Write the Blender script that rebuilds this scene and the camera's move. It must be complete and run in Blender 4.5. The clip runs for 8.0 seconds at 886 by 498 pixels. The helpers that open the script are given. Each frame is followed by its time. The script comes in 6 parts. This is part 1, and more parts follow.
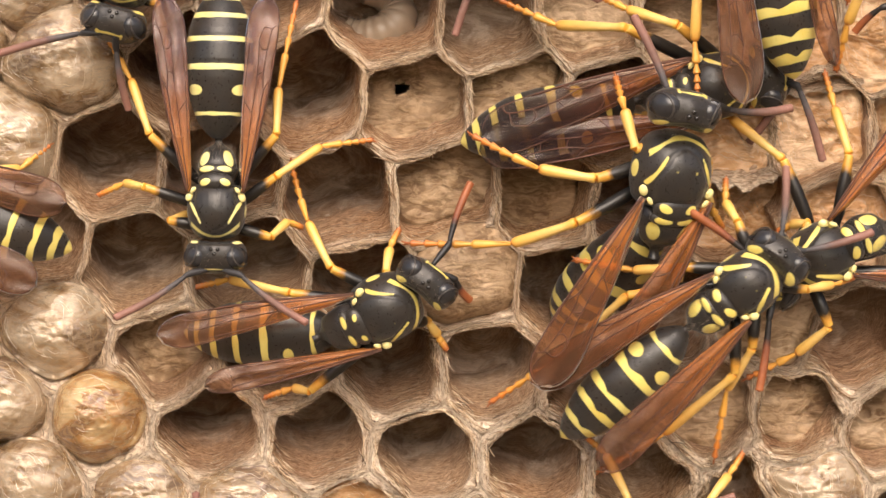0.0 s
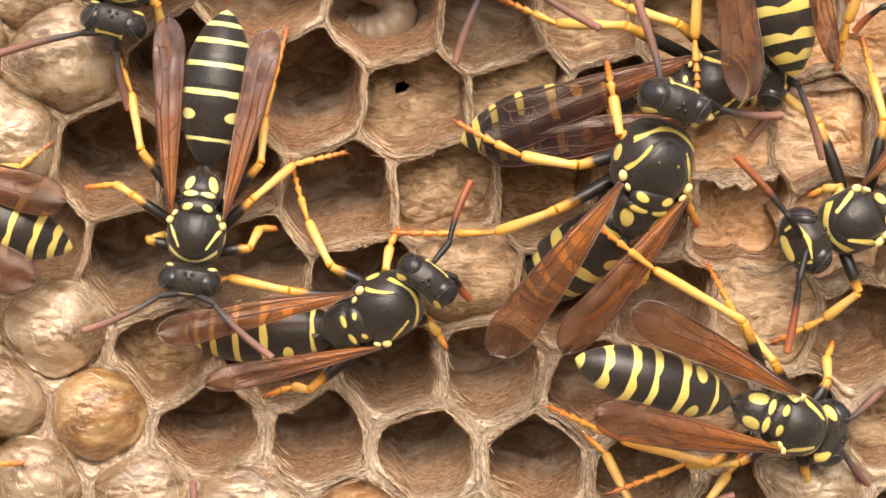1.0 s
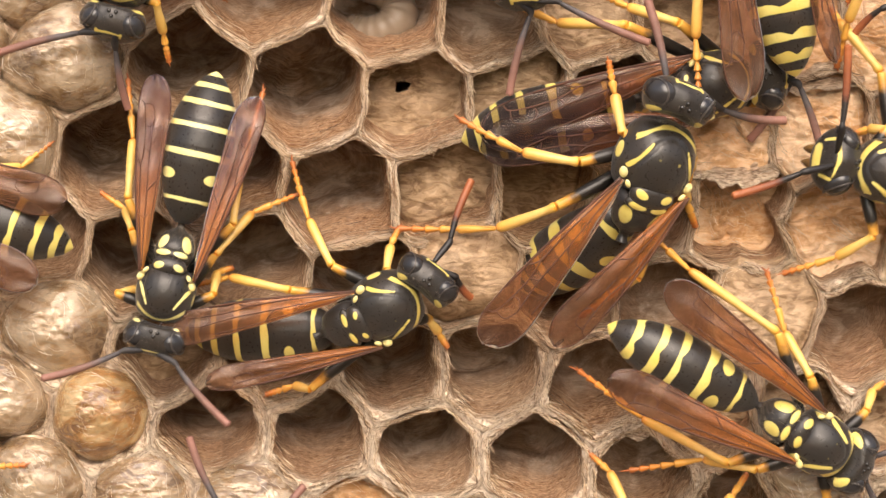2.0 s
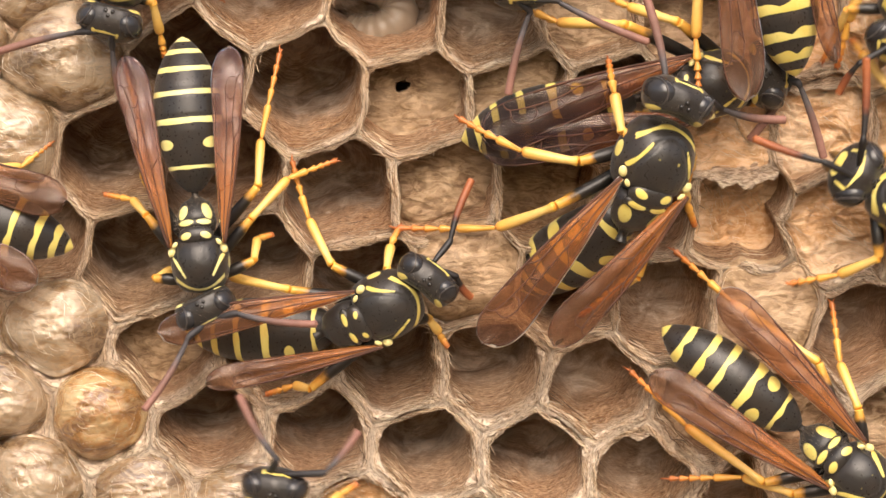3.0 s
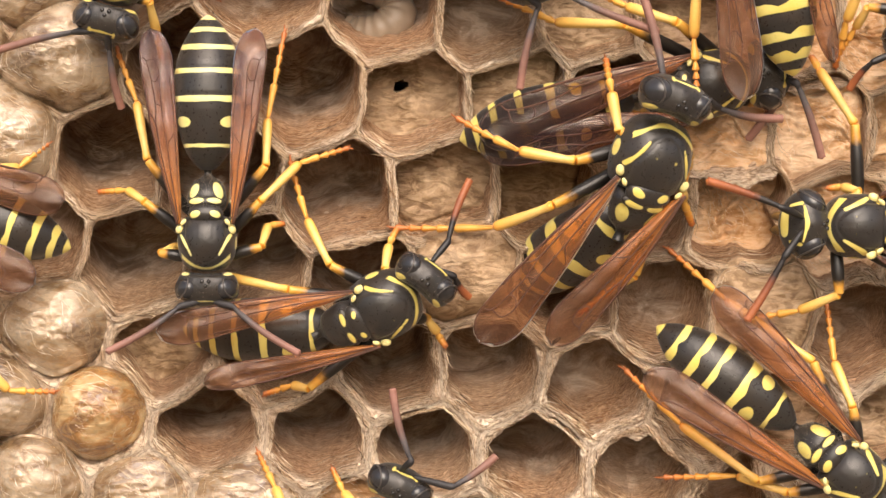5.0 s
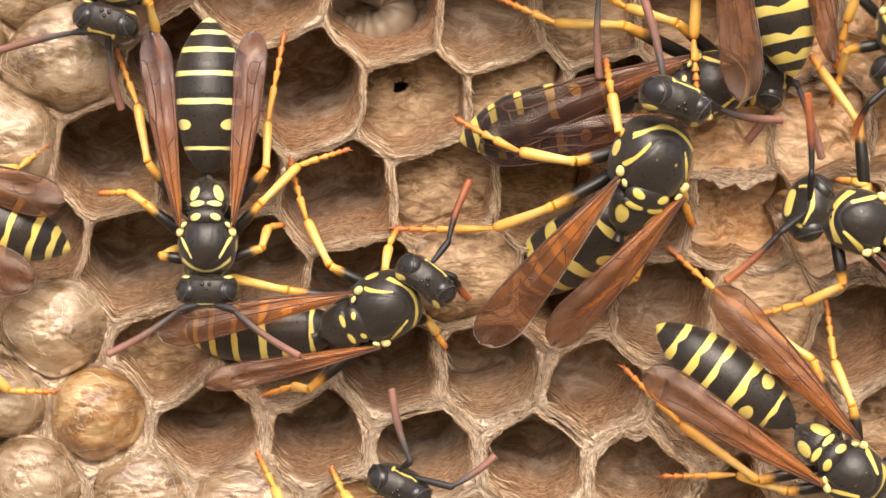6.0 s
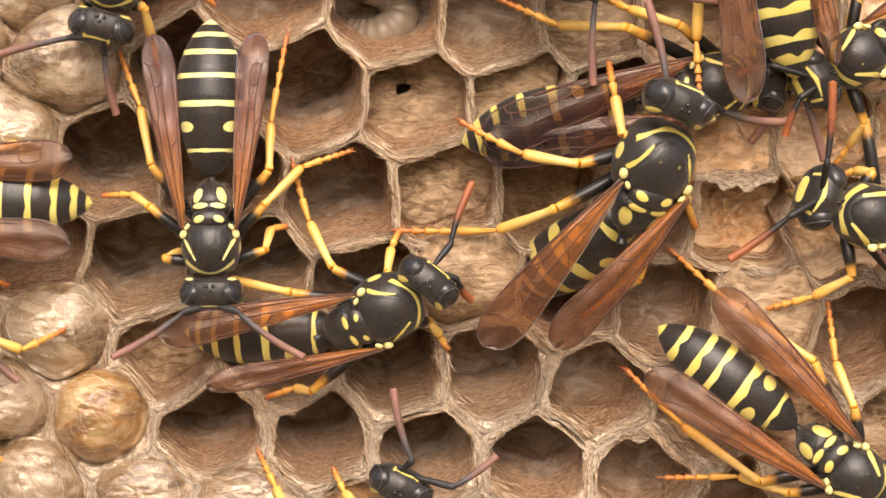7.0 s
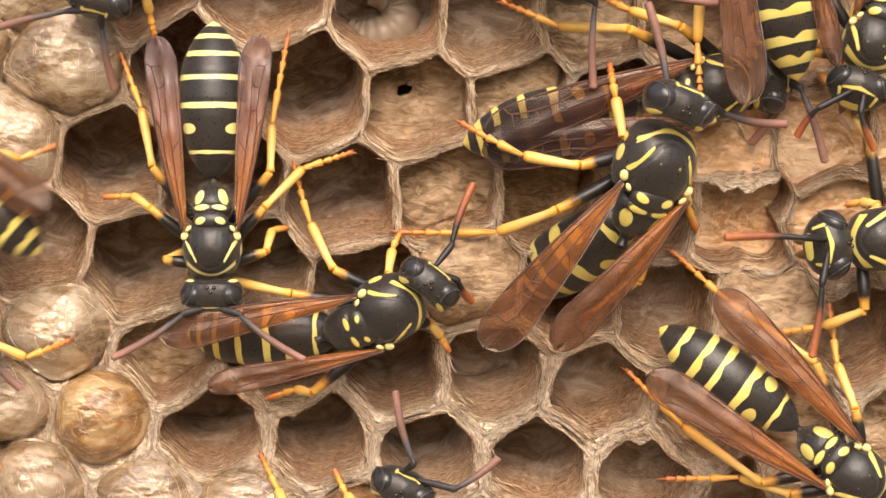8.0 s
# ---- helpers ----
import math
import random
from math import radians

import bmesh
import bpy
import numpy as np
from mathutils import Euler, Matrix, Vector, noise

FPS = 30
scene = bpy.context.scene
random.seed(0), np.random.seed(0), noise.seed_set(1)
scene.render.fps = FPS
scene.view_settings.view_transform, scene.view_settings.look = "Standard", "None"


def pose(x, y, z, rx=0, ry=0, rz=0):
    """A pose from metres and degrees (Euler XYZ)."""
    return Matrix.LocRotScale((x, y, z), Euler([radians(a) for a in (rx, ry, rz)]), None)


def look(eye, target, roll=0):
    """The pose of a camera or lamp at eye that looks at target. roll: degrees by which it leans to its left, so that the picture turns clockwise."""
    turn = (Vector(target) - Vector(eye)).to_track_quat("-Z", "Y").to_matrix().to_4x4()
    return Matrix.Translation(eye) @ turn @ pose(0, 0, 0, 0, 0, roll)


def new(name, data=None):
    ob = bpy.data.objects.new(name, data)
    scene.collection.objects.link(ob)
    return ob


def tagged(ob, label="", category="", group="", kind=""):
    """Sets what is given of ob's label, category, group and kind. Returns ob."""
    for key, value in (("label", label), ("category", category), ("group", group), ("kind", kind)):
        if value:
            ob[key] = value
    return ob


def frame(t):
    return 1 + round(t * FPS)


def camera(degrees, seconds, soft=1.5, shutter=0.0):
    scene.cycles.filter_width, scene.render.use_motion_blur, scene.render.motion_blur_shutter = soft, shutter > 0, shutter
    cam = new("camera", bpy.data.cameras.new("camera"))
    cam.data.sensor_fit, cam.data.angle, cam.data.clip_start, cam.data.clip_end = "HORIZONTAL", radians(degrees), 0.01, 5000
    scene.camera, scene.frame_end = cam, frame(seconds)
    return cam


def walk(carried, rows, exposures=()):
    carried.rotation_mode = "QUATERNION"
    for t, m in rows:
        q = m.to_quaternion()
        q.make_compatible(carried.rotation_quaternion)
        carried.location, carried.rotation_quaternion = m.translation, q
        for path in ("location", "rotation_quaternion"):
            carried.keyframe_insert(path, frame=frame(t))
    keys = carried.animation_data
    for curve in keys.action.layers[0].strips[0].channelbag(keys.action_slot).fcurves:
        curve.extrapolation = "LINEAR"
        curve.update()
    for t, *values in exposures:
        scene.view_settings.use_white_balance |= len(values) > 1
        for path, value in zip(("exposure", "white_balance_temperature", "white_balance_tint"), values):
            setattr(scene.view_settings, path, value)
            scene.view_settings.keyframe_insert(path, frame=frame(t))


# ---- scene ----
# All small measures below are in millimetres; MM turns them into metres.
MM = 0.001

# ---- camera ----
cam = camera(20.0, 8.0, soft=1.5, shutter=0.4)
DIST = 133.4


def eye_at(dx, dz):
    return pose(dx * MM, -DIST * MM, dz * MM, 90, 0, 0)


walk(cam, [
    (0, eye_at(0, 0.09)),
    (0.5, eye_at(0, 0.04)),
    (1, eye_at(0, 0)),
    (1.5, eye_at(-0.03, -0.02)),
    (3, eye_at(-0.05, -0.06)),
    (3.5, eye_at(-0.03, -0.06)),
    (4, eye_at(0.01, -0.07)),
    (4.5, eye_at(0.04, -0.07)),
    (6, eye_at(0.05, -0.02)),
    (6.5, eye_at(0, 0.02)),
    (7, eye_at(-0.08, 0.08)),
    (7.5, eye_at(-0.12, 0.1)),
    (8, eye_at(-0.13, 0.15)),
], exposures=[(0, 0.48), (0.5, 0.53), (1.0, 0.57), (8, 0.57)])

# ---- world, light, exposure ----
world = bpy.data.worlds.new("world")
scene.world = world
world.use_nodes = True
wt = world.node_tree
sky = wt.nodes.new("ShaderNodeTexSky")
sky.sky_type = "NISHITA"
sky.sun_disc = False
sky.sun_elevation = radians(38)
sky.sun_rotation = radians(178)
sky.air_density, sky.dust_density, sky.ozone_density = 1.0, 4.0, 0.6
wt.links.new(sky.outputs["Color"], wt.nodes["Background"].inputs["Color"])
wt.nodes["Background"].inputs["Strength"].default_value = 0.15

sun_data = bpy.data.lights.new("sun", "SUN")
sun_data.energy = 2.5
sun_data.angle = radians(52)
sun_data.color = (1.0, 0.848, 0.735)
sun = new("sun", sun_data)
sun.matrix_world = look((0.04, -1.0, 0.84), (0, 0, 0))


# ---- materials ----
def shader(name):
    m = bpy.data.materials.new(name)
    m.use_nodes = True
    nt = m.node_tree
    return m, nt, nt.nodes["Principled BSDF"]


def nd(nt, kind, **sockets):
    n = nt.nodes.new(kind)
    for k, v in sockets.items():
        n.inputs[k].default_value = v
    return n


def ramp(nt, fac, stops):
    r = nt.nodes.new("ShaderNodeValToRGB")
    e = r.color_ramp.elements
    while len(e) < len(stops):
        e.new(0.5)
    for el, (p, c) in zip(e, stops):
        el.position, el.color = p, (*c, 1)
    nt.links.new(fac, r.inputs["Fac"])
    return r.outputs["Color"]


def mixc(nt, fac, a, b, blend="MIX"):
    n = nt.nodes.new("ShaderNodeMix")
    n.data_type, n.blend_type = "RGBA", blend
    for sock, v in ((n.inputs[0], fac), (n.inputs[6], a), (n.inputs[7], b)):
        if isinstance(v, (int, float)):
            sock.default_value = v
        elif isinstance(v, tuple):
            sock.default_value = (*v, 1)
        else:
            nt.links.new(v, sock)
    return n.outputs[2]


def noise_out(nt, vec, scale, detail=4, rough=0.6, stretch=None, distortion=0.0):
    n = nd(nt, "ShaderNodeTexNoise", Scale=scale, Detail=detail, Roughness=rough, Distortion=distortion)
    if stretch:
        mp = nt.nodes.new("ShaderNodeMapping")
        mp.inputs["Scale"].default_value = stretch
        nt.links.new(vec, mp.inputs["Vector"])
        vec = mp.outputs["Vector"]
    nt.links.new(vec, n.inputs["Vector"])
    return n.outputs["Fac"]


def attr(nt, name):
    a = nt.nodes.new("ShaderNodeAttribute")
    a.attribute_name = name
    return a.outputs["Fac"]


def remap(nt, val, a, b, c=0.0, d=1.0):
    n = nd(nt, "ShaderNodeMapRange")
    for k, v in zip(("From Min", "From Max", "To Min", "To Max"), (a, b, c, d)):
        n.inputs[k].default_value = v
    nt.links.new(val, n.inputs["Value"])
    return n.outputs["Result"]


def bump(nt, bsdf, height, strength, dist):
    b = nd(nt, "ShaderNodeBump", Strength=strength, Distance=dist)
    nt.links.new(height, b.inputs["Height"])
    nt.links.new(b.outputs["Normal"], bsdf.inputs["Normal"])


def math_node(nt, op, a, b):
    n = nt.nodes.new("ShaderNodeMath")
    n.operation = op
    for i, v in enumerate((a, b)):
        if isinstance(v, (int, float)):
            n.inputs[i].default_value = v
        else:
            nt.links.new(v, n.inputs[i])
    return n.outputs[0]


def paper_material():
    """Chewed wood fibre: grey, straw and brown streaks that run round the cell."""
    m, nt, p = shader("nest_paper")
    uv = nt.nodes.new("ShaderNodeUVMap").outputs["UV"]
    pos = nt.nodes.new("ShaderNodeTexCoord").outputs["Object"]
    bend = nd(nt, "ShaderNodeTexNoise", Scale=420.0, Detail=2.0)
    nt.links.new(pos, bend.inputs["Vector"])
    off = nt.nodes.new("ShaderNodeVectorMath")
    off.operation = "MULTIPLY_ADD"
    nt.links.new(bend.outputs["Color"], off.inputs[0])
    off.inputs[1].default_value = (0.9, 0.38, 0.0)
    nt.links.new(uv, off.inputs[2])
    uv = off.outputs[0]
    fine = noise_out(nt, uv, 1.0, 4, 0.6, (1.5, 7.5, 1), 0.6)
    finer = noise_out(nt, uv, 1.0, 3, 0.6, (3.0, 18.0, 1), 0.7)
    hair = noise_out(nt, uv, 1.0, 2, 0.6, (4.5, 40.0, 1), 0.5)
    broad = noise_out(nt, pos, 330, 4, 0.6)
    patch = noise_out(nt, pos, 120, 2, 0.5)
    info = nt.nodes.new("ShaderNodeObjectInfo").outputs["Random"]
    base = ramp(nt, fine, [(0.38, (0.13, 0.06, 0.025)), (0.45, (0.38, 0.245, 0.14)), (0.51, (0.60, 0.445, 0.29)), (0.58, (0.88, 0.76, 0.60))])
    streak = ramp(nt, finer, [(0.42, (0.12, 0.06, 0.028)), (0.47, (0.40, 0.265, 0.15)), (0.52, (0.62, 0.46, 0.30)), (0.57, (0.94, 0.82, 0.65))])
    col = mixc(nt, 0.55, base, streak)
    col = mixc(nt, 0.65, col, ramp(nt, hair, [(0.38, (0.45, 0.40, 0.36)), (0.5, (0.9, 0.9, 0.9)), (0.62, (1.0, 1.0, 1.0))]), "MULTIPLY")
    rust = ramp(nt, broad, [(0.38, (0.40, 0.22, 0.10)), (0.62, (0.62, 0.50, 0.38))])
    col = mixc(nt, 0.16, col, rust)
    grey = ramp(nt, patch, [(0.42, (0.5, 0.33, 0.17)), (0.6, (0.60, 0.52, 0.44))])
    col = mixc(nt, 0.25, col, grey, "SOFT_LIGHT")
    col = mixc(nt, remap(nt, noise_out(nt, pos, 75, 3, 0.6), 0.42, 0.62, 0.0, 0.28), col, mixc(nt, finer, (0.36, 0.28, 0.21), (0.62, 0.53, 0.43)))
    tint = ramp(nt, info, [(0.0, (0.98, 0.76, 0.62)), (1.0, (1.0, 0.86, 0.745))])
    col = mixc(nt, 1.0, col, tint, "MULTIPLY")
    edge = attr(nt, "pale_lit")
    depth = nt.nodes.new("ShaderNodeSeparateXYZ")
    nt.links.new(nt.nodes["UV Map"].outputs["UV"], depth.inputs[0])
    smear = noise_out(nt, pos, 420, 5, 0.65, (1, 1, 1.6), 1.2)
    # Grey lining by depth, its tone darkened to stand in for deep-cell shade.
    shaded_lining = ramp(nt, smear, [(0.39, (0.21, 0.148, 0.105)), (0.50, (0.43, 0.335, 0.255)), (0.60, (0.69, 0.58, 0.47))])
    col = mixc(nt, math_node(nt, "MULTIPLY", remap(nt, depth.outputs[1], 2.8, 5.5, 0.0, 0.8), remap(nt, broad, 0.35, 0.55, 0.55, 1.0)), col, shaded_lining)
    # Pale rim fibre; the bright edge where rims catch light is coloured in too.
    col = mixc(nt, math_node(nt, "MULTIPLY", edge, remap(nt, finer, 0.40, 0.56, 0.28, 0.95)), col, (0.88, 0.745, 0.575))
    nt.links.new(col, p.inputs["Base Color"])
    p.inputs["Roughness"].default_value = 0.78
    p.inputs["Specular IOR Level"].default_value = 0.3
    h = math_node(nt, "ADD", math_node(nt, "MULTIPLY", fine, 0.7), math_node(nt, "MULTIPLY", finer, 0.6))
    h = math_node(nt, "ADD", h, math_node(nt, "MULTIPLY", hair, 0.3))
    h = math_node(nt, "MULTIPLY", h, remap(nt, depth.outputs[1], 1.8, 4.5, 1.0, 0.25))
    h = math_node(nt, "ADD", h, math_node(nt, "MULTIPLY", smear, 0.35))
    bump(nt, p, h, 1.0, 0.0005)
    return m


def silk_material(name, pale, mid, dark, gloss=1.0):
    """Spun silk over a brood cell: cream, glossy in the ridges, stained."""
    m, nt, p = shader(name)
    pos = nt.nodes.new("ShaderNodeTexCoord").outputs["Object"]
    big = noise_out(nt, pos, 260, 4, 0.6, (1, 1, 1.5), 0.8)
    web = noise_out(nt, pos, 1050, 6, 0.62, (0.75, 1, 1.7), 1.8)
    crease = noise_out(nt, pos, 3600, 4, 0.6, (0.6, 1, 1.5), 2.8)
    info = nt.nodes.new("ShaderNodeObjectInfo").outputs["Random"]
    col = ramp(nt, big, [(0.40, dark), (0.49, mid), (0.57, pale)])
    col = mixc(nt, 0.45, col, ramp(nt, web, [(0.43, dark), (0.50, mid), (0.57, pale)]))
    col = mixc(nt, 1.0, col, ramp(nt, info, [(0, (0.90, 0.84, 0.76)), (1, (1.0, 0.98, 0.95))]), "MULTIPLY")
    nt.links.new(col, p.inputs["Base Color"])
    nt.links.new(remap(nt, big, 0.38, 0.62, 0.66 - 0.36 * gloss, 0.58 - 0.42 * gloss), p.inputs["Roughness"])
    p.inputs["Specular IOR Level"].default_value = 0.3 + 0.6 * gloss
    nt.links.new(remap(nt, web, 0.46, 0.57, 0.0, 0.45 * gloss), p.inputs["Metallic"])
    p.inputs["Coat Weight"].default_value = 0.9 * gloss
    p.inputs["Coat Roughness"].default_value = 0.1
    bump(nt, p, math_node(nt, "ADD", math_node(nt, "ADD", web, math_node(nt, "MULTIPLY", crease, 0.3)), math_node(nt, "MULTIPLY", big, 0.6)), 1.0, 0.00022 - 0.00012 * gloss)
    nt.links.new(p.inputs["Normal"].links[0].from_socket, p.inputs["Coat Normal"])
    return m


def chitin_material(name, yellow, black=(0.021, 0.018, 0.0155), rough=0.30):
    """Black body wall with yellow marks, whose edge lies where the stored distance is zero."""
    m, nt, p = shader(name)
    pos = nt.nodes.new("ShaderNodeTexCoord").outputs["Object"]
    n = noise_out(nt, pos, 900, 3, 0.5)
    pit = noise_out(nt, pos, 6000, 2, 0.5)
    mk = math_node(nt, "ADD", attr(nt, "mark"), remap(nt, n, 0.3, 0.7, -0.03, 0.03))
    fac = remap(nt, mk, -0.018, 0.018)
    ycol = mixc(nt, remap(nt, n, 0.35, 0.7), yellow, tuple(c * k for c, k in zip(yellow, (0.95, 0.86, 0.6))))
    bcol = mixc(nt, remap(nt, n, 0.4, 0.7), black, (0.030, 0.022, 0.016))
    nt.links.new(mixc(nt, fac, bcol, ycol), p.inputs["Base Color"])
    nt.links.new(remap(nt, pit, 0.3, 0.7, rough - 0.05, rough + 0.16), p.inputs["Roughness"])
    p.inputs["Specular IOR Level"].default_value = 0.42
    p.inputs["Sheen Weight"].default_value = 0.10
    p.inputs["Sheen Roughness"].default_value = 0.5
    bump(nt, p, pit, 0.35, 0.00003)
    return m


def limb_material(name, stops, rough=0.38):
    """Limb whose colour follows the stored place along it."""
    m, nt, p = shader(name)
    pos = nt.nodes.new("ShaderNodeTexCoord").outputs["Object"]
    n = noise_out(nt, pos, 1800, 3, 0.6)
    f = math_node(nt, "ADD", attr(nt, "mark"), remap(nt, n, 0.3, 0.7, -0.02, 0.02))
    col = ramp(nt, f, stops)
    col = mixc(nt, 0.35, col, ramp(nt, n, [(0.3, (0.55, 0.5, 0.45)), (0.7, (1, 1, 1))]), "MULTIPLY")
    nt.links.new(col, p.inputs["Base Color"])
    p.inputs["Roughness"].default_value = rough
    bump(nt, p, noise_out(nt, pos, 7000, 2, 0.5), 0.3, 0.00002)
    return m


def wing_material(name, stops, veil, rough, ior, dusk=(1.0, 1.0, 1.0)):
    """Smoky amber membrane: part of the light passes, part is scattered, with a skin of gloss."""
    m, nt, p = shader(name)
    pos = nt.nodes.new("ShaderNodeTexCoord").outputs["Object"]
    streak = noise_out(nt, pos, 700, 3, 0.6, (0.25, 2.2, 1))
    fine = noise_out(nt, pos, 3500, 2, 0.6, (0.4, 1.6, 1))
    f = attr(nt, "mark")
    col = ramp(nt, f, stops)
    col = mixc(nt, 0.5, col, ramp(nt, streak, [(0.3, (0.6, 0.5, 0.45)), (0.7, (1, 1, 1))]), "MULTIPLY")
    nt.links.new(col, p.inputs["Base Color"])
    p.inputs["Roughness"].default_value = rough + 0.1
    p.inputs["Specular IOR Level"].default_value = 0.35
    bump(nt, p, math_node(nt, "ADD", streak, math_node(nt, "MULTIPLY", fine, 0.4)), 0.5, 0.00012)
    clear = nd(nt, "ShaderNodeBsdfTransparent")
    thru = ramp(nt, f, [(q, tuple(u * v for u, v in zip(c, dusk))) for q, c in ((0.0, (0.82, 0.46, 0.19)), (0.45, (0.80, 0.54, 0.32)), (0.75, (0.76, 0.60, 0.46)), (1.0, (0.74, 0.62, 0.54)))])
    nt.links.new(thru, clear.inputs["Color"])
    mx = nt.nodes.new("ShaderNodeMixShader")
    nt.links.new(remap(nt, f, 0.0, 1.0, *veil), mx.inputs["Fac"])
    nt.links.new(clear.outputs[0], mx.inputs[1])
    nt.links.new(p.outputs[0], mx.inputs[2])
    gloss = nd(nt, "ShaderNodeBsdfGlossy", Roughness=rough)
    nt.links.new(p.inputs["Normal"].links[0].from_socket, gloss.inputs["Normal"])
    fres = nd(nt, "ShaderNodeFresnel", IOR=ior)
    top = nt.nodes.new("ShaderNodeMixShader")
    nt.links.new(fres.outputs[0], top.inputs["Fac"])
    nt.links.new(mx.outputs[0], top.inputs[1])
    nt.links.new(gloss.outputs[0], top.inputs[2])
    nt.links.new(top.outputs[0], nt.nodes["Material Output"].inputs["Surface"])
    return m


def plain_material(name, a, b, rough, scale):
    m, nt, p = shader(name)
    pos = nt.nodes.new("ShaderNodeTexCoord").outputs["Object"]
    n = noise_out(nt, pos, scale, 5, 0.6)
    nt.links.new(ramp(nt, n, [(0.3, a), (0.7, b)]), p.inputs["Base Color"])
    p.inputs["Roughness"].default_value = rough
    return m


def strand_material(name, stops, rough=0.5):
    """Strands that differ one by one."""
    m, nt, p = shader(name)
    isl = nt.nodes.new("ShaderNodeNewGeometry").outputs["Random Per Island"]
    nt.links.new(ramp(nt, isl, stops), p.inputs["Base Color"])
    p.inputs["Roughness"].default_value = rough
    return m


PAPER = paper_material()
SILK = silk_material("silk_cream", (0.62, 0.515, 0.385), (0.33, 0.222, 0.12), (0.115, 0.062, 0.027))
SILK_GOLD = silk_material("silk_gold", (0.74, 0.57, 0.32), (0.42, 0.215, 0.065), (0.15, 0.065, 0.018))
# Raised above the other lids' colour, against the shadow the wasps cast.
SILK_PALE = silk_material("silk_pale", (0.92, 0.71, 0.50), (0.80, 0.52, 0.295), (0.54, 0.29, 0.12), 0.15)
SILK_DULL = silk_material("silk_dull", (0.62, 0.465, 0.315), (0.39, 0.268, 0.155), (0.175, 0.102, 0.05), 0.25)
YELLOW = chitin_material("chitin_yellow", (0.70, 0.60, 0.18))
LEMON = chitin_material("chitin_lemon", (0.78, 0.73, 0.32))
TEGULA = plain_material("tegula", (0.68, 0.56, 0.16), (0.80, 0.74, 0.42), 0.35, 1500)
HAIR = plain_material("hair", (0.20, 0.16, 0.12), (0.42, 0.36, 0.28), 0.5, 900)
EYE_RIM = plain_material("eye_rim", (0.03, 0.026, 0.024), (0.10, 0.085, 0.075), 0.3, 900)
EYE = plain_material("eye", (0.018, 0.017, 0.018), (0.036, 0.034, 0.035), 0.2, 900)
OCELLUS = plain_material("ocellus", (0.012, 0.010, 0.010), (0.03, 0.025, 0.02), 0.08, 900)
MANDIBLE = plain_material("mandible", (0.04, 0.024, 0.015), (0.26, 0.14, 0.035), 0.35, 900)
FEMUR = limb_material("femur", [(0.0, (0.010, 0.009, 0.008)), (0.56, (0.014, 0.011, 0.009)), (0.63, (0.58, 0.28, 0.04)), (0.88, (0.78, 0.50, 0.10)), (1.0, (0.72, 0.30, 0.03))])
TIBIA = limb_material("tibia", [(0.0, (0.72, 0.30, 0.03)), (0.10, (0.76, 0.42, 0.06)), (0.4, (0.80, 0.54, 0.17)), (0.75, (0.78, 0.46, 0.10)), (1.0, (0.70, 0.26, 0.03))])
TARSUS = limb_material("tarsus", [(0.0, (0.76, 0.40, 0.07)), (0.35, (0.70, 0.31, 0.05)), (0.7, (0.60, 0.20, 0.03)), (1.0, (0.40, 0.12, 0.03))])
FEELER_RED = limb_material("feeler_red", [(0.0, (0.012, 0.010, 0.010)), (0.30, (0.018, 0.012, 0.010)), (0.42, (0.19, 0.055, 0.022)), (1.0, (0.38, 0.115, 0.035))], 0.5)
FEELER_PINK = limb_material("feeler_pink", [(0.0, (0.014, 0.013, 0.014)), (0.28, (0.09, 0.075, 0.075)), (0.45, (0.16, 0.085, 0.066)), (1.0, (0.29, 0.135, 0.10))], 0.6)
WING = wing_material("wing_amber", [(0.0, (0.66, 0.27, 0.05)), (0.28, (0.54, 0.215, 0.05)), (0.52, (0.32, 0.14, 0.058)), (1.0, (0.20, 0.105, 0.06))], (0.42, 0.17), 0.34, 1.38)
# The mauve towards the tip is sky sheen put into the colour.
WING_DARK = wing_material("wing_smoky_sheen", [(0.0, (0.76, 0.32, 0.08)), (0.33, (0.56, 0.25, 0.11)), (0.56, (0.34, 0.18, 0.14)), (1.0, (0.27, 0.18, 0.195))], (0.52, 0.20), 0.17, 1.48)
WING_CLEAR = wing_material("wing_purple", [(0.0, (0.42, 0.16, 0.05)), (0.33, (0.19, 0.075, 0.045)), (0.6, (0.08, 0.042, 0.045)), (1.0, (0.08, 0.052, 0.062))], (0.42, 0.12), 0.2, 1.3, (0.95, 1.09, 1.22))
VEIN = plain_material("vein", (0.045, 0.018, 0.010), (0.12, 0.042, 0.018), 0.7, 900)
FIBRE = strand_material("fibre", [(0.0, (0.08, 0.04, 0.018)), (0.3, (0.34, 0.20, 0.10)), (0.6, (0.64, 0.47, 0.30)), (0.8, (0.76, 0.57, 0.37)), (1.0, (0.92, 0.78, 0.58))])
LACE = strand_material("lace", [(0.0, (0.36, 0.25, 0.16)), (0.35, (0.68, 0.54, 0.40)), (1.0, (0.92, 0.80, 0.64))])
SILK_STRAND = strand_material("silk_strand", [(0.0, (0.34, 0.19, 0.08)), (0.4, (0.70, 0.52, 0.32)), (1.0, (0.95, 0.90, 0.80))], 0.25)
LARVA = plain_material("larva", (0.27, 0.20, 0.14), (0.36, 0.285, 0.215), 0.4, 500)
SOIL = plain_material("soil", (0.13, 0.095, 0.06), (0.24, 0.18, 0.12), 0.95, 12)
PLASTER = plain_material("plaster", (0.30, 0.26, 0.22), (0.42, 0.38, 0.33), 0.9, 160)


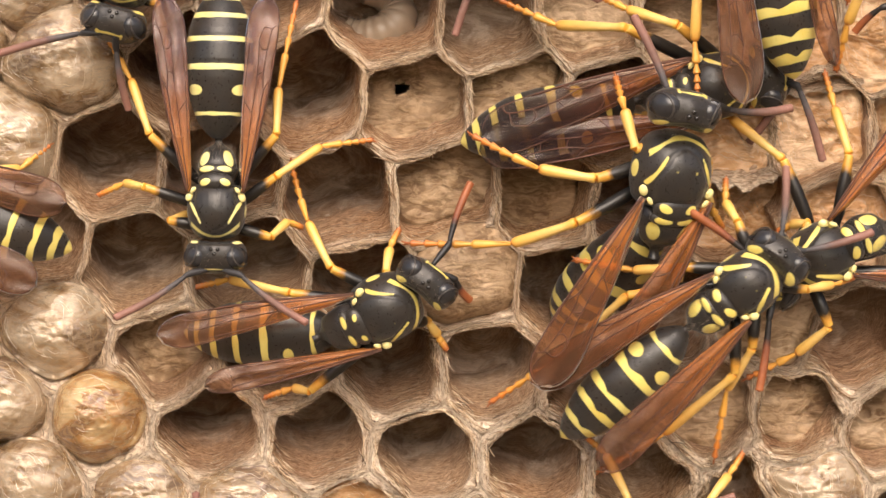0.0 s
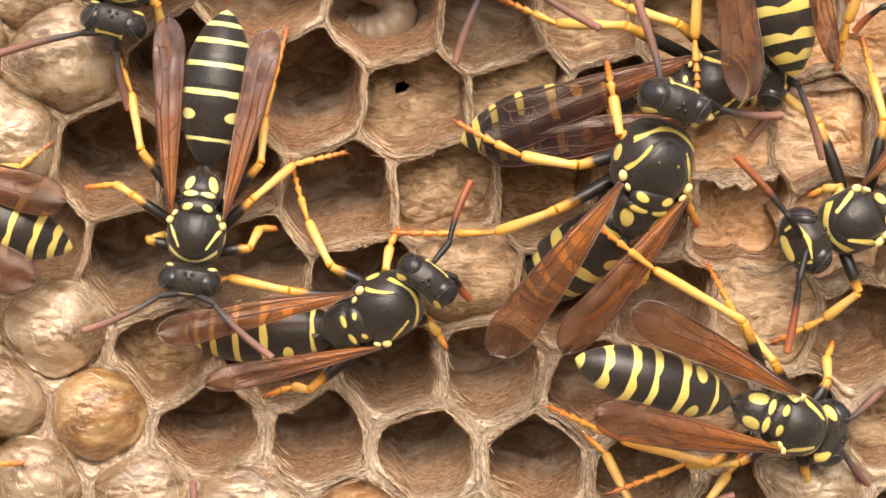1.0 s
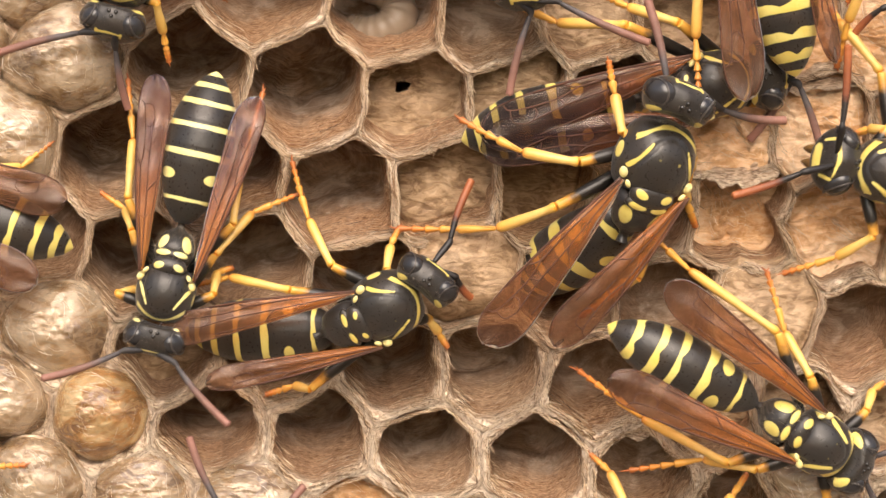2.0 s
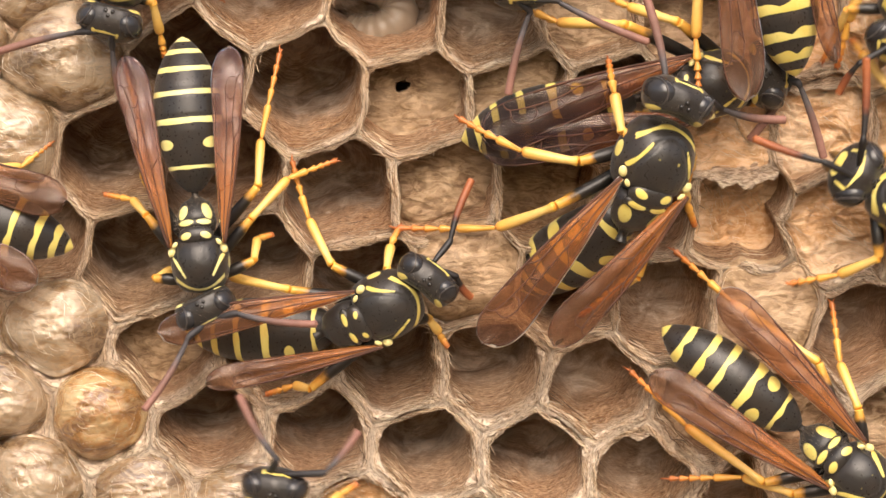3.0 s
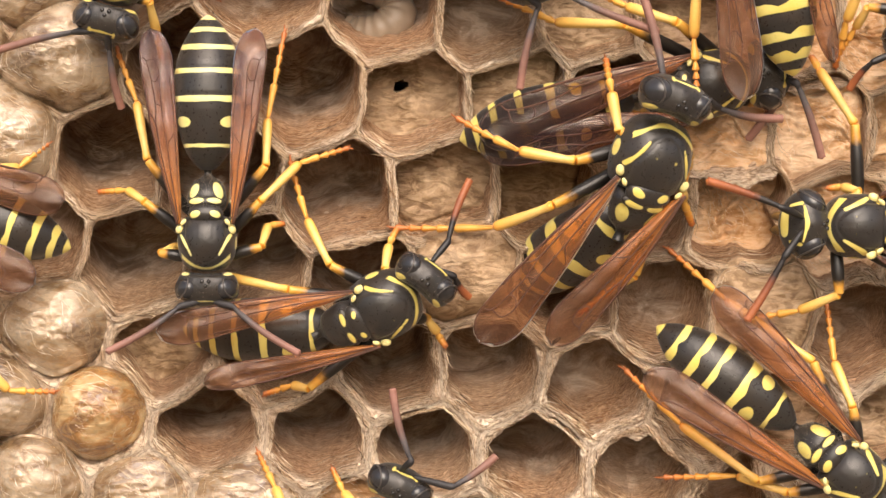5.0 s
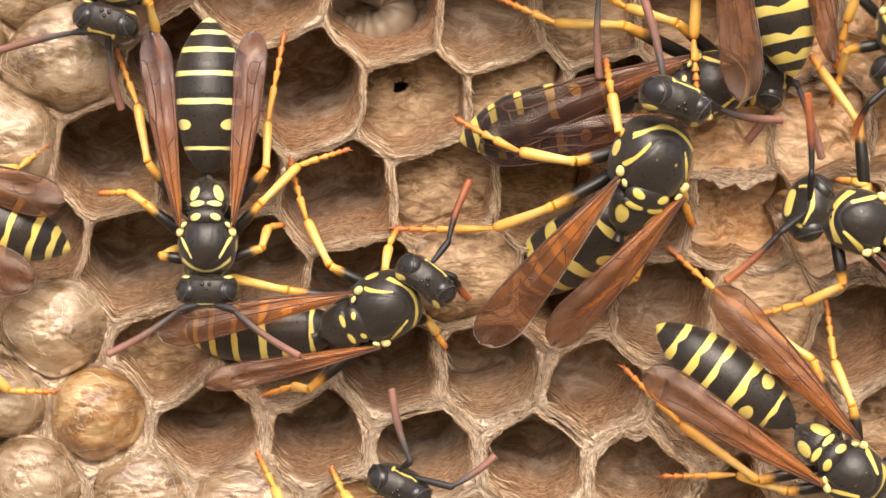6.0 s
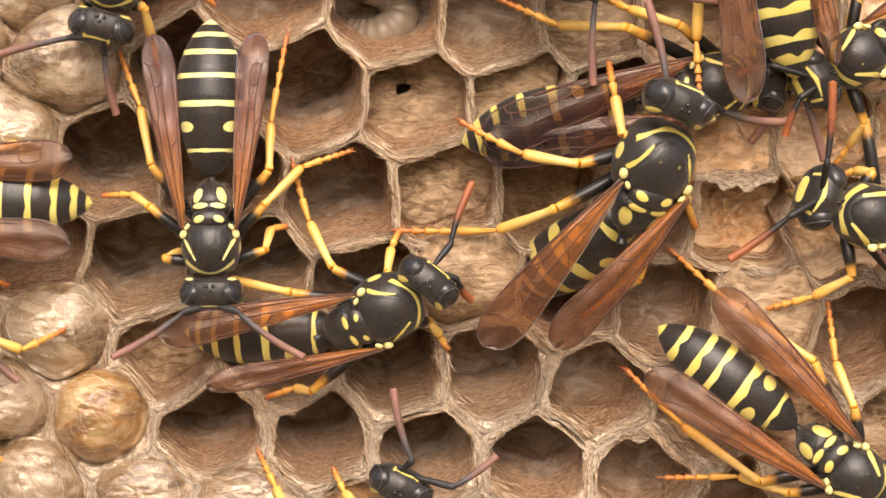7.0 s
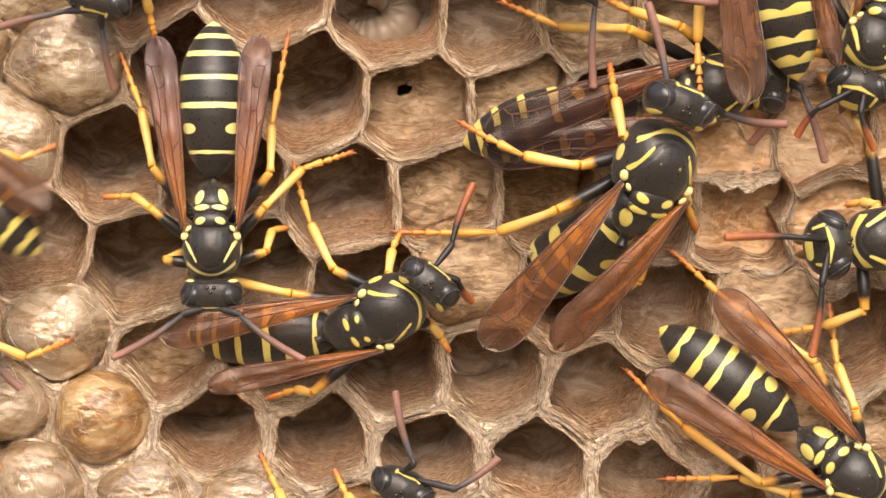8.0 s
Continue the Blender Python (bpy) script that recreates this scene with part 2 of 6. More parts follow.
# ---- mesh helpers ----
def mesh(name, verts, faces, material, mark=None, uvs=None, extra=None, smooth=True):
    """A mesh from points in millimetres. mark: one number a point."""
    me = bpy.data.meshes.new(name)
    me.from_pydata([(x * MM, y * MM, z * MM) for x, y, z in verts], [], faces)
    if smooth:
        me.polygons.foreach_set("use_smooth", [True] * len(me.polygons))
    for key, vals in (("mark", mark), ("pale_lit", extra)):
        if vals is not None:
            me.attributes.new(key, "FLOAT", "POINT").data.foreach_set("value", [float(v) for v in vals])
    if uvs is not None:
        layer = me.uv_layers.new(name="UVMap")
        idx = np.zeros(len(me.loops), dtype=np.int32)
        me.loops.foreach_get("vertex_index", idx)
        layer.data.foreach_set("uv", np.asarray(uvs, dtype=np.float32)[idx].ravel())
    me.materials.append(material)
    me.update()
    return me


def part(name, me, parent, m=None, label=""):
    """One mesh object under a thing or a part; m: its pose in its parent's space, in metres."""
    ob = new(name, me)
    ob.parent = parent
    if m is not None:
        ob.matrix_basis = m
    if label:
        ob["label"] = label
    return ob


def smooth_row(keys, n):
    """n+1 rows along a Catmull-Rom curve through the keys."""
    k = np.array(keys, dtype=float)
    out = []
    for i in range(n + 1):
        s = i / n * (len(k) - 1)
        j = min(int(s), len(k) - 2)
        f = s - j
        p0, p1, p2, p3 = k[max(j - 1, 0)], k[j], k[j + 1], k[min(j + 2, len(k) - 1)]
        out.append(0.5 * (2 * p1 + (p2 - p0) * f + (2 * p0 - 5 * p1 + 4 * p2 - p3) * f * f + (3 * p1 - p0 - 3 * p2 + p3) * f ** 3))
    return np.array(out)


def rings(n_rings, n_round, close=True):
    faces = []
    for i in range(n_rings - 1):
        for j in range(n_round):
            a, b = i * n_round + j, i * n_round + (j + 1) % n_round
            faces.append((a, a + n_round, b + n_round, b))
    if close:
        faces.append(tuple(range(n_round)))
        faces.append(tuple(reversed(range((n_rings - 1) * n_round, n_rings * n_round))))
    return faces


def body(name, keys, material, marking=None, n=40, around=40, shape=None):
    """A body along x from rows (x, centre z, half width, half height above, half height below); shape: moves each point."""
    rows = smooth_row(keys, n)
    verts, marks = [], []
    for i, (x, cz, w, up, down) in enumerate(rows):
        for j in range(around):
            a = 2 * math.pi * j / around
            y, z = math.sin(a), math.cos(a)
            h = up if z > 0 else down
            v = (x, max(w, 0.02) * y, cz + max(h, 0.02) * z)
            marks.append(marking(*v, a if a < math.pi else a - 2 * math.pi, i / n) if marking else -1.0)
            verts.append(shape(*v) if shape else v)
    return mesh(name, verts, rings(n + 1, around), material, marks)


def tube(points, radii, around=10, steps=None):
    """Verts, faces and the place along of a tapering tube through the points."""
    steps = steps or (len(points) - 1) * 5
    c = smooth_row([(*p, r) for p, r in zip(points, radii)], steps)
    verts, along = [], []
    side = None
    for i, (x, y, z, r) in enumerate(c):
        d = Vector(c[min(i + 1, steps)][:3]) - Vector(c[max(i - 1, 0)][:3])
        d.normalize()
        if side is None:
            side = d.orthogonal()
        side = (side - d * side.dot(d)).normalized()
        up = d.cross(side)
        for j in range(around):
            a = 2 * math.pi * j / around
            verts.append(tuple(Vector((x, y, z)) + (side * math.cos(a) + up * math.sin(a)) * max(r, 0.01)))
            along.append(i / steps)
    return verts, rings(steps + 1, around), along


def ball(rx, ry, rz, material, name="ball", n=14, around=20, marking=None):
    keys = [(-rx * math.cos(math.pi * i / 10), 0, ry * math.sin(math.pi * i / 10), rz * math.sin(math.pi * i / 10), rz * math.sin(math.pi * i / 10)) for i in range(11)]
    return body(name, keys, material, marking, n, around)


# ---- the nest ----
nest = tagged(new("wasp_nest"), "weathered paper wasp nest comb of grey-brown hexagonal cells", "wasp nest")
INTO = (-0.1, 0.4)
DEEP = 13.5


def rim_height(x, z):
    """How far the comb's mouth lies from its plane, towards the viewer, at a place."""
    return 0.7 * noise.noise((x / 9, z / 9, 3.1)) + 0.42 * noise.noise((x / 2.4, z / 2.4, 8.4)) + 0.13 * noise.noise((x / 0.55, z / 0.55, 1.7)) + 0.07 * noise.noise((x / 0.2, z / 0.2, 4.4))


def warp(px, pz):
    """How far the walls wander from the plain plan."""
    k = 0.36 + 0.5 * min(1.0, max(0.0, (px - 8.0) / 6.0))
    return k * noise.noise((px / 2.2, pz / 2.2, 21.0)), k * noise.noise((px / 2.2, pz / 2.2, 33.0))


CELLS = []


def cells(*rows):
    """Brood cells: centre x and z, what closes them, and how deep or how far out that is."""
    for row in rows:
        CELLS.append(row)


cells((-25.62, 16.83, "cap", 1.6), (-19.92, 17.13, "open", 5.2), (-14.52, 17.73, "open", 5.2), (-8.82, 18.33, "open", 5.2), (-4.02, 17.73, "open", 5.2), (1.68, 17.73, "open", 5.2), (7.38, 17.43, "open", 5.2), (13.38, 17.13, "open", 5.2), (19.38, 16.83, "open", 5.2), (25.08, 16.53, "open", 5.2))
cells((-25.92, 11.73, "cap", 1.6), (-22.32, 13.83, "cap", 1.2), (-16.47, 14.28, "open", 9), (-9.72, 13.53, "open", 4.6), (-2.82, 12.48, "open", 5.2), (2.58, 12.03, "open", 4), (7.83, 12.33, "lid", 2.2), (13.08, 12.03, "lid", 3), (18.48, 11.43, "pale", 0.6), (23.58, 11.13, "pale", 0.6), (28.68, 10.83, "open", 5.2))
cells((-20.37, 9.78, "cap", 1.9), (-13.62, 9.48, "open", 7.8), (-7.17, 8.58, "open", 7.6), (-1.32, 7.83, "hole", 3.0), (3.93, 7.98, "lid", 2.0), (9.18, 7.23, "open", 5.2), (14.88, 6.48, "pale", 0.1), (20.13, 6.48, "pale", 1.2), (25.38, 6.03, "pale", 2))
cells((-23.22, 5.58, "cap", 1.6), (-17.82, 4.68, "open", 7), (-11.97, 3.93, "open", 5.2), (-5.16, 2.58, "open", 6), (0.18, 2.88, "lid", 2.3), (5.43, 2.73, "lid", 3.2), (10.68, 2.13, "open", 5.2), (15.78, 1.23, "pale", 2.6), (21.18, 0.93, "pale", 1.2), (26.28, 0.63, "pale", 1.5))
cells((-27.12, 2.13, "open", 5.2), (-21.72, 0.33, "open", 3.0), (-16.32, -1.17, "open", 6.5), (-10.47, -1.17, "open", 5.2), (-4.02, -2.22, "open", 5.2), (1.23, -1.47, "dull", 1.0), (6.48, -2.37, "open", 5.2), (11.88, -3.12, "open", 3.6), (16.9, -3.3, "husk", 0.5), (22.2, -4.6, "open", 4.2), (27.48, -4.77, "open", 5.2))
cells((-26.52, -4.47, "cap", 1.5), (-20.52, -4.77, "cap", 2.0), (-14.82, -5.67, "lid", 2.6), (-8.82, -5.67, "open", 5.2), (-2.67, -6.42, "open", 5.2), (2.58, -6.27, "open", 5.2), (8.13, -7.47, "open", 3.4), (13.98, -8.67, "lid", 1.5), (19.08, -8.97, "lid", 2.2), (23.88, -9.57, "lid", 2.4), (28.98, -9.87, "open", 5.2))
cells((-23.52, -8.52, "cap", 1.7), (-18.36, -9.12, "gold", 2.0), (-12.42, -9.72, "open", 6.5), (-6.57, -10.02, "open", 6.5), (-1.02, -10.92, "open", 6.2), (4.98, -11.52, "open", 6), (10.68, -12.27, "open", 4), (15.78, -13.77, "open", 4), (19.68, -13.17, "cap", 1.2), (25.68, -13.77, "open", 5.2))
cells((-25.92, -12.87, "cap", 1.6), (-21.87, -12.57, "cap", 1.7), (-16.02, -13.62, "cap", 1.0), (-10.62, -14.07, "cap", 1.2), (-4.32, -14.67, "pale", 1.0), (1.98, -15.87, "open", 5.2), (7.68, -16.47, "open", 5.2), (13.08, -17.07, "open", 5.2), (19.08, -17.97, "open", 5.2), (24.48, -18.57, "open", 5.2))
cells((-24.42, -17.07, "cap", 1.5), (-19.02, -17.67, "cap", 1.5), (-13.62, -18.27, "cap", 1.5), (-7.62, -19.17, "open", 5.2), (-1.32, -19.77, "open", 5.2), (4.98, -20.97, "open", 5.2), (10.68, -21.27, "open", 5.2))


def clip(poly, nx, nz, c):
    """The part of a polygon where nx x + nz z <= c."""
    out = []
    for i, p in enumerate(poly):
        q = poly[(i + 1) % len(poly)]
        a, b = nx * p[0] + nz * p[1] - c, nx * q[0] + nz * q[1] - c
        if a <= 0:
            out.append(p)
        if (a < 0) != (b < 0):
            t = a / (a - b)
            out.append((p[0] + t * (q[0] - p[0]), p[1] + t * (q[1] - p[1])))
    return out


def outline(i, inset):
    """The cell's share of the comb: all places nearer to its centre than to a neighbour's."""
    x, z = CELLS[i][:2]
    poly = [(x - 4.2, z - 4.2), (x + 4.2, z - 4.2), (x + 4.2, z + 4.2), (x - 4.2, z + 4.2)]
    for k in range(12):
        a = math.pi * k / 6
        poly = clip(poly, math.cos(a), math.sin(a), x * math.cos(a) + z * math.sin(a) + 3.7 - inset)
    for j, (u, w, *_) in enumerate(CELLS):
        d = math.hypot(u - x, w - z)
        if j != i and d < 11:
            nx, nz = (u - x) / d, (w - z) / d
            poly = clip(poly, nx, nz, nx * x + nz * z + d / 2 - inset)
    return poly


def radius(poly, x, z, a):
    dx, dz, best = math.cos(a), math.sin(a), 9.0
    for i, p in enumerate(poly):
        q = poly[(i + 1) % len(poly)]
        ex, ez = q[0] - p[0], q[1] - p[1]
        det = dx * ez - dz * ex
        if abs(det) > 1e-9:
            t = ((p[0] - x) * ez - (p[1] - z) * ex) / det
            s = ((p[0] - x) * dz - (p[1] - z) * dx) / det
            if t > 0 and -1e-6 <= s <= 1 + 1e-6:
                best = min(best, t)
    return best


AROUND = 108
DEPTHS = tuple(0.012 + 0.988 * (k / 27) ** 1.25 for k in range(28))


def soften(r, k):
    n = len(r)
    return [sum(r[(i + d) % n] for d in range(-k, k + 1)) / (2 * k + 1) for i in range(n)]


def web_of(z):
    """How thick the walls' mouths are, 0 to 1: the lower cells have round mouths in thick webs."""
    return min(1.0, max(0.0, (-2.5 - z) / 5.0))


def build_cell(i):
    x, z, kind, reach = CELLS[i]
    angles = [2 * math.pi * k / AROUND for k in range(AROUND)]
    full = [radius(outline(i, -0.02), x, z, a) for a in angles]
    web = web_of(z)
    near, thick = outline(i, 0.06 + 0.10 * web), outline(i, 0.24 + 0.26 * web)
    inner = []
    for a, r in zip(angles, full):
        px, pz = x + r * math.cos(a), z + r * math.sin(a)
        f = min(1.0, max(0.0, 0.5 + 0.9 * noise.noise((px / 1.6, pz / 1.6, 12.0))))
        inner.append(radius(near, x, z, a) * (1 - f) + radius(thick, x, z, a) * f)
    inner = soften(inner, 2 + int(6 * web))
    deep = soften(inner, 3)
    verts, uvs, pale_lit = [], [], []

    def add(rad, depth, k, fray, w):
        a = angles[k]
        px, pz = x + rad * math.cos(a), z + rad * math.sin(a)
        y = -rim_height(px, pz) + depth
        wob = fray * (0.20 * noise.noise((px / 1.3, depth * 0.9, pz / 1.3)) + 0.08 * noise.noise((px / 0.5, depth * 2.4, pz / 0.5)) + 0.06 * noise.noise((px / 0.25, depth * 5, pz / 0.25)) + 0.09 * (0.3 - abs(noise.noise((px / 0.6, depth * 3.6 + px, pz / 0.6)))))
        wob = min(wob, full[k] - rad - 0.035) if fray == 1.0 else wob
        px, pz = px + wob * math.cos(a), pz + wob * math.sin(a)
        sx, sz = warp(px, pz)
        verts.append((px + sx + INTO[0] * depth, y, pz + sz + INTO[1] * depth))
        uvs.append((a * 2.9, depth + (0.2 if fray == 0 else 0)))
        pale_lit.append(w)

    for k in range(AROUND):
        add(full[k], DEEP, k, 0, 0)
    for k in range(AROUND):
        add(full[k], 0.02, k, 0, 1)
    for k in range(AROUND):
        add(full[k] * 0.6 + inner[k] * 0.4, -0.05 + 0.09 * noise.noise((x + full[k] * math.cos(angles[k]) * 3, z + full[k] * math.sin(angles[k]) * 3, 5)), k, 0.5, 1)
    floor = (reach * 1.15 if reach > 5 else reach) if kind == "open" else 8.0
    for share in DEPTHS:
        d = share * floor
        f = min(d / 2.6, 1.0)
        for k in range(AROUND):
            r = inner[k] * (1 - f) + deep[k] * f * (0.985 - 0.02 * f)
            add(r, d, k, 1.0, max(0.0, 1 - d / 0.85))
    n = 3 + len(DEPTHS)
    faces = rings(n, AROUND, False)
    last = (n - 1) * AROUND
    verts.append((x + INTO[0] * (floor + 0.5), floor + 0.5, z + INTO[1] * (floor + 0.5)))
    uvs.append((0, 9))
    pale_lit.append(0)
    for k in range(AROUND):
        faces.append((last + k, len(verts) - 1, last + (k + 1) % AROUND))
    ob = part("cell", mesh("cell", verts, faces, PAPER, None, uvs, pale_lit), nest)
    if kind != "open":
        build_cap(ob, i, kind, reach, angles, deep if kind in SUNK else soften(inner, 6))


SPUN, LIDS = [], []
SUNK = ("lid", "pale", "hole")


def build_cap(cell, i, kind, reach, angles, inner):
    """What closes a cell: a domed cocoon cap, a sunk flat lid, or a lid with a gnawed hole."""
    x, z = CELLS[i][:2]
    at = reach if kind in SUNK else 0.9
    ox, oz = (-0.46, -0.32) if kind == "hole" else (0.0, 0.0)
    rows = 26
    verts = []
    for r in range(rows + 1):
        f = 1 - r / rows
        if kind == "hole":
            f = 0.13 + 0.87 * f
        for k, a in enumerate(angles):
            rad = (inner[k] + (0.1 if kind in SUNK else 0.28)) * f
            if kind == "hole" and r >= rows - 1:
                rad *= 1 + 0.6 * noise.noise((2.2 * math.cos(a), 2.2 * math.sin(a), 3.0))
            px, pz = x + rad * math.cos(a) + ox * (1 - f), z + rad * math.sin(a) + oz * (1 - f)
            if kind in SUNK:
                out = 0.35 * (1 - f * f)
            else:
                out = (reach + 1.0) * math.sqrt(max(0.0, 1 - f ** 2.0))
            w = 0.18 * noise.noise((px / 1.5, pz / 0.9, i)) + 0.11 * noise.noise((px / 0.6, pz / 0.3, i + 9)) + 0.05 * noise.noise((px / 0.22, pz / 0.11, i + 4))
            if kind in ("cap", "gold"):
                w *= 0.75
            if kind == "pale":
                w = 2.2 * w + 0.40 * noise.noise(((px + pz) / 2.4, (pz - px) / 0.9, i + 70.0))
            y = at - out - w * min(1.0, 2.5 * (1 - f)) - (rim_height(px, pz) if f > 0.9 else rim_height(x, z))
            if kind in ("cap", "gold"):
                y -= 0.03 * (1 - abs(noise.noise((px / 0.8, pz / 0.6, i + 40.0))) * 3.2) * min(1.0, 2.0 * (1 - f))
            sx, sz = warp(px, pz)
            verts.append((px + sx + INTO[0] * at, y, pz + sz + INTO[1] * at + 0.12 * out))
    mat = {"gold": SILK_GOLD, "cap": SILK, "pale": SILK_PALE, "dull": SILK_DULL, "husk": SILK_DULL}.get(kind, SILK_DULL)
    faces = rings(rows + 1, AROUND, False)
    if kind != "hole":
        faces.append(tuple(rows * AROUND + k for k in range(AROUND)))
    part("cap", mesh("cap", verts, faces, mat), cell, None,
         {"cap": "cream domed silk cap", "gold": "golden domed silk cap", "dull": "dull brown domed silk cap", "husk": "rough brown domed silk cap", "lid": "dull sunken silk lid", "pale": "pale sunken silk lid", "hole": "dull silk lid with a gnawed hole"}[kind])
    if kind in ("cap", "gold"):
        SPUN.append(verts)
    elif kind == "pale":
        LIDS.append(verts)


for index in range(len(CELLS)):
    build_cell(index)


def strand(verts, faces, pts, w):
    """A three-sided strand through the points, thin at both ends."""
    base, n = len(verts), len(pts)
    for k, (x, y, z) in enumerate(pts):
        t = w * (1 - 0.75 * abs(2 * k / (n - 1) - 1) ** 2)
        verts += [(x, y - t, z), (x - 0.8 * t, y + 0.5 * t, z - 0.8 * t), (x + 0.8 * t, y + 0.5 * t, z + 0.8 * t)]
    for k in range(n - 1):
        q = base + 3 * k
        faces += [(q, q + 1, q + 4, q + 3), (q + 1, q + 2, q + 5, q + 4), (q + 2, q, q + 3, q + 5)]


def nest_fibres():
    """Loose fibres along the cell mouths and down the walls."""
    rng = random.Random(5)
    verts, faces = [], []
    lace_verts, lace_faces = [], []
    for i, (x, z, kind, reach) in enumerate(CELLS):
        if abs(x) > 27 or abs(z) > 16:
            continue
        poly = outline(i, 0.15 + 0.18 * web_of(z))
        deepest = 3.6 if kind == "open" else reach if kind in SUNK else 0.25
        for s in range(640 if deepest > 1 else 200):
            a, run = rng.uniform(0, 2 * math.pi), rng.uniform(0.15, 0.6)
            pick = rng.random()
            d0 = rng.uniform(-0.12, 0.15) if pick < 0.35 else rng.uniform(0, deepest) * rng.random()
            d1 = d0 + rng.uniform(-0.09, 0.09)
            w = rng.uniform(0.008, 0.028)
            loose = rng.random() < 0.035
            lift = rng.uniform(0.0, 0.12)
            pts = []
            for k in range(5):
                f = k / 4
                aa = a + run * (f - 0.5)
                dd = d0 + (d1 - d0) * f
                rad = radius(poly, x, z, aa) + 0.03 - lift * 0.5 - (0.3 * f * f if loose else 0.04 * math.sin(f * 3.1))
                if dd < 0.1:
                    rad += 0.22 * rng.random()
                px, pz = x + rad * math.cos(aa), z + rad * math.sin(aa)
                y = -rim_height(px, pz) + dd - (0.3 * f * f if loose else 0.0) - 0.03
                sx, sz = warp(px, pz)
                pts.append((px + sx + INTO[0] * dd, y, pz + sz + INTO[1] * dd))
            strand(verts, faces, pts, w)
    for lid in LIDS:
        for s in range(130):
            r, k = rng.randint(1, 22), rng.randint(0, AROUND - 1)
            dr, dk = rng.choice((-1, 1, 1)), rng.choice((-2, -1, 1, 2))
            pts = []
            for n in range(rng.randint(4, 9)):
                q = lid[min(25, max(1, r)) * AROUND + k % AROUND]
                pts.append((q[0], q[1] - 0.015, q[2]))
                k += dk
                r += dr if rng.random() < 0.7 else 0
            strand(lace_verts, lace_faces, pts, rng.uniform(0.006, 0.016))
    for i, (x, z, kind, reach) in enumerate(CELLS):
        if abs(x) > 26 or abs(z) > 15 or kind in ("cap", "gold"):
            continue
        poly = outline(i, 0.10 + 0.18 * web_of(z))
        for s in range(150):
            a, run = rng.uniform(0, 2 * math.pi), rng.uniform(0.10, 0.42)
            d0 = abs(rng.gauss(0, 0.22)) - 0.06
            d1, lift, bow = d0 + rng.uniform(-0.12, 0.12), rng.uniform(0.0, 0.06), rng.uniform(-0.08, 0.08)
            pts = []
            for k in range(5):
                f = k / 4
                aa, dd = a + run * (f - 0.5), d0 + (d1 - d0) * f + bow * math.sin(3.14 * f)
                rad = radius(poly, x, z, aa) + 0.02 - lift * math.sin(3.14 * f)
                px, pz = x + rad * math.cos(aa), z + rad * math.sin(aa)
                sx, sz = warp(px, pz)
                pts.append((px + sx + INTO[0] * dd, -rim_height(px, pz) + dd - 0.04 - lift, pz + sz + INTO[1] * dd))
            strand(lace_verts, lace_faces, pts, rng.uniform(0.008, 0.022))
    tagged(part("rim_lace", mesh("rim_lace", lace_verts, lace_faces, LACE), nest, None, "bleached fibres that edge the cell mouths"), kind="stuff")
    tagged(part("fibre_fringe", mesh("fibre_fringe", verts, faces, FIBRE), nest, None, "loose pale wood fibres on the cell mouths"), kind="stuff")


nest_fibres()


def spun_strands():
    """Silk strands that wind over the domed caps."""
    rng = random.Random(9)
    verts, faces = [], []
    for dome in SPUN:
        for s in range(90):
            r, k = rng.randint(3, 25), rng.randint(0, AROUND - 1)
            dr, dk = rng.choice((-1, 0, 0, 1)), rng.choice((-2, 2))
            pts = []
            for n in range(rng.randint(4, 8)):
                q = dome[min(26, max(1, r)) * AROUND + k % AROUND]
                pts.append((q[0], q[1] - 0.012, q[2]))
                k += dk
                r += dr if rng.random() < 0.6 else 0
            strand(verts, faces, pts, rng.uniform(0.005, 0.012))
    tagged(part("silk_strand", mesh("silk_strand", verts, faces, SILK_STRAND), nest, None, "pale silk strands wound over the caps"), kind="stuff")


spun_strands()


def build_flap(x0, z0, x1, z1, out, drop, seed):
    """A torn sheet of nest paper that hangs forward from a wall between two places of the plan."""
    n, m = 90, 12
    verts, uvs, pale_lit, faces = [], [], [], []
    for under in (0, 1):
        for i in range(n + 1):
            f = i / n
            x, z = x0 + (x1 - x0) * f, z0 + (z1 - z0) * f
            reach = math.sin(math.pi * (0.06 + 0.88 * f)) ** 0.6 * (0.82 + 0.35 * noise.noise((f * 5, seed, 0.0)) + 0.10 * noise.noise((f * 17, seed, 4.0)))
            for j in range(m + 1):
                g = j / m * reach
                w = 0.16 * noise.noise((x / 1.1, g * 2.0, seed)) + 0.07 * noise.noise((x / 0.4, g * 5.0, seed + 3.0))
                verts.append((x + 0.25 * g * noise.noise((f * 4, 2.0, seed)), -rim_height(x, z) + 0.45 - out * math.sin(1.5 * g) - w + 0.05 * under, z - drop * g + 0.3 * w))
                uvs.append((f * math.hypot(x1 - x0, z1 - z0) * 0.9, g * 1.4))
                # Pale all over, to make up for the wasps' shadow on the flap.
                pale_lit.append(0.4 + 0.6 * max(0.0, j / m * 1.6 - 0.6))
    row, off = m + 1, (n + 1) * (m + 1)
    for i in range(n):
        for j in range(m):
            a = i * row + j
            faces += [(a, a + row, a + row + 1, a + 1), (off + a, off + a + 1, off + a + row + 1, off + a + row)]
    rim = list(range(row)) + [i * row + m for i in range(1, n + 1)] + [n * row + j for j in range(m - 1, -1, -1)] + [i * row for i in range(n - 1, 0, -1)]
    for a, b in zip(rim, rim[1:] + rim[:1]):
        faces.append((a, b, off + b, off + a))
    part("paper_flap", mesh("paper_flap", verts, faces, PAPER, None, uvs, pale_lit), nest, None, "torn pale paper flap on a cell mouth")


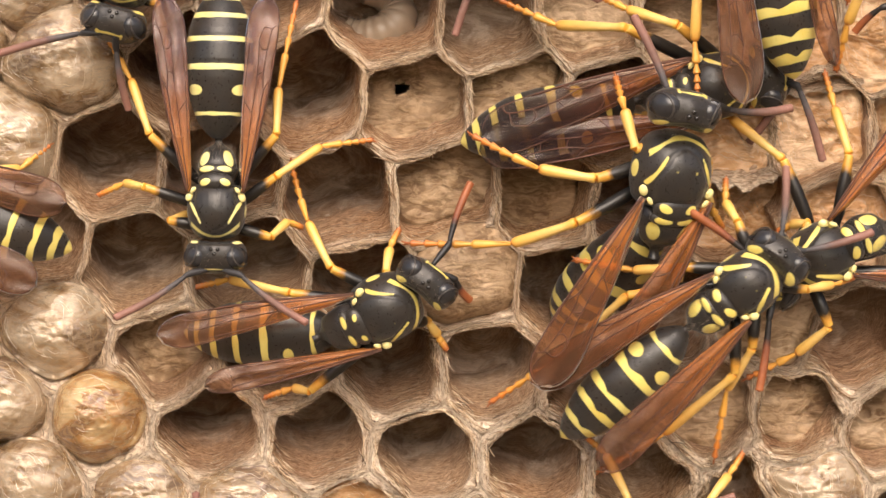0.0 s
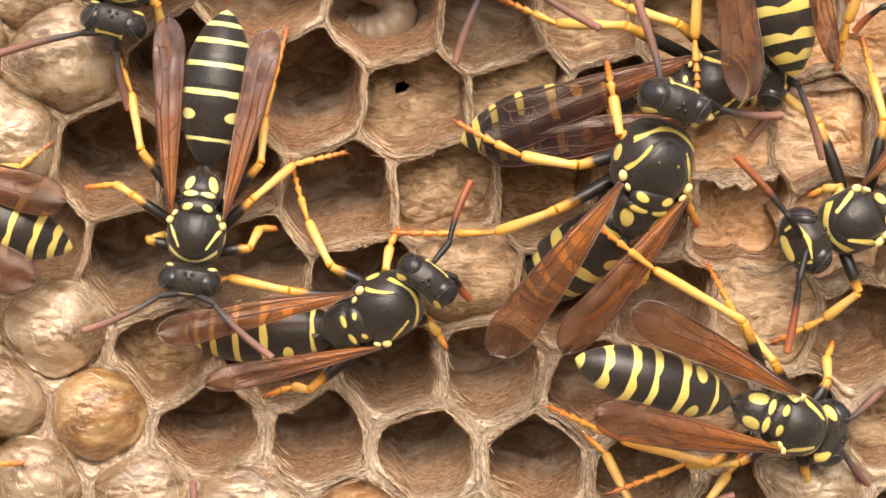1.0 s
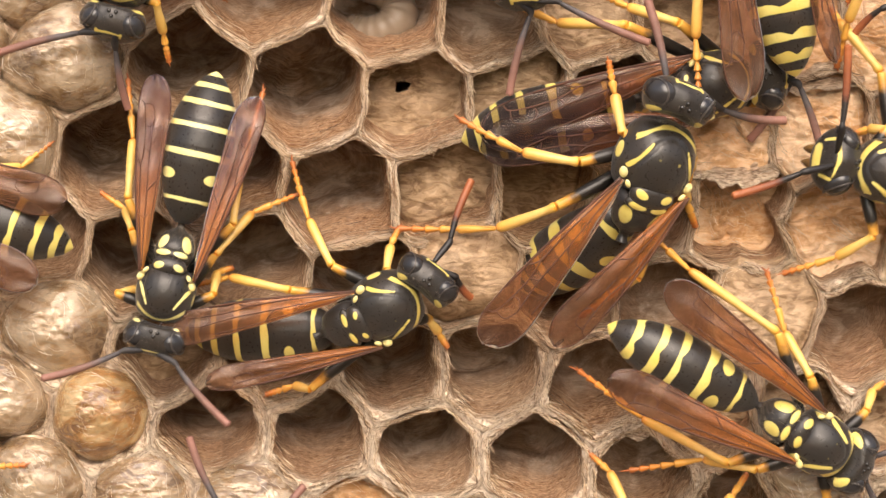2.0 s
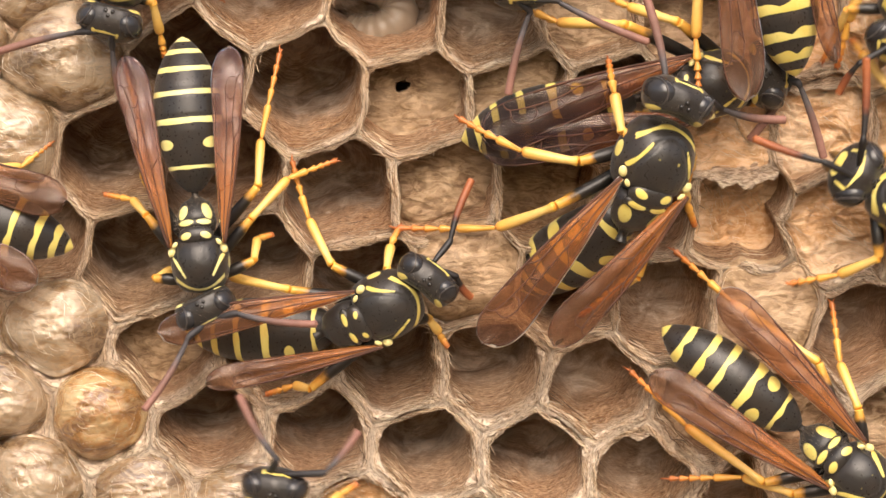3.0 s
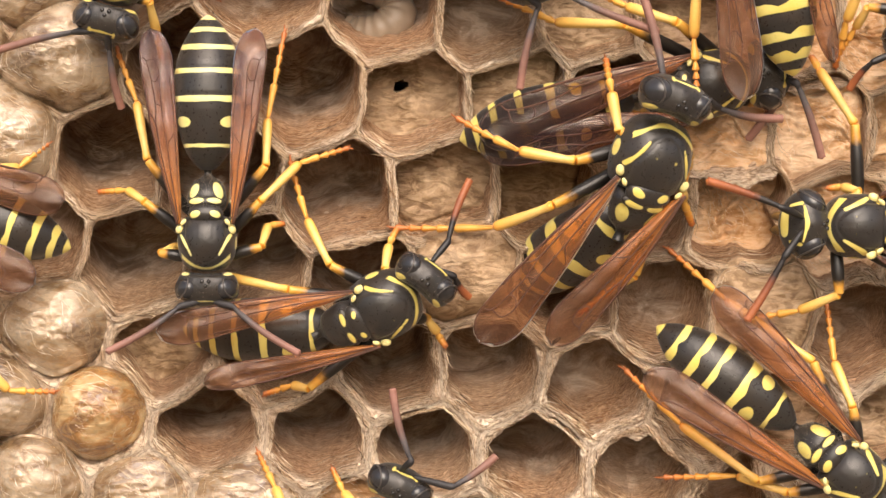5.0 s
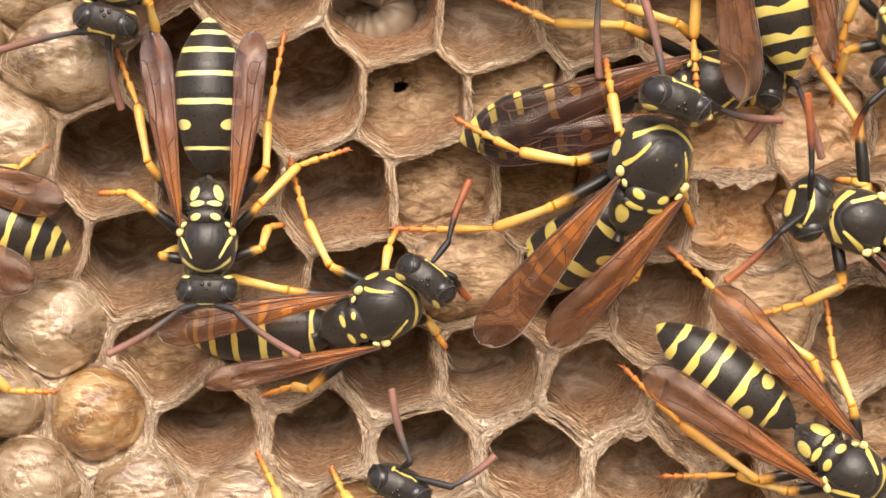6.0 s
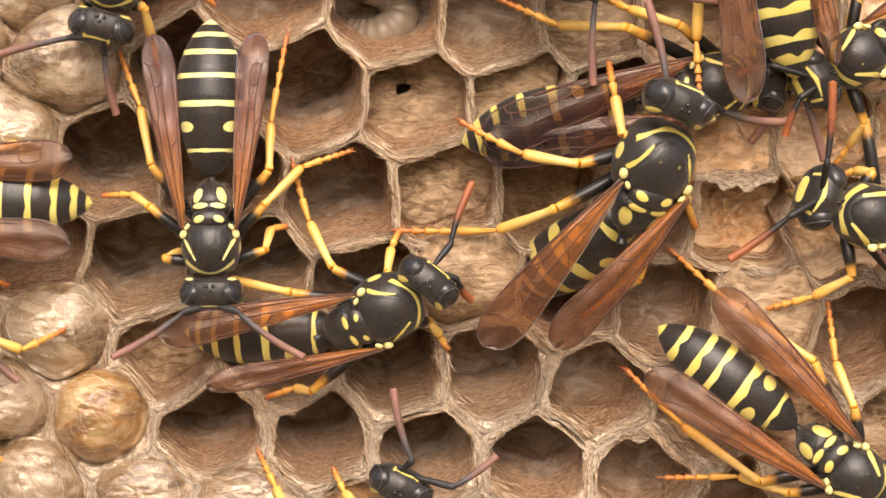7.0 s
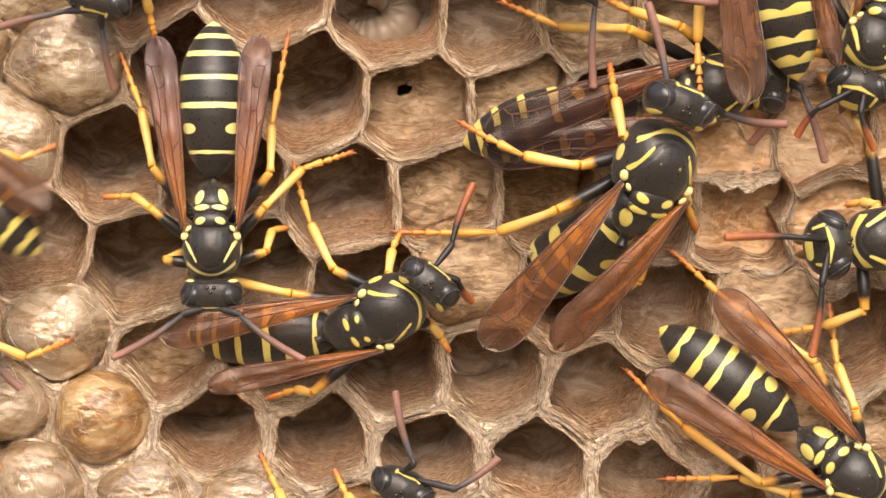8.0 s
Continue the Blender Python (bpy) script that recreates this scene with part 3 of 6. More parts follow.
build_flap(12.3, 5.0, 18.0, 4.8, 0.9, 2.0, 3.0)
build_flap(7.9, -9.4, 11.6, -9.3, 0.5, 1.0, 11.0)
build_flap(17.2, 8.9, 22.4, 9.2, 0.5, 0.9, 17.0)


def build_larva(x, z, depth):
    """A pale legless grub curled in an open cell."""
    pts, rad = [], []
    for k in range(13):
        a = radians(-150 + 250 * k / 12)
        pts.append((1.65 * math.cos(a), 0.25 * math.sin(2 * a), 1.15 * math.sin(a)))
        rad.append(0.42 + 0.66 * math.sin(math.pi * (0.12 + 0.8 * k / 12)))
    v, f, along = tube(pts, rad, 18, 96)
    mid = smooth_row(pts, 96)
    out = []
    for n, p in enumerate(v):
        c = mid[n // 18]
        k = 1 + 0.032 * math.sin(n // 18 / 96 * 12 * 2 * math.pi)
        out.append(tuple(c[j] + (p[j] - c[j]) * k for j in range(3)))
    ob = tagged(new("larva", mesh("larva", out, f, LARVA)), "pale grey wasp larva curled inside an open cell", "larva")
    ob.matrix_basis = pose(x * MM, depth * MM, z * MM)


build_larva(-4.1, 13.0, 5.0)


# ---- plain closing surfaces, unseen; the ground is added to bounce warm light ----
def slab(name, size, at, material, label):
    bm = bmesh.new()
    bmesh.ops.create_cube(bm, size=1.0)
    bmesh.ops.scale(bm, vec=size, verts=bm.verts)
    bmesh.ops.bevel(bm, geom=bm.edges[:], offset=0.002, segments=2, affect="EDGES")
    me = bpy.data.meshes.new(name)
    bm.to_mesh(me)
    bm.free()
    me.materials.append(material)
    ob = tagged(new(name, me), label, name.split("_")[0], kind="structure")
    ob.matrix_basis = pose(*at)
    return ob


slab("wall_north", (3.0, 0.2, 3.0), (0, 0.1 + 0.0136, 0), PLASTER, "plain weathered rendered wall that carries the nest")
slab("ground", (12.0, 12.0, 0.2), (0, -5.786, -1.6), SOIL, "unseen plain brown soil added below for warm bounced light")


# ---- the wasps ----
# Wasp space: x to the head, y to its left, z out of its back; the origin lies in the middle of the thorax.
def sit(x, lift, z, heading, pitch=0, roll=0):
    """A wasp's pose on the comb: place and lift in millimetres, heading in degrees counter-clockwise from +x, seen from the open side."""
    return pose(x * MM, -lift * MM, z * MM, 90, 0, 0) @ pose(0, 0, 0, 0, 0, heading) @ pose(0, 0, 0, 0, -pitch, 0) @ pose(0, 0, 0, roll, 0, 0)


def seg(px, py, ax, ay, bx, by, w):
    """Signed distance, positive inside, to a stroke of half width w."""
    dx, dy = bx - ax, by - ay
    t = max(0.0, min(1.0, ((px - ax) * dx + (py - ay) * dy) / (dx * dx + dy * dy)))
    return w - math.hypot(px - ax - t * dx, py - ay - t * dy)


def spot(px, py, cx, cy, rx, ry):
    return (1 - math.hypot((px - cx) / rx, (py - cy) / ry)) * min(rx, ry)


EDGES = (0.165, 0.47, 0.645, 0.80, 0.915)
LOOKS = {
    # stroke widths, band width, waviness of the bands, size of the spots
    "plain": dict(edges=EDGES, girth=1.09, band=0.13, wave=0.10, dots=1.12, line=0.055, mat=LEMON, face=0.0, rear=0.8),
    "spare": dict(edges=EDGES, girth=1.0, band=0.15, wave=0.30, dots=1.05, line=0.048, mat=YELLOW, face=0.4, rear=0.45),
    "ample": dict(edges=EDGES, girth=1.0, band=0.21, wave=0.4, dots=1.3, line=0.05, mat=YELLOW, face=0.4, rear=0.72),
    "broad": dict(edges=EDGES, girth=1.0, band=0.185, wave=0.55, dots=1.35, line=0.085, mat=YELLOW, face=1.0, rear=1.0),
    "bold": dict(edges=(0.165, 0.41, 0.59, 0.72, 0.865), girth=0.92, band=0.155, wave=0.5, dots=1.35, line=0.085, mat=YELLOW, face=1.0, rear=0.88),
}

GIRTH_AT = (0, 0.04, 0.1, 0.17, 0.26, 0.38, 0.5, 0.6, 0.7, 0.8, 0.88, 0.94, 0.975, 1.0)
GIRTH = (0.33, 0.66, 1.0, 1.235, 1.43, 1.60, 1.66, 1.64, 1.52, 1.27, 0.96, 0.62, 0.36, 0.05)


def build_abdomen(s, look_):
    length = 8.3

    def marking(x, y, z, a, f):
        u = -x
        best = -1.0
        for k, e in enumerate(look_["edges"]):
            wav = 1 + look_["wave"] * (abs(math.cos(2.6 * a + 0.5 * k)) * 0.9 - 0.5 + math.cos(9 * a + k) * 0.16) + (0.55 * look_["wave"] * abs(a) / 1.5 if k else 0)
            w = look_["band"] * (0.75 if k == 0 else 1.25 if k == 1 else 1.0) * wav
            c = e * length - w
            best = max(best, w - abs(u - c))
        d = look_["dots"]
        best = max(best, spot(u, abs(a) * 1.45, (0.55 * look_["edges"][0] + 0.45 * look_["edges"][1]) * length, 1.25, 0.26 * d, 0.44 * d))
        best = max(best, u - 0.965 * length)
        return best

    keys = []
    for k in range(61):
        f = k / 60
        r = float(np.interp(f, GIRTH_AT, GIRTH)) * look_["girth"]
        for e in look_["edges"]:
            g = f - e
            r *= 1 - 0.030 * math.exp(-abs(g) * 90) * (1 if g > 0 else 0.35)
        bend = -0.55 * f * f + 0.25 * math.sin(math.pi * f)
        keys.append((-f * length, bend, r, 0.86 * r, 0.80 * r))
    keys = [(x * s, c * s, w * s, u * s, d * s) for x, c, w, u, d in keys]
    return body("abdomen", keys, look_["mat"], lambda x, y, z, a, f: marking(x / s, y / s, z / s, a, f) * s, 150, 56)


SUTURE = ((-0.9, 1.12), (-0.2, 1.15), (0.4, 0.85), (0.85, 0.55), (1.08, 0.22), (1.13, 0.0))


def build_thorax(s, look_):
    """Collar, shield and flanks in one shell; a suture runs between the collar and the shield."""
    L = look_["line"]

    def marking(x, y, z, a, f):
        y = abs(y)
        b = spot(x, z, 0.12, -0.06, 0.34, 0.26) if y > 1.2 else -1
        b = max(b, spot(x, z, -0.05, -0.95, 0.36, 0.22) if y > 0.9 else -1)
        if z < 0.05:
            return b
        if y < 1.3:
            b = max(b, L * (0.95 + 0.45 * y * y) - abs(x - (1.46 - 0.40 * y * y)) * 0.9)
        b = max(b, seg(x, y, -0.30, 1.32, 0.78, 0.74, L * (0.85 + 0.35 * max(0.0, 0.4 - x))))
        if look_["face"] > 0.3:
            b = max(b, spot(x, y, 0.25, 0.42, 0.09, 0.05))
        if look_["face"] > 0.5:
            b = max(b, spot(x, y, -0.95, 1.25, 0.2, 0.2))
        return b

    def shape(x, y, z):
        x, y, z = x / s, y / s, z / s
        k = 1.0
        if z > 0.1:
            d = min(-seg(x, abs(y), *p, *q, 0.0) for p, q in zip(SUTURE, SUTURE[1:]))
            k -= 0.050 * math.exp(-(d / 0.075) ** 2)
            furrow = -seg(x, abs(y), -0.95, 0.50, 0.15, 0.40, 0.0)
            k -= 0.012 * math.exp(-(furrow / 0.05) ** 2) + 0.010 * math.exp(-(y / 0.04) ** 2) * (1 if x > 0.3 else 0)
        wide = 1 + 0.07 * math.exp(-((z + 0.55) / 0.5) ** 2)
        rough = 1 + 0.006 * noise.noise((x * 3, y * 3, z * 3))
        return x * s, y * k * wide * rough * s, z * k * rough * s

    keys = [(1.62, -0.25, 0.35, 0.35, 0.4), (1.45, -0.15, 0.95, 0.75, 0.8), (1.05, -0.05, 1.30, 1.12, 1.2), (0.45, 0, 1.48, 1.36, 1.5),
            (-0.15, 0, 1.52, 1.40, 1.6), (-0.75, -0.02, 1.42, 1.26, 1.55), (-1.15, -0.1, 1.22, 1.02, 1.4), (-1.35, -0.2, 0.8, 0.6, 1.0)]
    keys = [tuple(v * s for v in k) for k in keys]
    return body("thorax", keys, look_["mat"], lambda x, y, z, a, f: marking(x / s, y / s, z / s, a, f) * s, 84, 100, shape)


def build_wing(s, side, mat, wide=1.0, long=1.0):
    """A wing folded lengthwise, from its hinge at the origin back along -x; side 1: the left one."""
    length, n, m = 10.4 * long, 48, 17
    verts, marks = [], []

    def outer(f):
        return (0.10 + 0.62 * math.sin(math.pi * min(1, f * 0.60 + 0.02)) ** 1.1) * math.sqrt(max(0.0, 1 - max(0.0, (f - 0.84) / 0.16) ** 2.2))

    def inner(f):
        return -(0.16 + 1.08 * max(0.0, f) ** 1.1 * (1 - 0.22 * f)) * math.sqrt(max(0.0, 1 - max(0.0, (f - 0.78) / 0.22) ** 2.0)) * min(1.0, 0.5 + f * 5)

    def surface(f, g):
        x = -length * f
        y0, y1 = outer(f), inner(f)
        y = (y0 + (y1 - y0) * g) * wide
        z = 0.16 * math.sin(math.pi * g) * (1 - 0.4 * f) + 0.04 * math.sin(g * 11.0 + f * 1.2) * (0.5 + 0.5 * f) - 0.30 * f * f + 0.10 * math.sin(5 * f) + (0.04 + 0.10 * f) * noise.noise((f * 7.0, g * 2.2, 2.0 + side))
        return x * s, y * side * s, z * s

    for under in (0, 1):
        for i in range(n + 1):
            for j in range(m + 1):
                x, y, z = surface(i / n, j / m)
                verts.append((x, y, z - under * 0.018 * s))
                marks.append(i / n)
    faces = []
    row, off = m + 1, (n + 1) * (m + 1)
    for i in range(n):
        for j in range(m):
            a = i * row + j
            faces.append((a, a + 1, a + row + 1, a + row))
            faces.append((off + a, off + a + row, off + a + row + 1, off + a + 1))
    rim = [j for j in range(row)] + [i * row + m for i in range(1, n + 1)] + [n * row + j for j in range(m - 1, -1, -1)] + [i * row for i in range(n - 1, 0, -1)]
    for a, b in zip(rim, rim[1:] + rim[:1]):
        faces.append((a, off + a, off + b, b))
    wing = mesh("wing", verts, faces, mat, marks)

    veins = []

    def vein(path, r0, r1):
        r1 *= 1.35
        pts = [tuple(c + (0.012 * s if k == 2 else 0) for k, c in enumerate(surface(f, g))) for f, g in path]
        v, fc, _ = tube(pts, [(r0 + (r1 - r0) * k / (len(pts) - 1)) * s for k in range(len(pts))], 6, (len(pts) - 1) * 4)
        veins.append(mesh("vein", v, fc, VEIN))

    vein([(0.0, 0.2), (0.15, 0.04), (0.35, 0.02), (0.55, 0.02), (0.72, 0.03)], 0.07, 0.04)
    vein([(0.0, 0.4), (0.15, 0.22), (0.35, 0.18), (0.52, 0.20), (0.58, 0.04)], 0.035, 0.025)
    vein([(0.02, 0.6), (0.2, 0.5), (0.4, 0.52), (0.6, 0.5), (0.78, 0.55)], 0.03, 0.02)
    vein([(0.05, 0.85), (0.3, 0.88), (0.55, 0.9), (0.75, 0.85)], 0.024, 0.016)
    vein([(0.52, 0.20), (0.62, 0.3), (0.74, 0.28), (0.84, 0.2), (0.86, 0.06)], 0.03, 0.02)
    vein([(0.62, 0.3), (0.61, 0.42), (0.6, 0.5)], 0.025, 0.02)
    vein([(0.74, 0.28), (0.73, 0.42), (0.76, 0.54)], 0.025, 0.02)
    vein([(0.78, 0.55), (0.84, 0.45), (0.84, 0.2)], 0.02, 0.018)
    vein([(0.40, 0.52), (0.43, 0.7), (0.46, 0.9)], 0.025, 0.02)
    vein([(0.70, 0.02), (0.82, 0.02), (0.92, 0.03), (0.975, 0.15)], 0.03, 0.014)
    vein([(0.60, 0.97), (0.75, 0.97), (0.88, 0.96), (0.965, 0.85)], 0.018, 0.014)
    return wing, veins


def build_head(s, look_):
    F = look_["face"]

    def marking(x, y, z, a, f):
        y = abs(y)
        b = spot(x, y, -0.66, 1.16, 0.15 + 0.06 * F, 0.26 + 0.12 * F) if z > 0 else -1
        if x > 0:
            b = max(b, (0.05 + 0.035 * F) * (1.25 - y) - abs(z - (0.66 - 0.30 * y * y)) if y < 0.62 + 0.3 * F else -1)
            b = max(b, seg(z, y, 0.62, 0.62, 0.30, 0.60, 0.05 + 0.03 * F) if 0.3 < F < 0.6 else -1)
            if F > 0.5:
                b = max(b, 0.26 - math.hypot(z + 0.62, max(0.0, y - 0.42)), seg(z, y, 0.3, 1.0, -0.3, 0.86, 0.08))
        return b

    def shape(x, y, z):
        x, y, z = x / s, y / s, z / s
        if x < -0.3:
            x += 0.34 * max(0.0, 1 - (y / 1.3) ** 2) * min(1.0, (-x - 0.3) / 0.5)
        if z > 0.3 and x > -0.4:
            z -= 0.02 * math.exp(-((abs(y) - 0.42) / 0.16) ** 2) - 0.03 * math.exp(-(y / 0.3) ** 2)
        k = 1 + 0.008 * noise.noise((x * 4, y * 4, z * 4))
        return x * k * s, y * k * s, z * k * s

    keys = []
    for i in range(15):
        t = math.pi * i / 14
        e = math.sin(t) ** 0.62 if 0 < i < 14 else 0.02
        keys.append((-1.02 * math.cos(t) * (1.0 if t > 1.57 else 0.95), -0.05, 1.64 * e, 1.15 * e, 1.38 * e))
    keys = [tuple(v * s for v in k) for k in keys]
    return body("head", keys, look_["mat"], lambda x, y, z, a, f: marking(x / s, y / s, z / s, a, f) * s, 60, 72, shape)


def build_eye_rim(s, rx, ry, rz):
    """A raised ring round the eye."""
    pts = []
    for k in range(29):
        a = 2 * math.pi * k / 28
        pts.append((rx * 0.93 * math.cos(a) * s, ry * 0.42 * s, rz * 0.93 * math.sin(a) * s))
    v, f, along = tube(pts, [0.04 * s] * 29, 8, 84)
    return mesh("eye_rim", v, f, EYE_RIM)


HIPS = {"front_left": (0.9, 0.75, -0.9), "mid_left": (-0.2, 1.0, -1.1), "hind_left": (-1.3, 0.85, -1.1)}
for key_, (hx, hy, hz) in list(HIPS.items()):
    HIPS[key_.replace("left", "right")] = (hx, -hy, hz)


def build_leg(wasp, s, which, knee, ankle, toe):
    """A leg: the femur with the trochanter, and under it the tibia and the five-jointed tarsus."""
    hip = Vector(HIPS[which]) * s
    knee, ankle, toe = Vector(knee), Vector(ankle), Vector(toe)
    k, a, e = knee - hip, ankle - hip, toe - hip
    sag = Vector((0, 0, 0.12 * s))
    v, f, along = tube([(0, 0, 0), k * 0.10, k * 0.25 + sag * 0.5, k * 0.6 + sag, k * 0.90 + sag * 0.4, k * 0.98, k], [0.20 * s, 0.22 * s, 0.30 * s, 0.31 * s, 0.23 * s, 0.22 * s, 0.14 * s], 14, 30)
    femur = part("leg", mesh("leg", v, f, FEMUR, along), wasp, Matrix.Translation(hip * MM), "black leg with a yellow shin and orange foot")
    d = a - k
    v, f, along = tube([k, k + d * 0.05, k + d * 0.16 + sag * 0.3, k + d * 0.45 + sag * 0.4, k + d * 0.75 + sag * 0.3, k + d * 0.94, a], [0.19 * s, 0.235 * s, 0.19 * s, 0.225 * s, 0.255 * s, 0.24 * s, 0.14 * s], 14, 30)
    part("tibia", mesh("tibia", v, f, TIBIA, along), femur, None, "yellow shin")
    pts, rad = [], []
    mid = (a + e) * 0.5 + Vector((0, 0, 0.15 * s))
    cuts = (0.0, 0.40, 0.58, 0.73, 0.86, 1.0)
    for c0, c1 in zip(cuts, cuts[1:]):
        for g, r in ((0.04, 0.10), (0.45, 0.145), (0.86, 0.205), (0.97, 0.17)):
            t = c0 + (c1 - c0) * g
            pts.append(tuple(a * (1 - t) ** 2 + mid * 2 * t * (1 - t) + e * t * t))
            rad.append(r * s * (1 - 0.2 * c0))
    v, f, along = tube(pts, rad, 10, 76)
    spur, thorn = (e - a) * 0.16, Vector((0.06, 0.05, 0.05)) * s
    for turn in (1, -1):
        base = len(v)
        sv, sf, sa = tube([a * 0.98 + k * 0.02, a + spur * 0.5 + thorn * turn * 1.6, a + spur + thorn * turn * 2.4], [0.05 * s, 0.04 * s, 0.012 * s], 6, 6)
        v, f, along = v + sv, f + [tuple(q + base for q in face) for face in sf], along + [0.3] * len(sa)
        base = len(v)
        claw = [e, e + spur * 0.4 + thorn * turn * 1.5, e + spur * 0.5 + thorn * turn * 2.2 - Vector((0, 0, 0.1 * s))]
        sv, sf, sa = tube(claw, [0.06 * s, 0.04 * s, 0.012 * s], 6, 6)
        v, f, along = v + sv, f + [tuple(q + base for q in face) for face in sf], along + [1.0] * len(sa)
    part("tarsus", mesh("tarsus", v, f, TARSUS, along), femur, None, "orange jointed foot")
    return femur


def build_feeler(s, mat, base, elbow, tip, bow):
    """An antenna in head space: a dark scape, then a jointed flagellum that curves to its tip. Points are relative to the base."""
    b, k, e = Vector((0, 0, 0)), Vector(elbow) - Vector(base), Vector(tip) - Vector(base)
    side = (e - k).cross(Vector((0, 0, 1)))
    side = side.normalized() * bow if side.length > 1e-6 else Vector((0, 0, 0))
    pts = [b, k * 0.5, k * 0.96, k + (e - k) * 0.06]
    rad = [0.11, 0.17, 0.18, 0.11]
    for j in range(11):
        for g, w in ((0.08, 0.975), (0.55, 1.0), (0.92, 1.015)):
            t = 0.06 + 0.94 * (j + g) / 11
            pts.append(k + (e - k) * t + side * math.sin(math.pi * t))
            rad.append((0.115 + 0.085 * math.sin(math.pi * min(1, t * 0.62))) * w)
    pts += [k + (e - k) * 1.0, k + (e - k) * 1.015]
    rad += [0.13, 0.04]
    steps = (len(pts) - 1) * 3
    v, f, along = tube([tuple(p) for p in pts], [r * s for r in rad], 12, steps)
    return mesh("antenna", v, f, mat, along)


FEELER_BASE = (0.88, 0.30, 0.42)


def build_fuzz(s, rng, count, rx, ry, rz, length):
    """Short fine hairs that stand on the upper half of an oval body."""
    verts, faces = [], []
    for k in range(count):
        a, h = rng.uniform(0, 2 * math.pi), rng.uniform(-0.2, 1.0)
        q = math.sqrt(max(0.0, 1 - h * h))
        n = Vector((q * math.cos(a), q * math.sin(a), h))
        p = Vector((n.x * rx, n.y * ry, n.z * rz)) * s * 0.98
        lean = Vector((rng.uniform(-0.6, 0.1), rng.uniform(-0.4, 0.4), rng.uniform(-0.2, 0.4)))
        tip = p + (n + lean * 0.7).normalized() * length * s * rng.uniform(0.6, 1.2)
        strand(verts, faces, [tuple(p), tuple((p + tip) / 2 + n * 0.02), tuple(tip)], 0.006)
    return mesh("fuzz", verts, faces, HAIR)


def build_wasp(label, size=1.0, look_name="plain", wings=((8, 2), (8, 2)), smoke="no", head=(0, 0, 0), tail=(0, 0), legs=None, feelers=None, red=False, neck=(0, 0), wide=(1.0, 1.0), long=(1.0, 1.0), hump=1.0, chest=1.0, bank=0, nod=0):
    """A paper wasp with all its parts. wings: out and up angle of the left and the right one; head: yaw, pitch, roll; tail: yaw, pitch; hump: how far the hind thorax reaches back; chest, bank, nod: size, roll and downward tilt of the thorax alone."""
    s, look_ = size, LOOKS[look_name]
    wasp = tagged(new("paper_wasp"), label, "wasp", "wasps on the nest")
    back = lambda x: -0.95 + (x + 0.95) * hump
    at = lambda x, y, z: Matrix.Translation(Vector((x, y, z)) * s * MM)
    q, rear = s * chest, look_["rear"]
    hind = rear if rear > 0.5 else 0.02
    trunk = Matrix.Translation(Vector((0, 0.62 * math.sin(radians(bank)) * q, 0)) * MM) @ pose(0, 0, 0, bank, 0, 0) @ pose(0, 0, 0, 0, nod, 0)
    on = lambda x, y, z: trunk @ Matrix.Translation(Vector((x, y, z)) * q * MM)
    part("thorax", build_thorax(q, look_), wasp, trunk)
    part("scutellum", ball(0.52 * q, 0.92 * q, 0.42 * q, look_["mat"], "scutellum", 30, 48,
         lambda x, y, z, a, f: spot(x / q, abs(y / q) - 0.35 * x / q, 0.12, 0.47, 0.22 * rear, 0.32 * rear) * q if z > 0 else -1), wasp, on(back(-1.45), 0, 0.72) @ pose(0, 0, 0, 0, -14, 0))
    part("postscutellum", ball(0.36 * q, 0.95 * q, 0.34 * q, look_["mat"], "postscutellum", 26, 48,
         lambda x, y, z, a, f: spot(x / q, abs(y / q), 0.02, 0.44, 0.09 + 0.08 * rear, 0.18 + 0.24 * rear) * q if z > 0 else -1), wasp, on(back(-2.02), 0, 0.58) @ pose(0, 0, 0, 0, -26, 0))
    prop = [(0.55, -0.2, 0.9, 0.35, 0.9), (0.1, -0.1, 1.05, 0.70, 0.95), (-0.4, -0.2, 0.98, 0.82, 0.75), (-0.95, -0.4, 0.76, 0.60, 0.45), (-1.35, -0.62, 0.22, 0.2, 0.2), (-1.75, -0.6, 0.25, 0.24, 0.22)]
    part("propodeum", body("propodeum", [tuple(v * q for v in k) for k in prop], look_["mat"],
         lambda x, y, z, a, f: max(spot(x / q, abs(y / q) - 0.30 * (x / q + 0.5), -0.50, 0.62, 0.50 * hind, 0.30 * hind), -1) * q if z > -0.6 * q else -1, 50, 48), wasp, on(back(-2.15), 0, 0.05))
    part("abdomen", build_abdomen(s, look_), wasp, at(back(-3.75), 0, -0.50) @ pose(0, 0, 0, 0, tail[1], tail[0]), "black abdomen with yellow bands")
    for sign, (out, up) in zip((1, -1), wings):
        part("tegula", ball(0.26 * s, 0.20 * s, 0.15 * s, TEGULA, "tegula", 12, 18), wasp, on(-0.62, 1.38 * sign, 0.62) @ pose(0, 0, 0, 0, 0, 25 * sign))
        part("parategula", ball(0.20 * s, 0.12 * s, 0.10 * s, TEGULA, "parategula", 10, 14), wasp, on(-0.98, 1.16 * sign, 0.86) @ pose(0, 0, 0, 0, 0, 40 * sign))
        w, veins = build_wing(s, sign, {"no": WING, "dusky": WING_DARK, "purple": WING_CLEAR}[smoke], wide[0 if sign > 0 else 1], long[0 if sign > 0 else 1])
        wing = part("wing", w, wasp, Matrix.Translation(on(-0.88, 1.38 * sign, 0.76).translation) @ pose(0, 0, 0, 0, up, -out * sign), "translucent folded amber-brown wing")
        for v in veins:
            part("vein", v, wing)
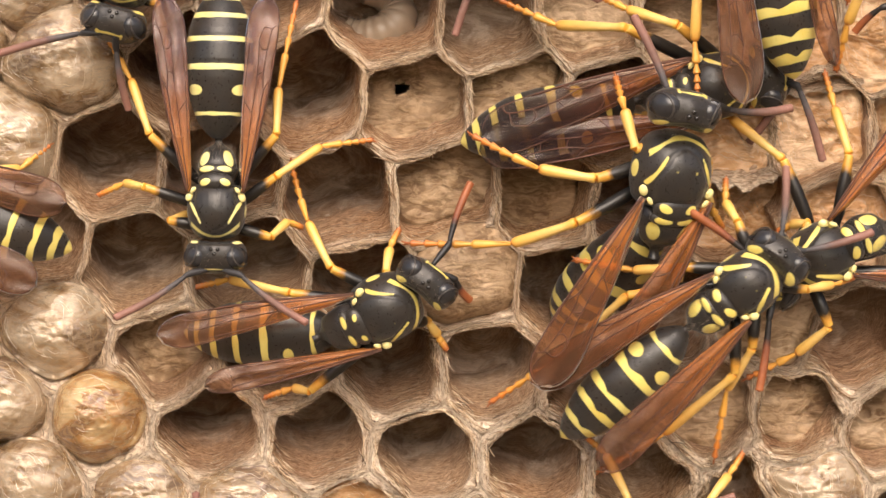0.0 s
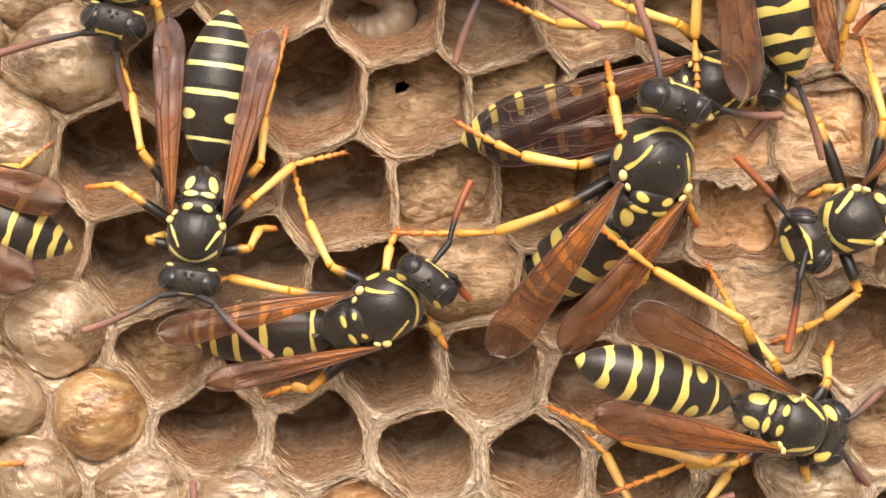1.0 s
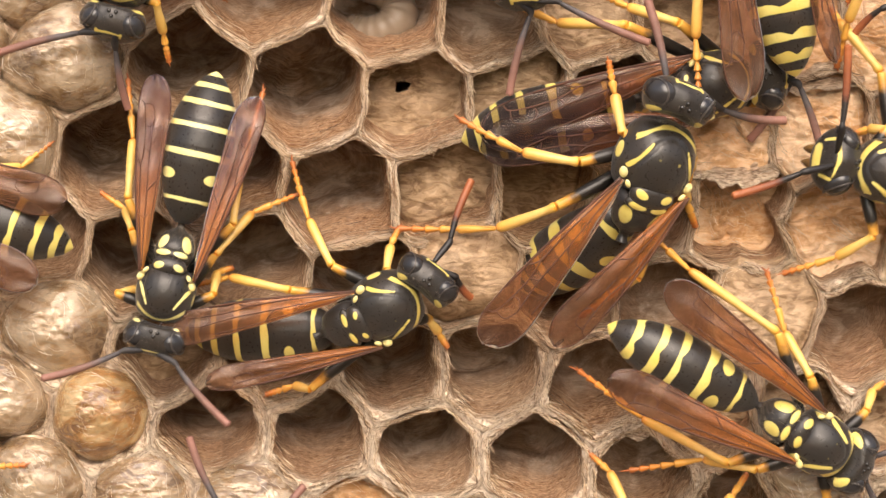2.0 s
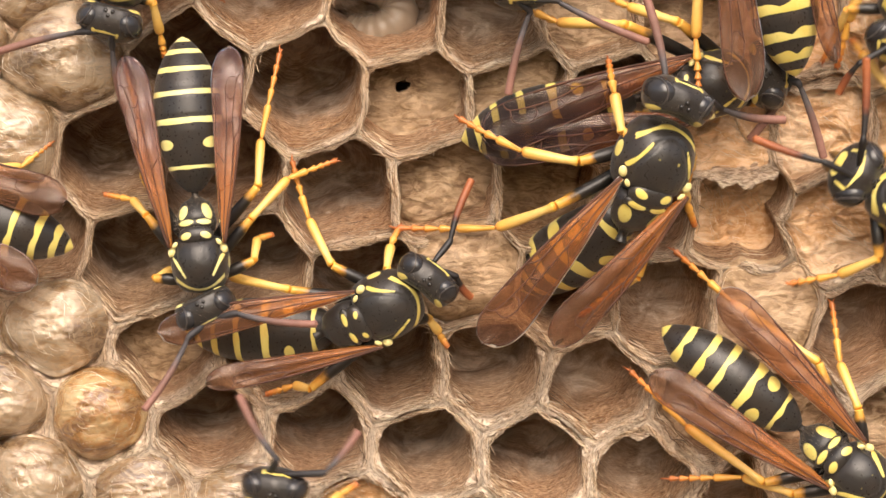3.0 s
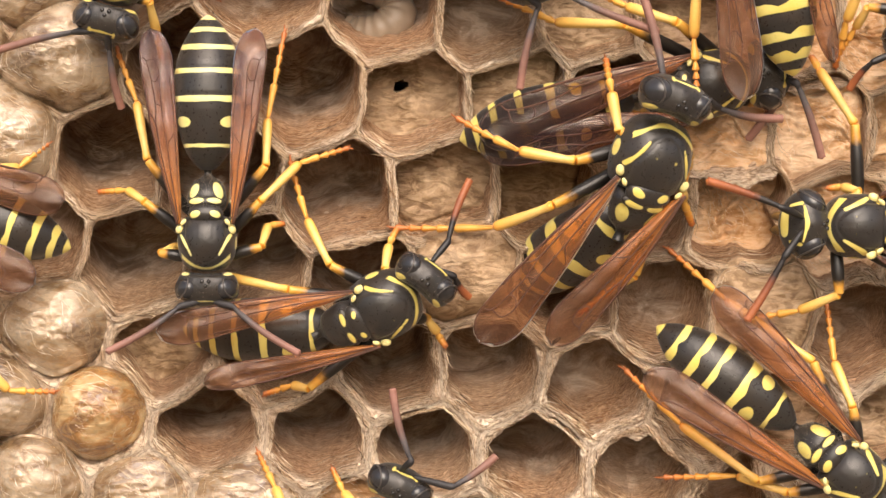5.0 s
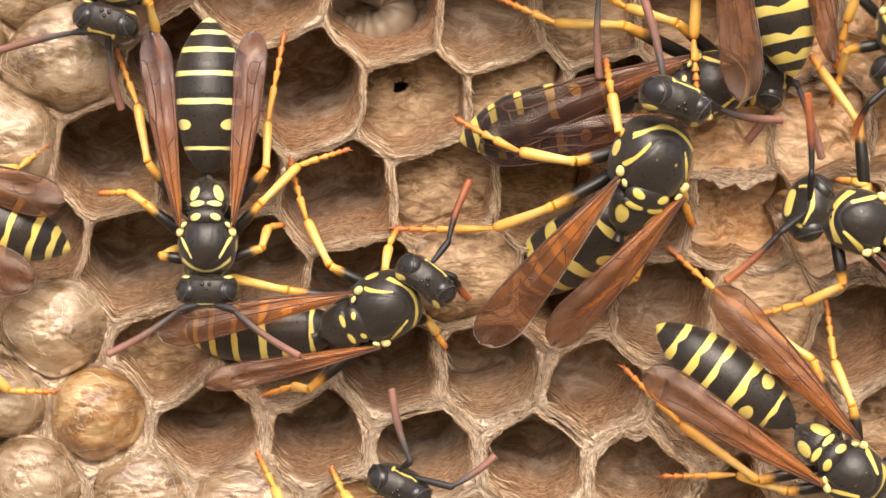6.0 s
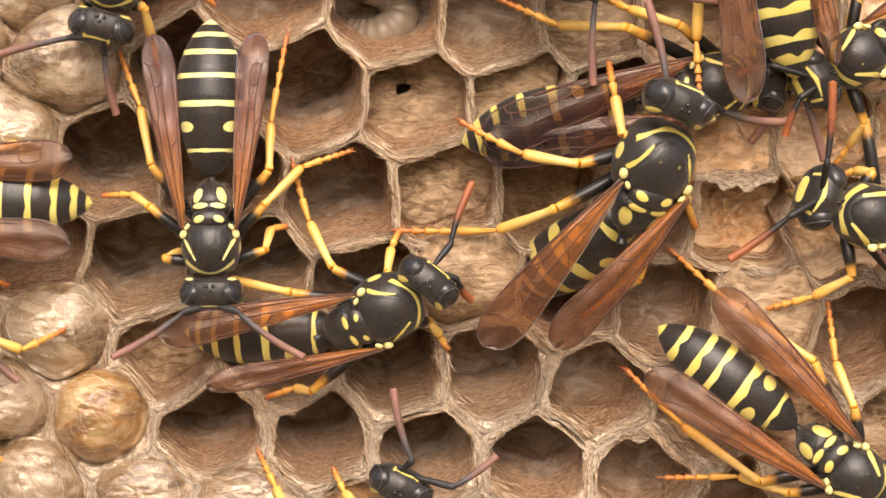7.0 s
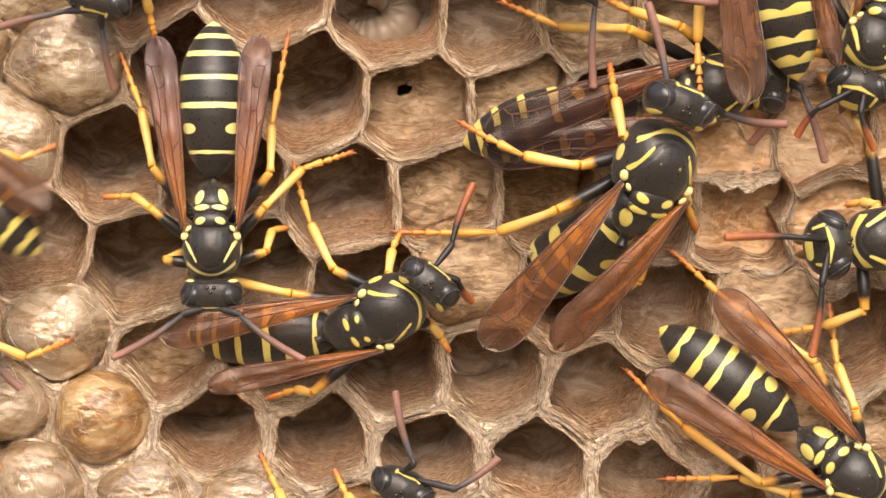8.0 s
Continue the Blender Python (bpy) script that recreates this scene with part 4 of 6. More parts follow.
    hd = part("head", build_head(s, look_), wasp, at(2.40 + neck[0], neck[1], -0.15) @ pose(0, 0, 0, 0, -head[1], head[0]) @ pose(0, 0, 0, head[2], 0, 0), "black head with yellow marks")
    for sign in (1, -1):
        set_in = at(0.16, 1.06 * sign, 0.24) @ pose(0, 0, 0, 24 * sign, 0, 16 * sign)
        part("eye", ball(0.66 * s, 0.60 * s, 0.86 * s, EYE, "eye", 26, 36), hd, set_in, "large glossy black compound eye")
        part("eye_rim", build_eye_rim(s, 0.66, 0.60 * sign, 0.86), hd, set_in, "thin grey rim of the eye")
        jaw = [(-0.35, 0, 0.20, 0.2, 0.2), (0, 0, 0.26, 0.24, 0.24), (0.35, -0.03, 0.2, 0.2, 0.2), (0.62, -0.05, 0.05, 0.08, 0.08)]
        part("mandible", body("mandible", [tuple(v * s for v in k) for k in jaw], MANDIBLE, None, 14, 16), hd,
             at(0.50, 0.34 * sign, -1.12) @ pose(0, 0, 0, 0, 78, -10 * sign), "dark brown mandible")
    for ox, oy in ((0.14, 0), (-0.10, 0.2), (-0.10, -0.2)):
        part("ocellus", ball(0.11 * s, 0.11 * s, 0.09 * s, OCELLUS, "ocellus", 8, 12), hd, at(ox, oy * 0.9, 1.13))
    rng = random.Random(int(size * 1000) + len(label))
    tagged(part("fuzz", build_fuzz(s, rng, 320, 1.1, 1.05, 0.95, 0.34), wasp, at(back(-2.3), 0, 0.0), "fine grey hairs on the hind thorax"), kind="stuff")
    tagged(part("fuzz", build_fuzz(s, rng, 120, 0.98, 1.5, 1.18, 0.22), hd, None, "fine grey hairs on the head"), kind="stuff")
    tips = {}
    for which, (elbow, tip, bow) in (feelers or {}).items():
        bx, by, bz = FEELER_BASE
        base = (bx * s, (by if which == "left" else -by) * s, bz * s)
        tips[which] = part("antenna", build_feeler(s, FEELER_RED if red else FEELER_PINK, base, elbow, tip, bow), hd, Matrix.Translation(Vector(base) * MM),
                           "dark antenna with a rust-red whip" if red else "dark antenna with a pinkish-brown whip")
    limbs = {which: build_leg(wasp, s, which, knee, ankle, toe) for which, (knee, ankle, toe) in (legs or {}).items()}
    return wasp, hd, tips, limbs


a, a_head, a_feelers, a_legs = build_wasp(
    "slim black paper wasp with thin lemon bands, head downwards", size=0.98, look_name="plain", wings=((7, 3), (8.5, 3)), smoke="dusky", head=(0, 8, 0), wide=(1.1, 1.1),
    legs={"hind_right": ((-4.21, -3.13, -0.4), (-7.28, -3.78, -1.2), (-10.28, -5.06, -2.8)),
          "mid_right": ((-2.06, -3.27, -0.6), (-2.71, -4.3, -1.8), (-2.67, -5.92, -2.8)),
          "front_right": ((0.65, -2.52, -0.8), (0.26, -1.71, -2), (0.71, -1.37, -2.8)),
          "hind_left": ((-3.91, 3.02, -0.4), (-6.4, 3.05, -1.2), (-11.06, 3.81, -2.8)),
          "mid_left": ((-2.06, 2.68, -0.6), (-4.14, 4.68, -1.8), (-4.98, 7.17, -2.8)),
          "front_left": ((0.26, 2.77, -0.6), (-0.87, 3.01, -1.8), (-0.99, 3.72, -2.8))},
    feelers={"right": ((1.14, -1.3, 0.75), (3.56, -4.98, 1.25), -0.15),
             "left": ((1.14, 1.34, 0.75), (3.66, 4.9, 1.35), 0.15)})
b, b_head, b_feelers, b_legs = build_wasp(
    "black and yellow paper wasp resting with amber wings over its belly", size=1.03, look_name="spare", wings=((7, 24), (-6, 27)), head=(38, -20, 22), chest=1.12, bank=22, nod=20, tail=(-18, 18), neck=(0.1, 0.8), wide=(1.1, 0.85), hump=0.78, long=(0.98, 0.88), red=True,
    legs={"hind_left": ((-4.42, 2.67, 1.35), (-7.4, 4.37, 1.82), (-9.28, 4.57, 1.94)),
          "mid_left": ((-2.06, 3.2, 0.53), (-2.81, 5.99, 0.06), (-2.93, 9.23, -0.32)),
          "front_left": ((0.3, 2.12, -0.7), (0.43, 3.37, -1.74), (0.8, 4.24, -2.7)),
          "front_right": ((1.21, -0.89, -1.88), (1.09, -1.7, -2.8), (0.98, -2.51, -3.5)),
          "hind_right": ((-5.41, -2.54, 0.6), (-6.35, -2.08, 0.43), (-8.02, -2.06, 0.66)),
          "mid_right": ((-2.17, -0.55, -1.04), (-3.26, -1.15, -1.03), (-4.24, -1.8, -1.09))},
    feelers={"left": ((2.33, 0.27, 0.03), (5.63, 1.3, -0.53), -0.12),
             "right": ((1.09, -1.09, 0.21), (0.74, -2.39, -0.69), 0.1)})
b.matrix_basis = sit(-2.91, 2.7, -3.29, 20, 25, -6)
c, c_head, c_feelers, c_legs = build_wasp(
    "large black and yellow paper wasp climbing over another wasp", size=1.15, look_name="ample", wings=((18, 27), (-19, 27)), head=(2, -26, 14), chest=1.16, bank=17, nod=22, tail=(-20, -8), neck=(0.6, 0.55), wide=(1.4, 1.15), hump=0.66, long=(0.92, 0.86),
    legs={"mid_left": ((-1.65, 3.73, 0.35), (-2.57, 6.53, 0.1), (-3.21, 9.98, -1.58)),
          "front_left": ((0.67, 2.38, 0), (1.85, 3.49, -1.36), (2.73, 4.35, -2.73)),
          "hind_left": ((-4.4, 3.73, 0.65), (-7.47, 5.85, -0.05), (-10.16, 10.48, -0.47)),
          "front_right": ((0.11, -1.74, -1.76), (-1.03, -2.12, -2.65), (-2.26, -2.46, -3.03)),
          "mid_right": ((-1.25, -2.03, -0.86), (-2.15, -2.49, -1.43), (-3.95, -3.8, -2.51)),
          "hind_right": ((-6.26, -1.83, 0.84), (-7.31, -1.31, 0.48), (-9.97, -0.25, 0.61))},
    feelers={"left": ((0.55, 0.3, -1.28), (4.26, 2.51, -2.95), 0.12),
             "right": ((0.49, -2.92, -1.45), (1.2, -6.45, -1.21), 0.2)})
d, d_head, d_feelers, d_legs = build_wasp(
    "paper wasp lying flat beneath another, smoky wings folded over it", size=1.13, look_name="spare", wings=((-9, 3), (-3, 2)), smoke="purple", head=(-8, 5, 0), tail=(2.5, -3), wide=(1.5, 1.5),
    legs={"mid_left": ((-4.07, 3.88, 0.93), (-7.45, 4.7, -1.13), (-10.07, 6.57, -2.36)),
          "front_left": ((-1.36, 3.49, 0.56), (-3.67, 4.81, -0.94), (-4.88, 5.81, -2.31)),
          "hind_left": ((-2.71, 1.02, -1.3), (-3.84, 0.9, -2), (-4.97, 0.79, -1.9)),
          "front_right": ((1.92, -1.41, -1.2), (2.26, -1.13, -1.9), (2.82, -0.9, -1.9)),
          "mid_right": ((-0.56, -1.47, -1.3), (-1.13, -1.3, -2), (-1.92, -1.02, -1.9)),
          "hind_right": ((-2.71, -1.02, -1.3), (-3.84, -0.9, -2), (-4.97, -0.79, -1.9))},
    feelers={"right": ((1.61, -0.59, 0.89), (2.76, -4.54, 0.47), -0.1),
             "left": ((1.33, -0.44, -0.1), (-0.97, -3.45, -0.92), -0.1)})
d.matrix_basis = sit(14.19, 2.2, 8.59, 11, 0, 4)
e, e_head, e_feelers, e_legs = build_wasp(
    "paper wasp facing upwards with broadly banded yellow abdomen", size=1.12, look_name="broad", wings=((6.5, 0), (1.5, 0)), tail=(0, -2), wide=(1.25, 0.65), long=(1.15, 1.06),
    legs={"hind_left": ((-6.02, 3.5, -1), (-10.46, 4.6, -1.8), (-13.34, 5.04, -2)),
          "hind_right": ((-8.63, -5.04, -1.8), (-11.16, -3.57, -3.4), (-13.28, -2.79, -5.1)),
          "mid_left": ((0.49, 3.71, -2.4), (-0.08, 5.51, -3.9), (-0.83, 6.8, -5.2)),
          "mid_right": ((-1.7, -6.62, -2.4), (-3.04, -8.41, -3.9), (-4.31, -9.61, -5.2)),
          "front_left": ((1.9, 1.4, -1.2), (2.24, 1.12, -1.9), (2.8, 0.9, -5.1)),
          "front_right": ((1.9, -1.4, -1.2), (2.24, -1.12, -1.9), (2.8, -0.9, -5.1))},
    feelers={"right": ((0.13, -1.82, -1.73), (3.32, -4.73, -2.73), 0.1),
             "left": ((0.31, -0.96, -1.73), (4.36, 0.16, -2.73), 0.1)})
e.matrix_basis = sit(15.34, 5.4, 22.02, 102, 0, 0)
f, f_head, f_feelers, f_legs = build_wasp(
    "black and yellow paper wasp with spread wings walking over the cells", size=1.05, look_name="bold", wings=((7, 2), (8, 2)), head=(12, -28, 0), tail=(4, -3), neck=(-0.5, 0.1), wide=(1.25, 1.25),
    legs={"hind_left": ((-5.22, 3.22, -0.8), (-10.64, 2.79, -2), (-14.57, 2.99, -3)),
          "mid_left": ((-2.12, 2.68, -0.6), (-4.24, 3.98, -1.8), (-6.4, 6.2, -3)),
          "hind_right": ((-3.36, -3.4, -1), (-8.26, -3.75, -2), (-12.26, -3.4, -3)),
          "mid_right": ((-1.81, -2.87, -1), (-4.26, -3.89, -2), (-7.04, -6.45, -3)),
          "front_left": ((1.57, 2.74, -1), (1.65, 3.87, -2), (2.34, 4.74, -3)),
          "front_right": ((2.19, -2.13, -1), (3.38, -2.83, -2), (4.4, -3.31, -3))},
    feelers={"left": ((0.97, 0.58, 0.47), (3.91, 2.63, 0.9), 0.1),
             "right": ((1, -0.73, 0.48), (4.15, -2.91, 1.03), 0.1)})
g, g_head, g_feelers, g_legs = build_wasp(
    "black and yellow paper wasp with marked face raised, peering about", size=1.08, look_name="bold", wings=((28, 3), (26, 3)), head=(0, 46, 0), red=True,
    legs={"front_right": ((0.6, -2.24, -0.6), (1.3, -2.05, -1.6), (1.8, -1.65, -2.4)),
          "front_left": ((-0.46, 3.2, -0.8), (0.84, 4.86, -2), (3.03, 6.57, -3.2)),
          "mid_left": ((-3.91, 2.76, -1.2), (-4.17, 4.59, -2), (-4.79, 6.32, -3.2)),
          "mid_right": ((2, -4.7, -1), (4.91, -6.48, -2.2), (5.44, -6.99, -3.2)),
          "hind_right": ((-3.62, -4.11, -0.9), (-4.17, -6.62, -2.2), (-4.63, -8.47, -3.2)),
          "hind_left": ((-5.82, 1.35, -0.9), (-7.85, 2.47, -2.2), (-9.56, 3.75, -3.2))},
    feelers={"right": ((1.89, -1.54, 0.87), (3.11, -5.48, 0.17), 0.12),
             "left": ((2.07, 1.59, 0.11), (3.37, 4.86, -1.53), -0.1)})
h, h_head, h_feelers, h_legs = build_wasp(
    "black and yellow paper wasp at the comb's edge with reddish wings", size=1.0, look_name="bold", wings=((4, 4), (4, 4)), head=(0, 40, 0), red=True,
    legs={"front_right": ((1.45, -2.77, -1), (2.5, -2.84, -2.2), (4.13, -3.04, -3.4)),
          "front_left": ((1.26, 3.2, -1), (2.3, 3.88, -2.2), (3.66, 4.61, -3.4)),
          "mid_right": ((-2, -3.2, -1), (-2.57, -4.27, -2.4), (-3.44, -5.16, -3.4)),
          "mid_left": ((-2.86, 2.92, -1), (-3.81, 4.56, -2.4), (-4.98, 5.82, -3.4)),
          "hind_left": ((-2.4, 0.9, -1.3), (-3.4, 0.8, -2), (-4.4, 0.7, -3.3)),
          "hind_right": ((-2.4, -0.9, -1.3), (-3.4, -0.8, -2), (-4.4, -0.7, -3.3))},
    feelers={"right": ((2.17, -1.74, -0.32), (2.79, -2.23, -2.14), 0.1),
             "left": ((1.82, 0.39, -0.03), (2.63, 1.74, -1.49), 0.1)})
i, i_head, i_feelers, i_legs = build_wasp(
    "black and yellow paper wasp with lowered head at the upper cells", size=1.03, look_name="spare", wings=((8, 2), (8, 2)), head=(0, 12, 0),
    legs={"front_left": ((1.02, 1.84, -0.6), (2.4, 2.4, -2.2), (3.73, 2.92, -3.2)),
          "mid_left": ((-1.23, 2.86, -0.8), (-0.77, 4.06, -2.2), (-0.2, 5.03, -3.2)),
          "mid_right": ((0.05, -3.49, -0.8), (1.1, -4.67, -2.2), (2.41, -5.43, -3.2)),
          "hind_left": ((-4.65, 2.01, -0.8), (-6.83, 2.55, -2.2), (-8.91, 2.86, -3.2)),
          "hind_right": ((-3.3, -3.41, -0.8), (-4.89, -5.24, -2.2), (-6.52, -6.74, -3.2)),
          "front_right": ((1.75, -1.29, -1.2), (2.06, -1.03, -1.9), (2.58, -0.82, -3.1))},
    feelers={"right": ((1, -1.31, -0.05), (3.07, -5.68, -1.11), 0.1),
             "left": ((1.32, 0.42, -0.33), (3.89, 1.66, -2.3), 0.1)})
j, j_head, j_feelers, j_legs = build_wasp(
    "paper wasp at the comb's border with banded belly and amber wings", size=1.0, look_name="spare", wings=((5, 3), (5, 3)), wide=(1.4, 1.4),
    legs={"hind_right": ((-6.57, -2.48, -0.8), (-7.92, -3.01, -1.8), (-8.76, -4.68, -2.8)),
          "mid_right": ((1.25, -3.39, -0.6), (1.03, -5.44, -1.8), (1.11, -6.76, -2.8)),
          "mid_left": ((-1.27, 3.53, -0.6), (-2.63, 4.61, -1.8), (-3.39, 5.62, -2.8)),
          "hind_left": ((-4.52, 2.98, -0.6), (-6.19, 3.95, -1.8), (-7.44, 4.47, -2.8)),
          "front_left": ((1.7, 1.25, -1.2), (2, 1, -1.9), (2.5, 0.8, -2.7)),
          "front_right": ((1.7, -1.25, -1.2), (2, -1, -1.9), (2.5, -0.8, -2.7))},
    feelers={"right": ((1.63, -0.46, 0.35), (6.09, -0.12, -0.35), 0.1),
             "left": ((0.89, 1.14, 0.35), (4.51, 3.37, -0.35), 0.1)})
k, k_head, k_feelers, k_legs = build_wasp(
    "black and yellow paper wasp climbing up over the lower cells", size=1.04, look_name="spare", wings=((8, 2), (8, 2)), head=(0, 8, 0),
    legs={"mid_left": ((-1.06, 4.91, -0.8), (-0.33, 5.91, -2), (0.95, 7.55, -2.8)),
          "front_left": ((0.43, 1.21, -0.8), (0.92, 2.52, -2), (1.74, 3.57, -2.8)),
          "front_right": ((1.58, -2.47, -0.8), (2.49, -3.37, -2), (3.06, -4.1, -2.8)),
          "mid_right": ((-1.2, -2.74, -0.8), (-0.74, -4.15, -2), (-0.35, -5.29, -2.8)),
          "hind_left": ((-2.5, 0.94, -1.3), (-3.54, 0.83, -2), (-4.58, 0.73, -2.7)),
          "hind_right": ((-2.5, -0.94, -1.3), (-3.54, -0.83, -2), (-4.58, -0.73, -2.7))},
    feelers={"left": ((1.86, 0.03, 1.31), (4.8, 2.42, 0.7), -0.15),
             "right": ((1.42, -2.46, 0.97), (3.66, -3.91, 0.05), 0.1)})
l, l_head, l_feelers, l_legs = build_wasp(
    "black paper wasp leaning in over the upper cells, feelers down", size=1.04, look_name="spare", wings=((8, 2), (8, 2)), head=(0, 15, 0),
    legs={"front_left": ((1.41, 2.5, -1.6), (1.91, 3.12, -2.6), (2.37, 3.79, -4.1)),
          "front_right": ((1.24, -2.49, -1.6), (1.7, -3.08, -2.6), (2.11, -3.68, -4.1)),
          "mid_left": ((-1.5, 3.18, -1.6), (-1.07, 4.14, -3.1), (-0.6, 5.1, -4.3)),
          "mid_right": ((-1.71, -2.97, -1.6), (-1.35, -3.86, -3.1), (-0.94, -4.77, -4.3)),
          "hind_left": ((-2.5, 0.94, -1.3), (-3.54, 0.83, -2), (-4.58, 0.73, -4.3)),
          "hind_right": ((-2.5, -0.94, -1.3), (-3.54, -0.83, -2), (-4.58, -0.73, -4.3))},
    feelers={"right": ((1.21, 0.37, -0.37), (5.1, -0.89, -2.03), 0.12),
             "left": ((0.83, 1.62, 0.14), (3.16, 6.35, -0.27), 0.12)})
m, m_head, m_feelers, m_legs = build_wasp(
    "paper wasp beyond the comb's border reaching in with a foreleg", size=1.04, look_name="bold", wings=((8, 2), (8, 2)), head=(0, 25, 0),
    legs={"front_right": ((3.47, -0.2, -0.2), (4.46, -1.85, -0.8), (6.77, -2.27, -1.4)),
          "front_left": ((1.98, 2.36, -0.6), (2.65, 2.82, -2.1), (3.09, 3.34, -3.3)),
          "mid_right": ((-0.66, -3.79, -0.6), (-0.27, -5.15, -2.1), (-0.06, -6.19, -3.3)),
          "mid_left": ((-0.55, 3.31, -0.6), (-0.13, 4.41, -2.1), (0.04, 5.28, -3.3)),
          "hind_left": ((-2.5, 0.94, -1.3), (-3.54, 0.83, -2), (-4.58, 0.73, -3.3)),
          "hind_right": ((-2.5, -0.94, -1.3), (-3.54, -0.83, -2), (-4.58, -0.73, -3.3))},
    feelers={"left": ((1.15, 0.43, 0.3), (1.66, 2.07, -0.38), 0.1),
             "right": ((0.97, -1.01, 0.38), (1.13, -3.14, -0.13), 0.1)})
n, n_head, n_feelers, n_legs = build_wasp(
    "paper wasp below the lower cells with forelegs on the rims", size=1.04, look_name="bold", wings=((8, 2), (8, 2)), head=(0, 10, 0),
    legs={"front_left": ((2.72, 2.82, -0.6), (5.14, 4.6, -1.8), (5.76, 5.68, -2.7)),
          "front_right": ((3.53, -0.93, -0.6), (5.2, -1.95, -1.6), (6.34, -2.6, -2.7)),
          "mid_left": ((-0.97, 3.36, -0.6), (-0.44, 4.58, -1.8), (-0.12, 5.49, -2.8)),
          "mid_right": ((-0.08, -3.36, -0.6), (0.87, -4.55, -1.8), (1.51, -5.47, -2.8)),
          "hind_left": ((-2.5, 0.94, -1.3), (-3.54, 0.83, -2), (-4.58, 0.73, -2.7)),
          "hind_right": ((-2.5, -0.94, -1.3), (-3.54, -0.83, -2), (-4.58, -0.73, -2.7))},
    feelers={"left": ((0.67, 0.7, 0.04), (0.78, 1.15, -0.39), 0.05),
             "right": ((0.82, -0.16, 0.01), (1.67, -2.28, -0.54), 0.05)})


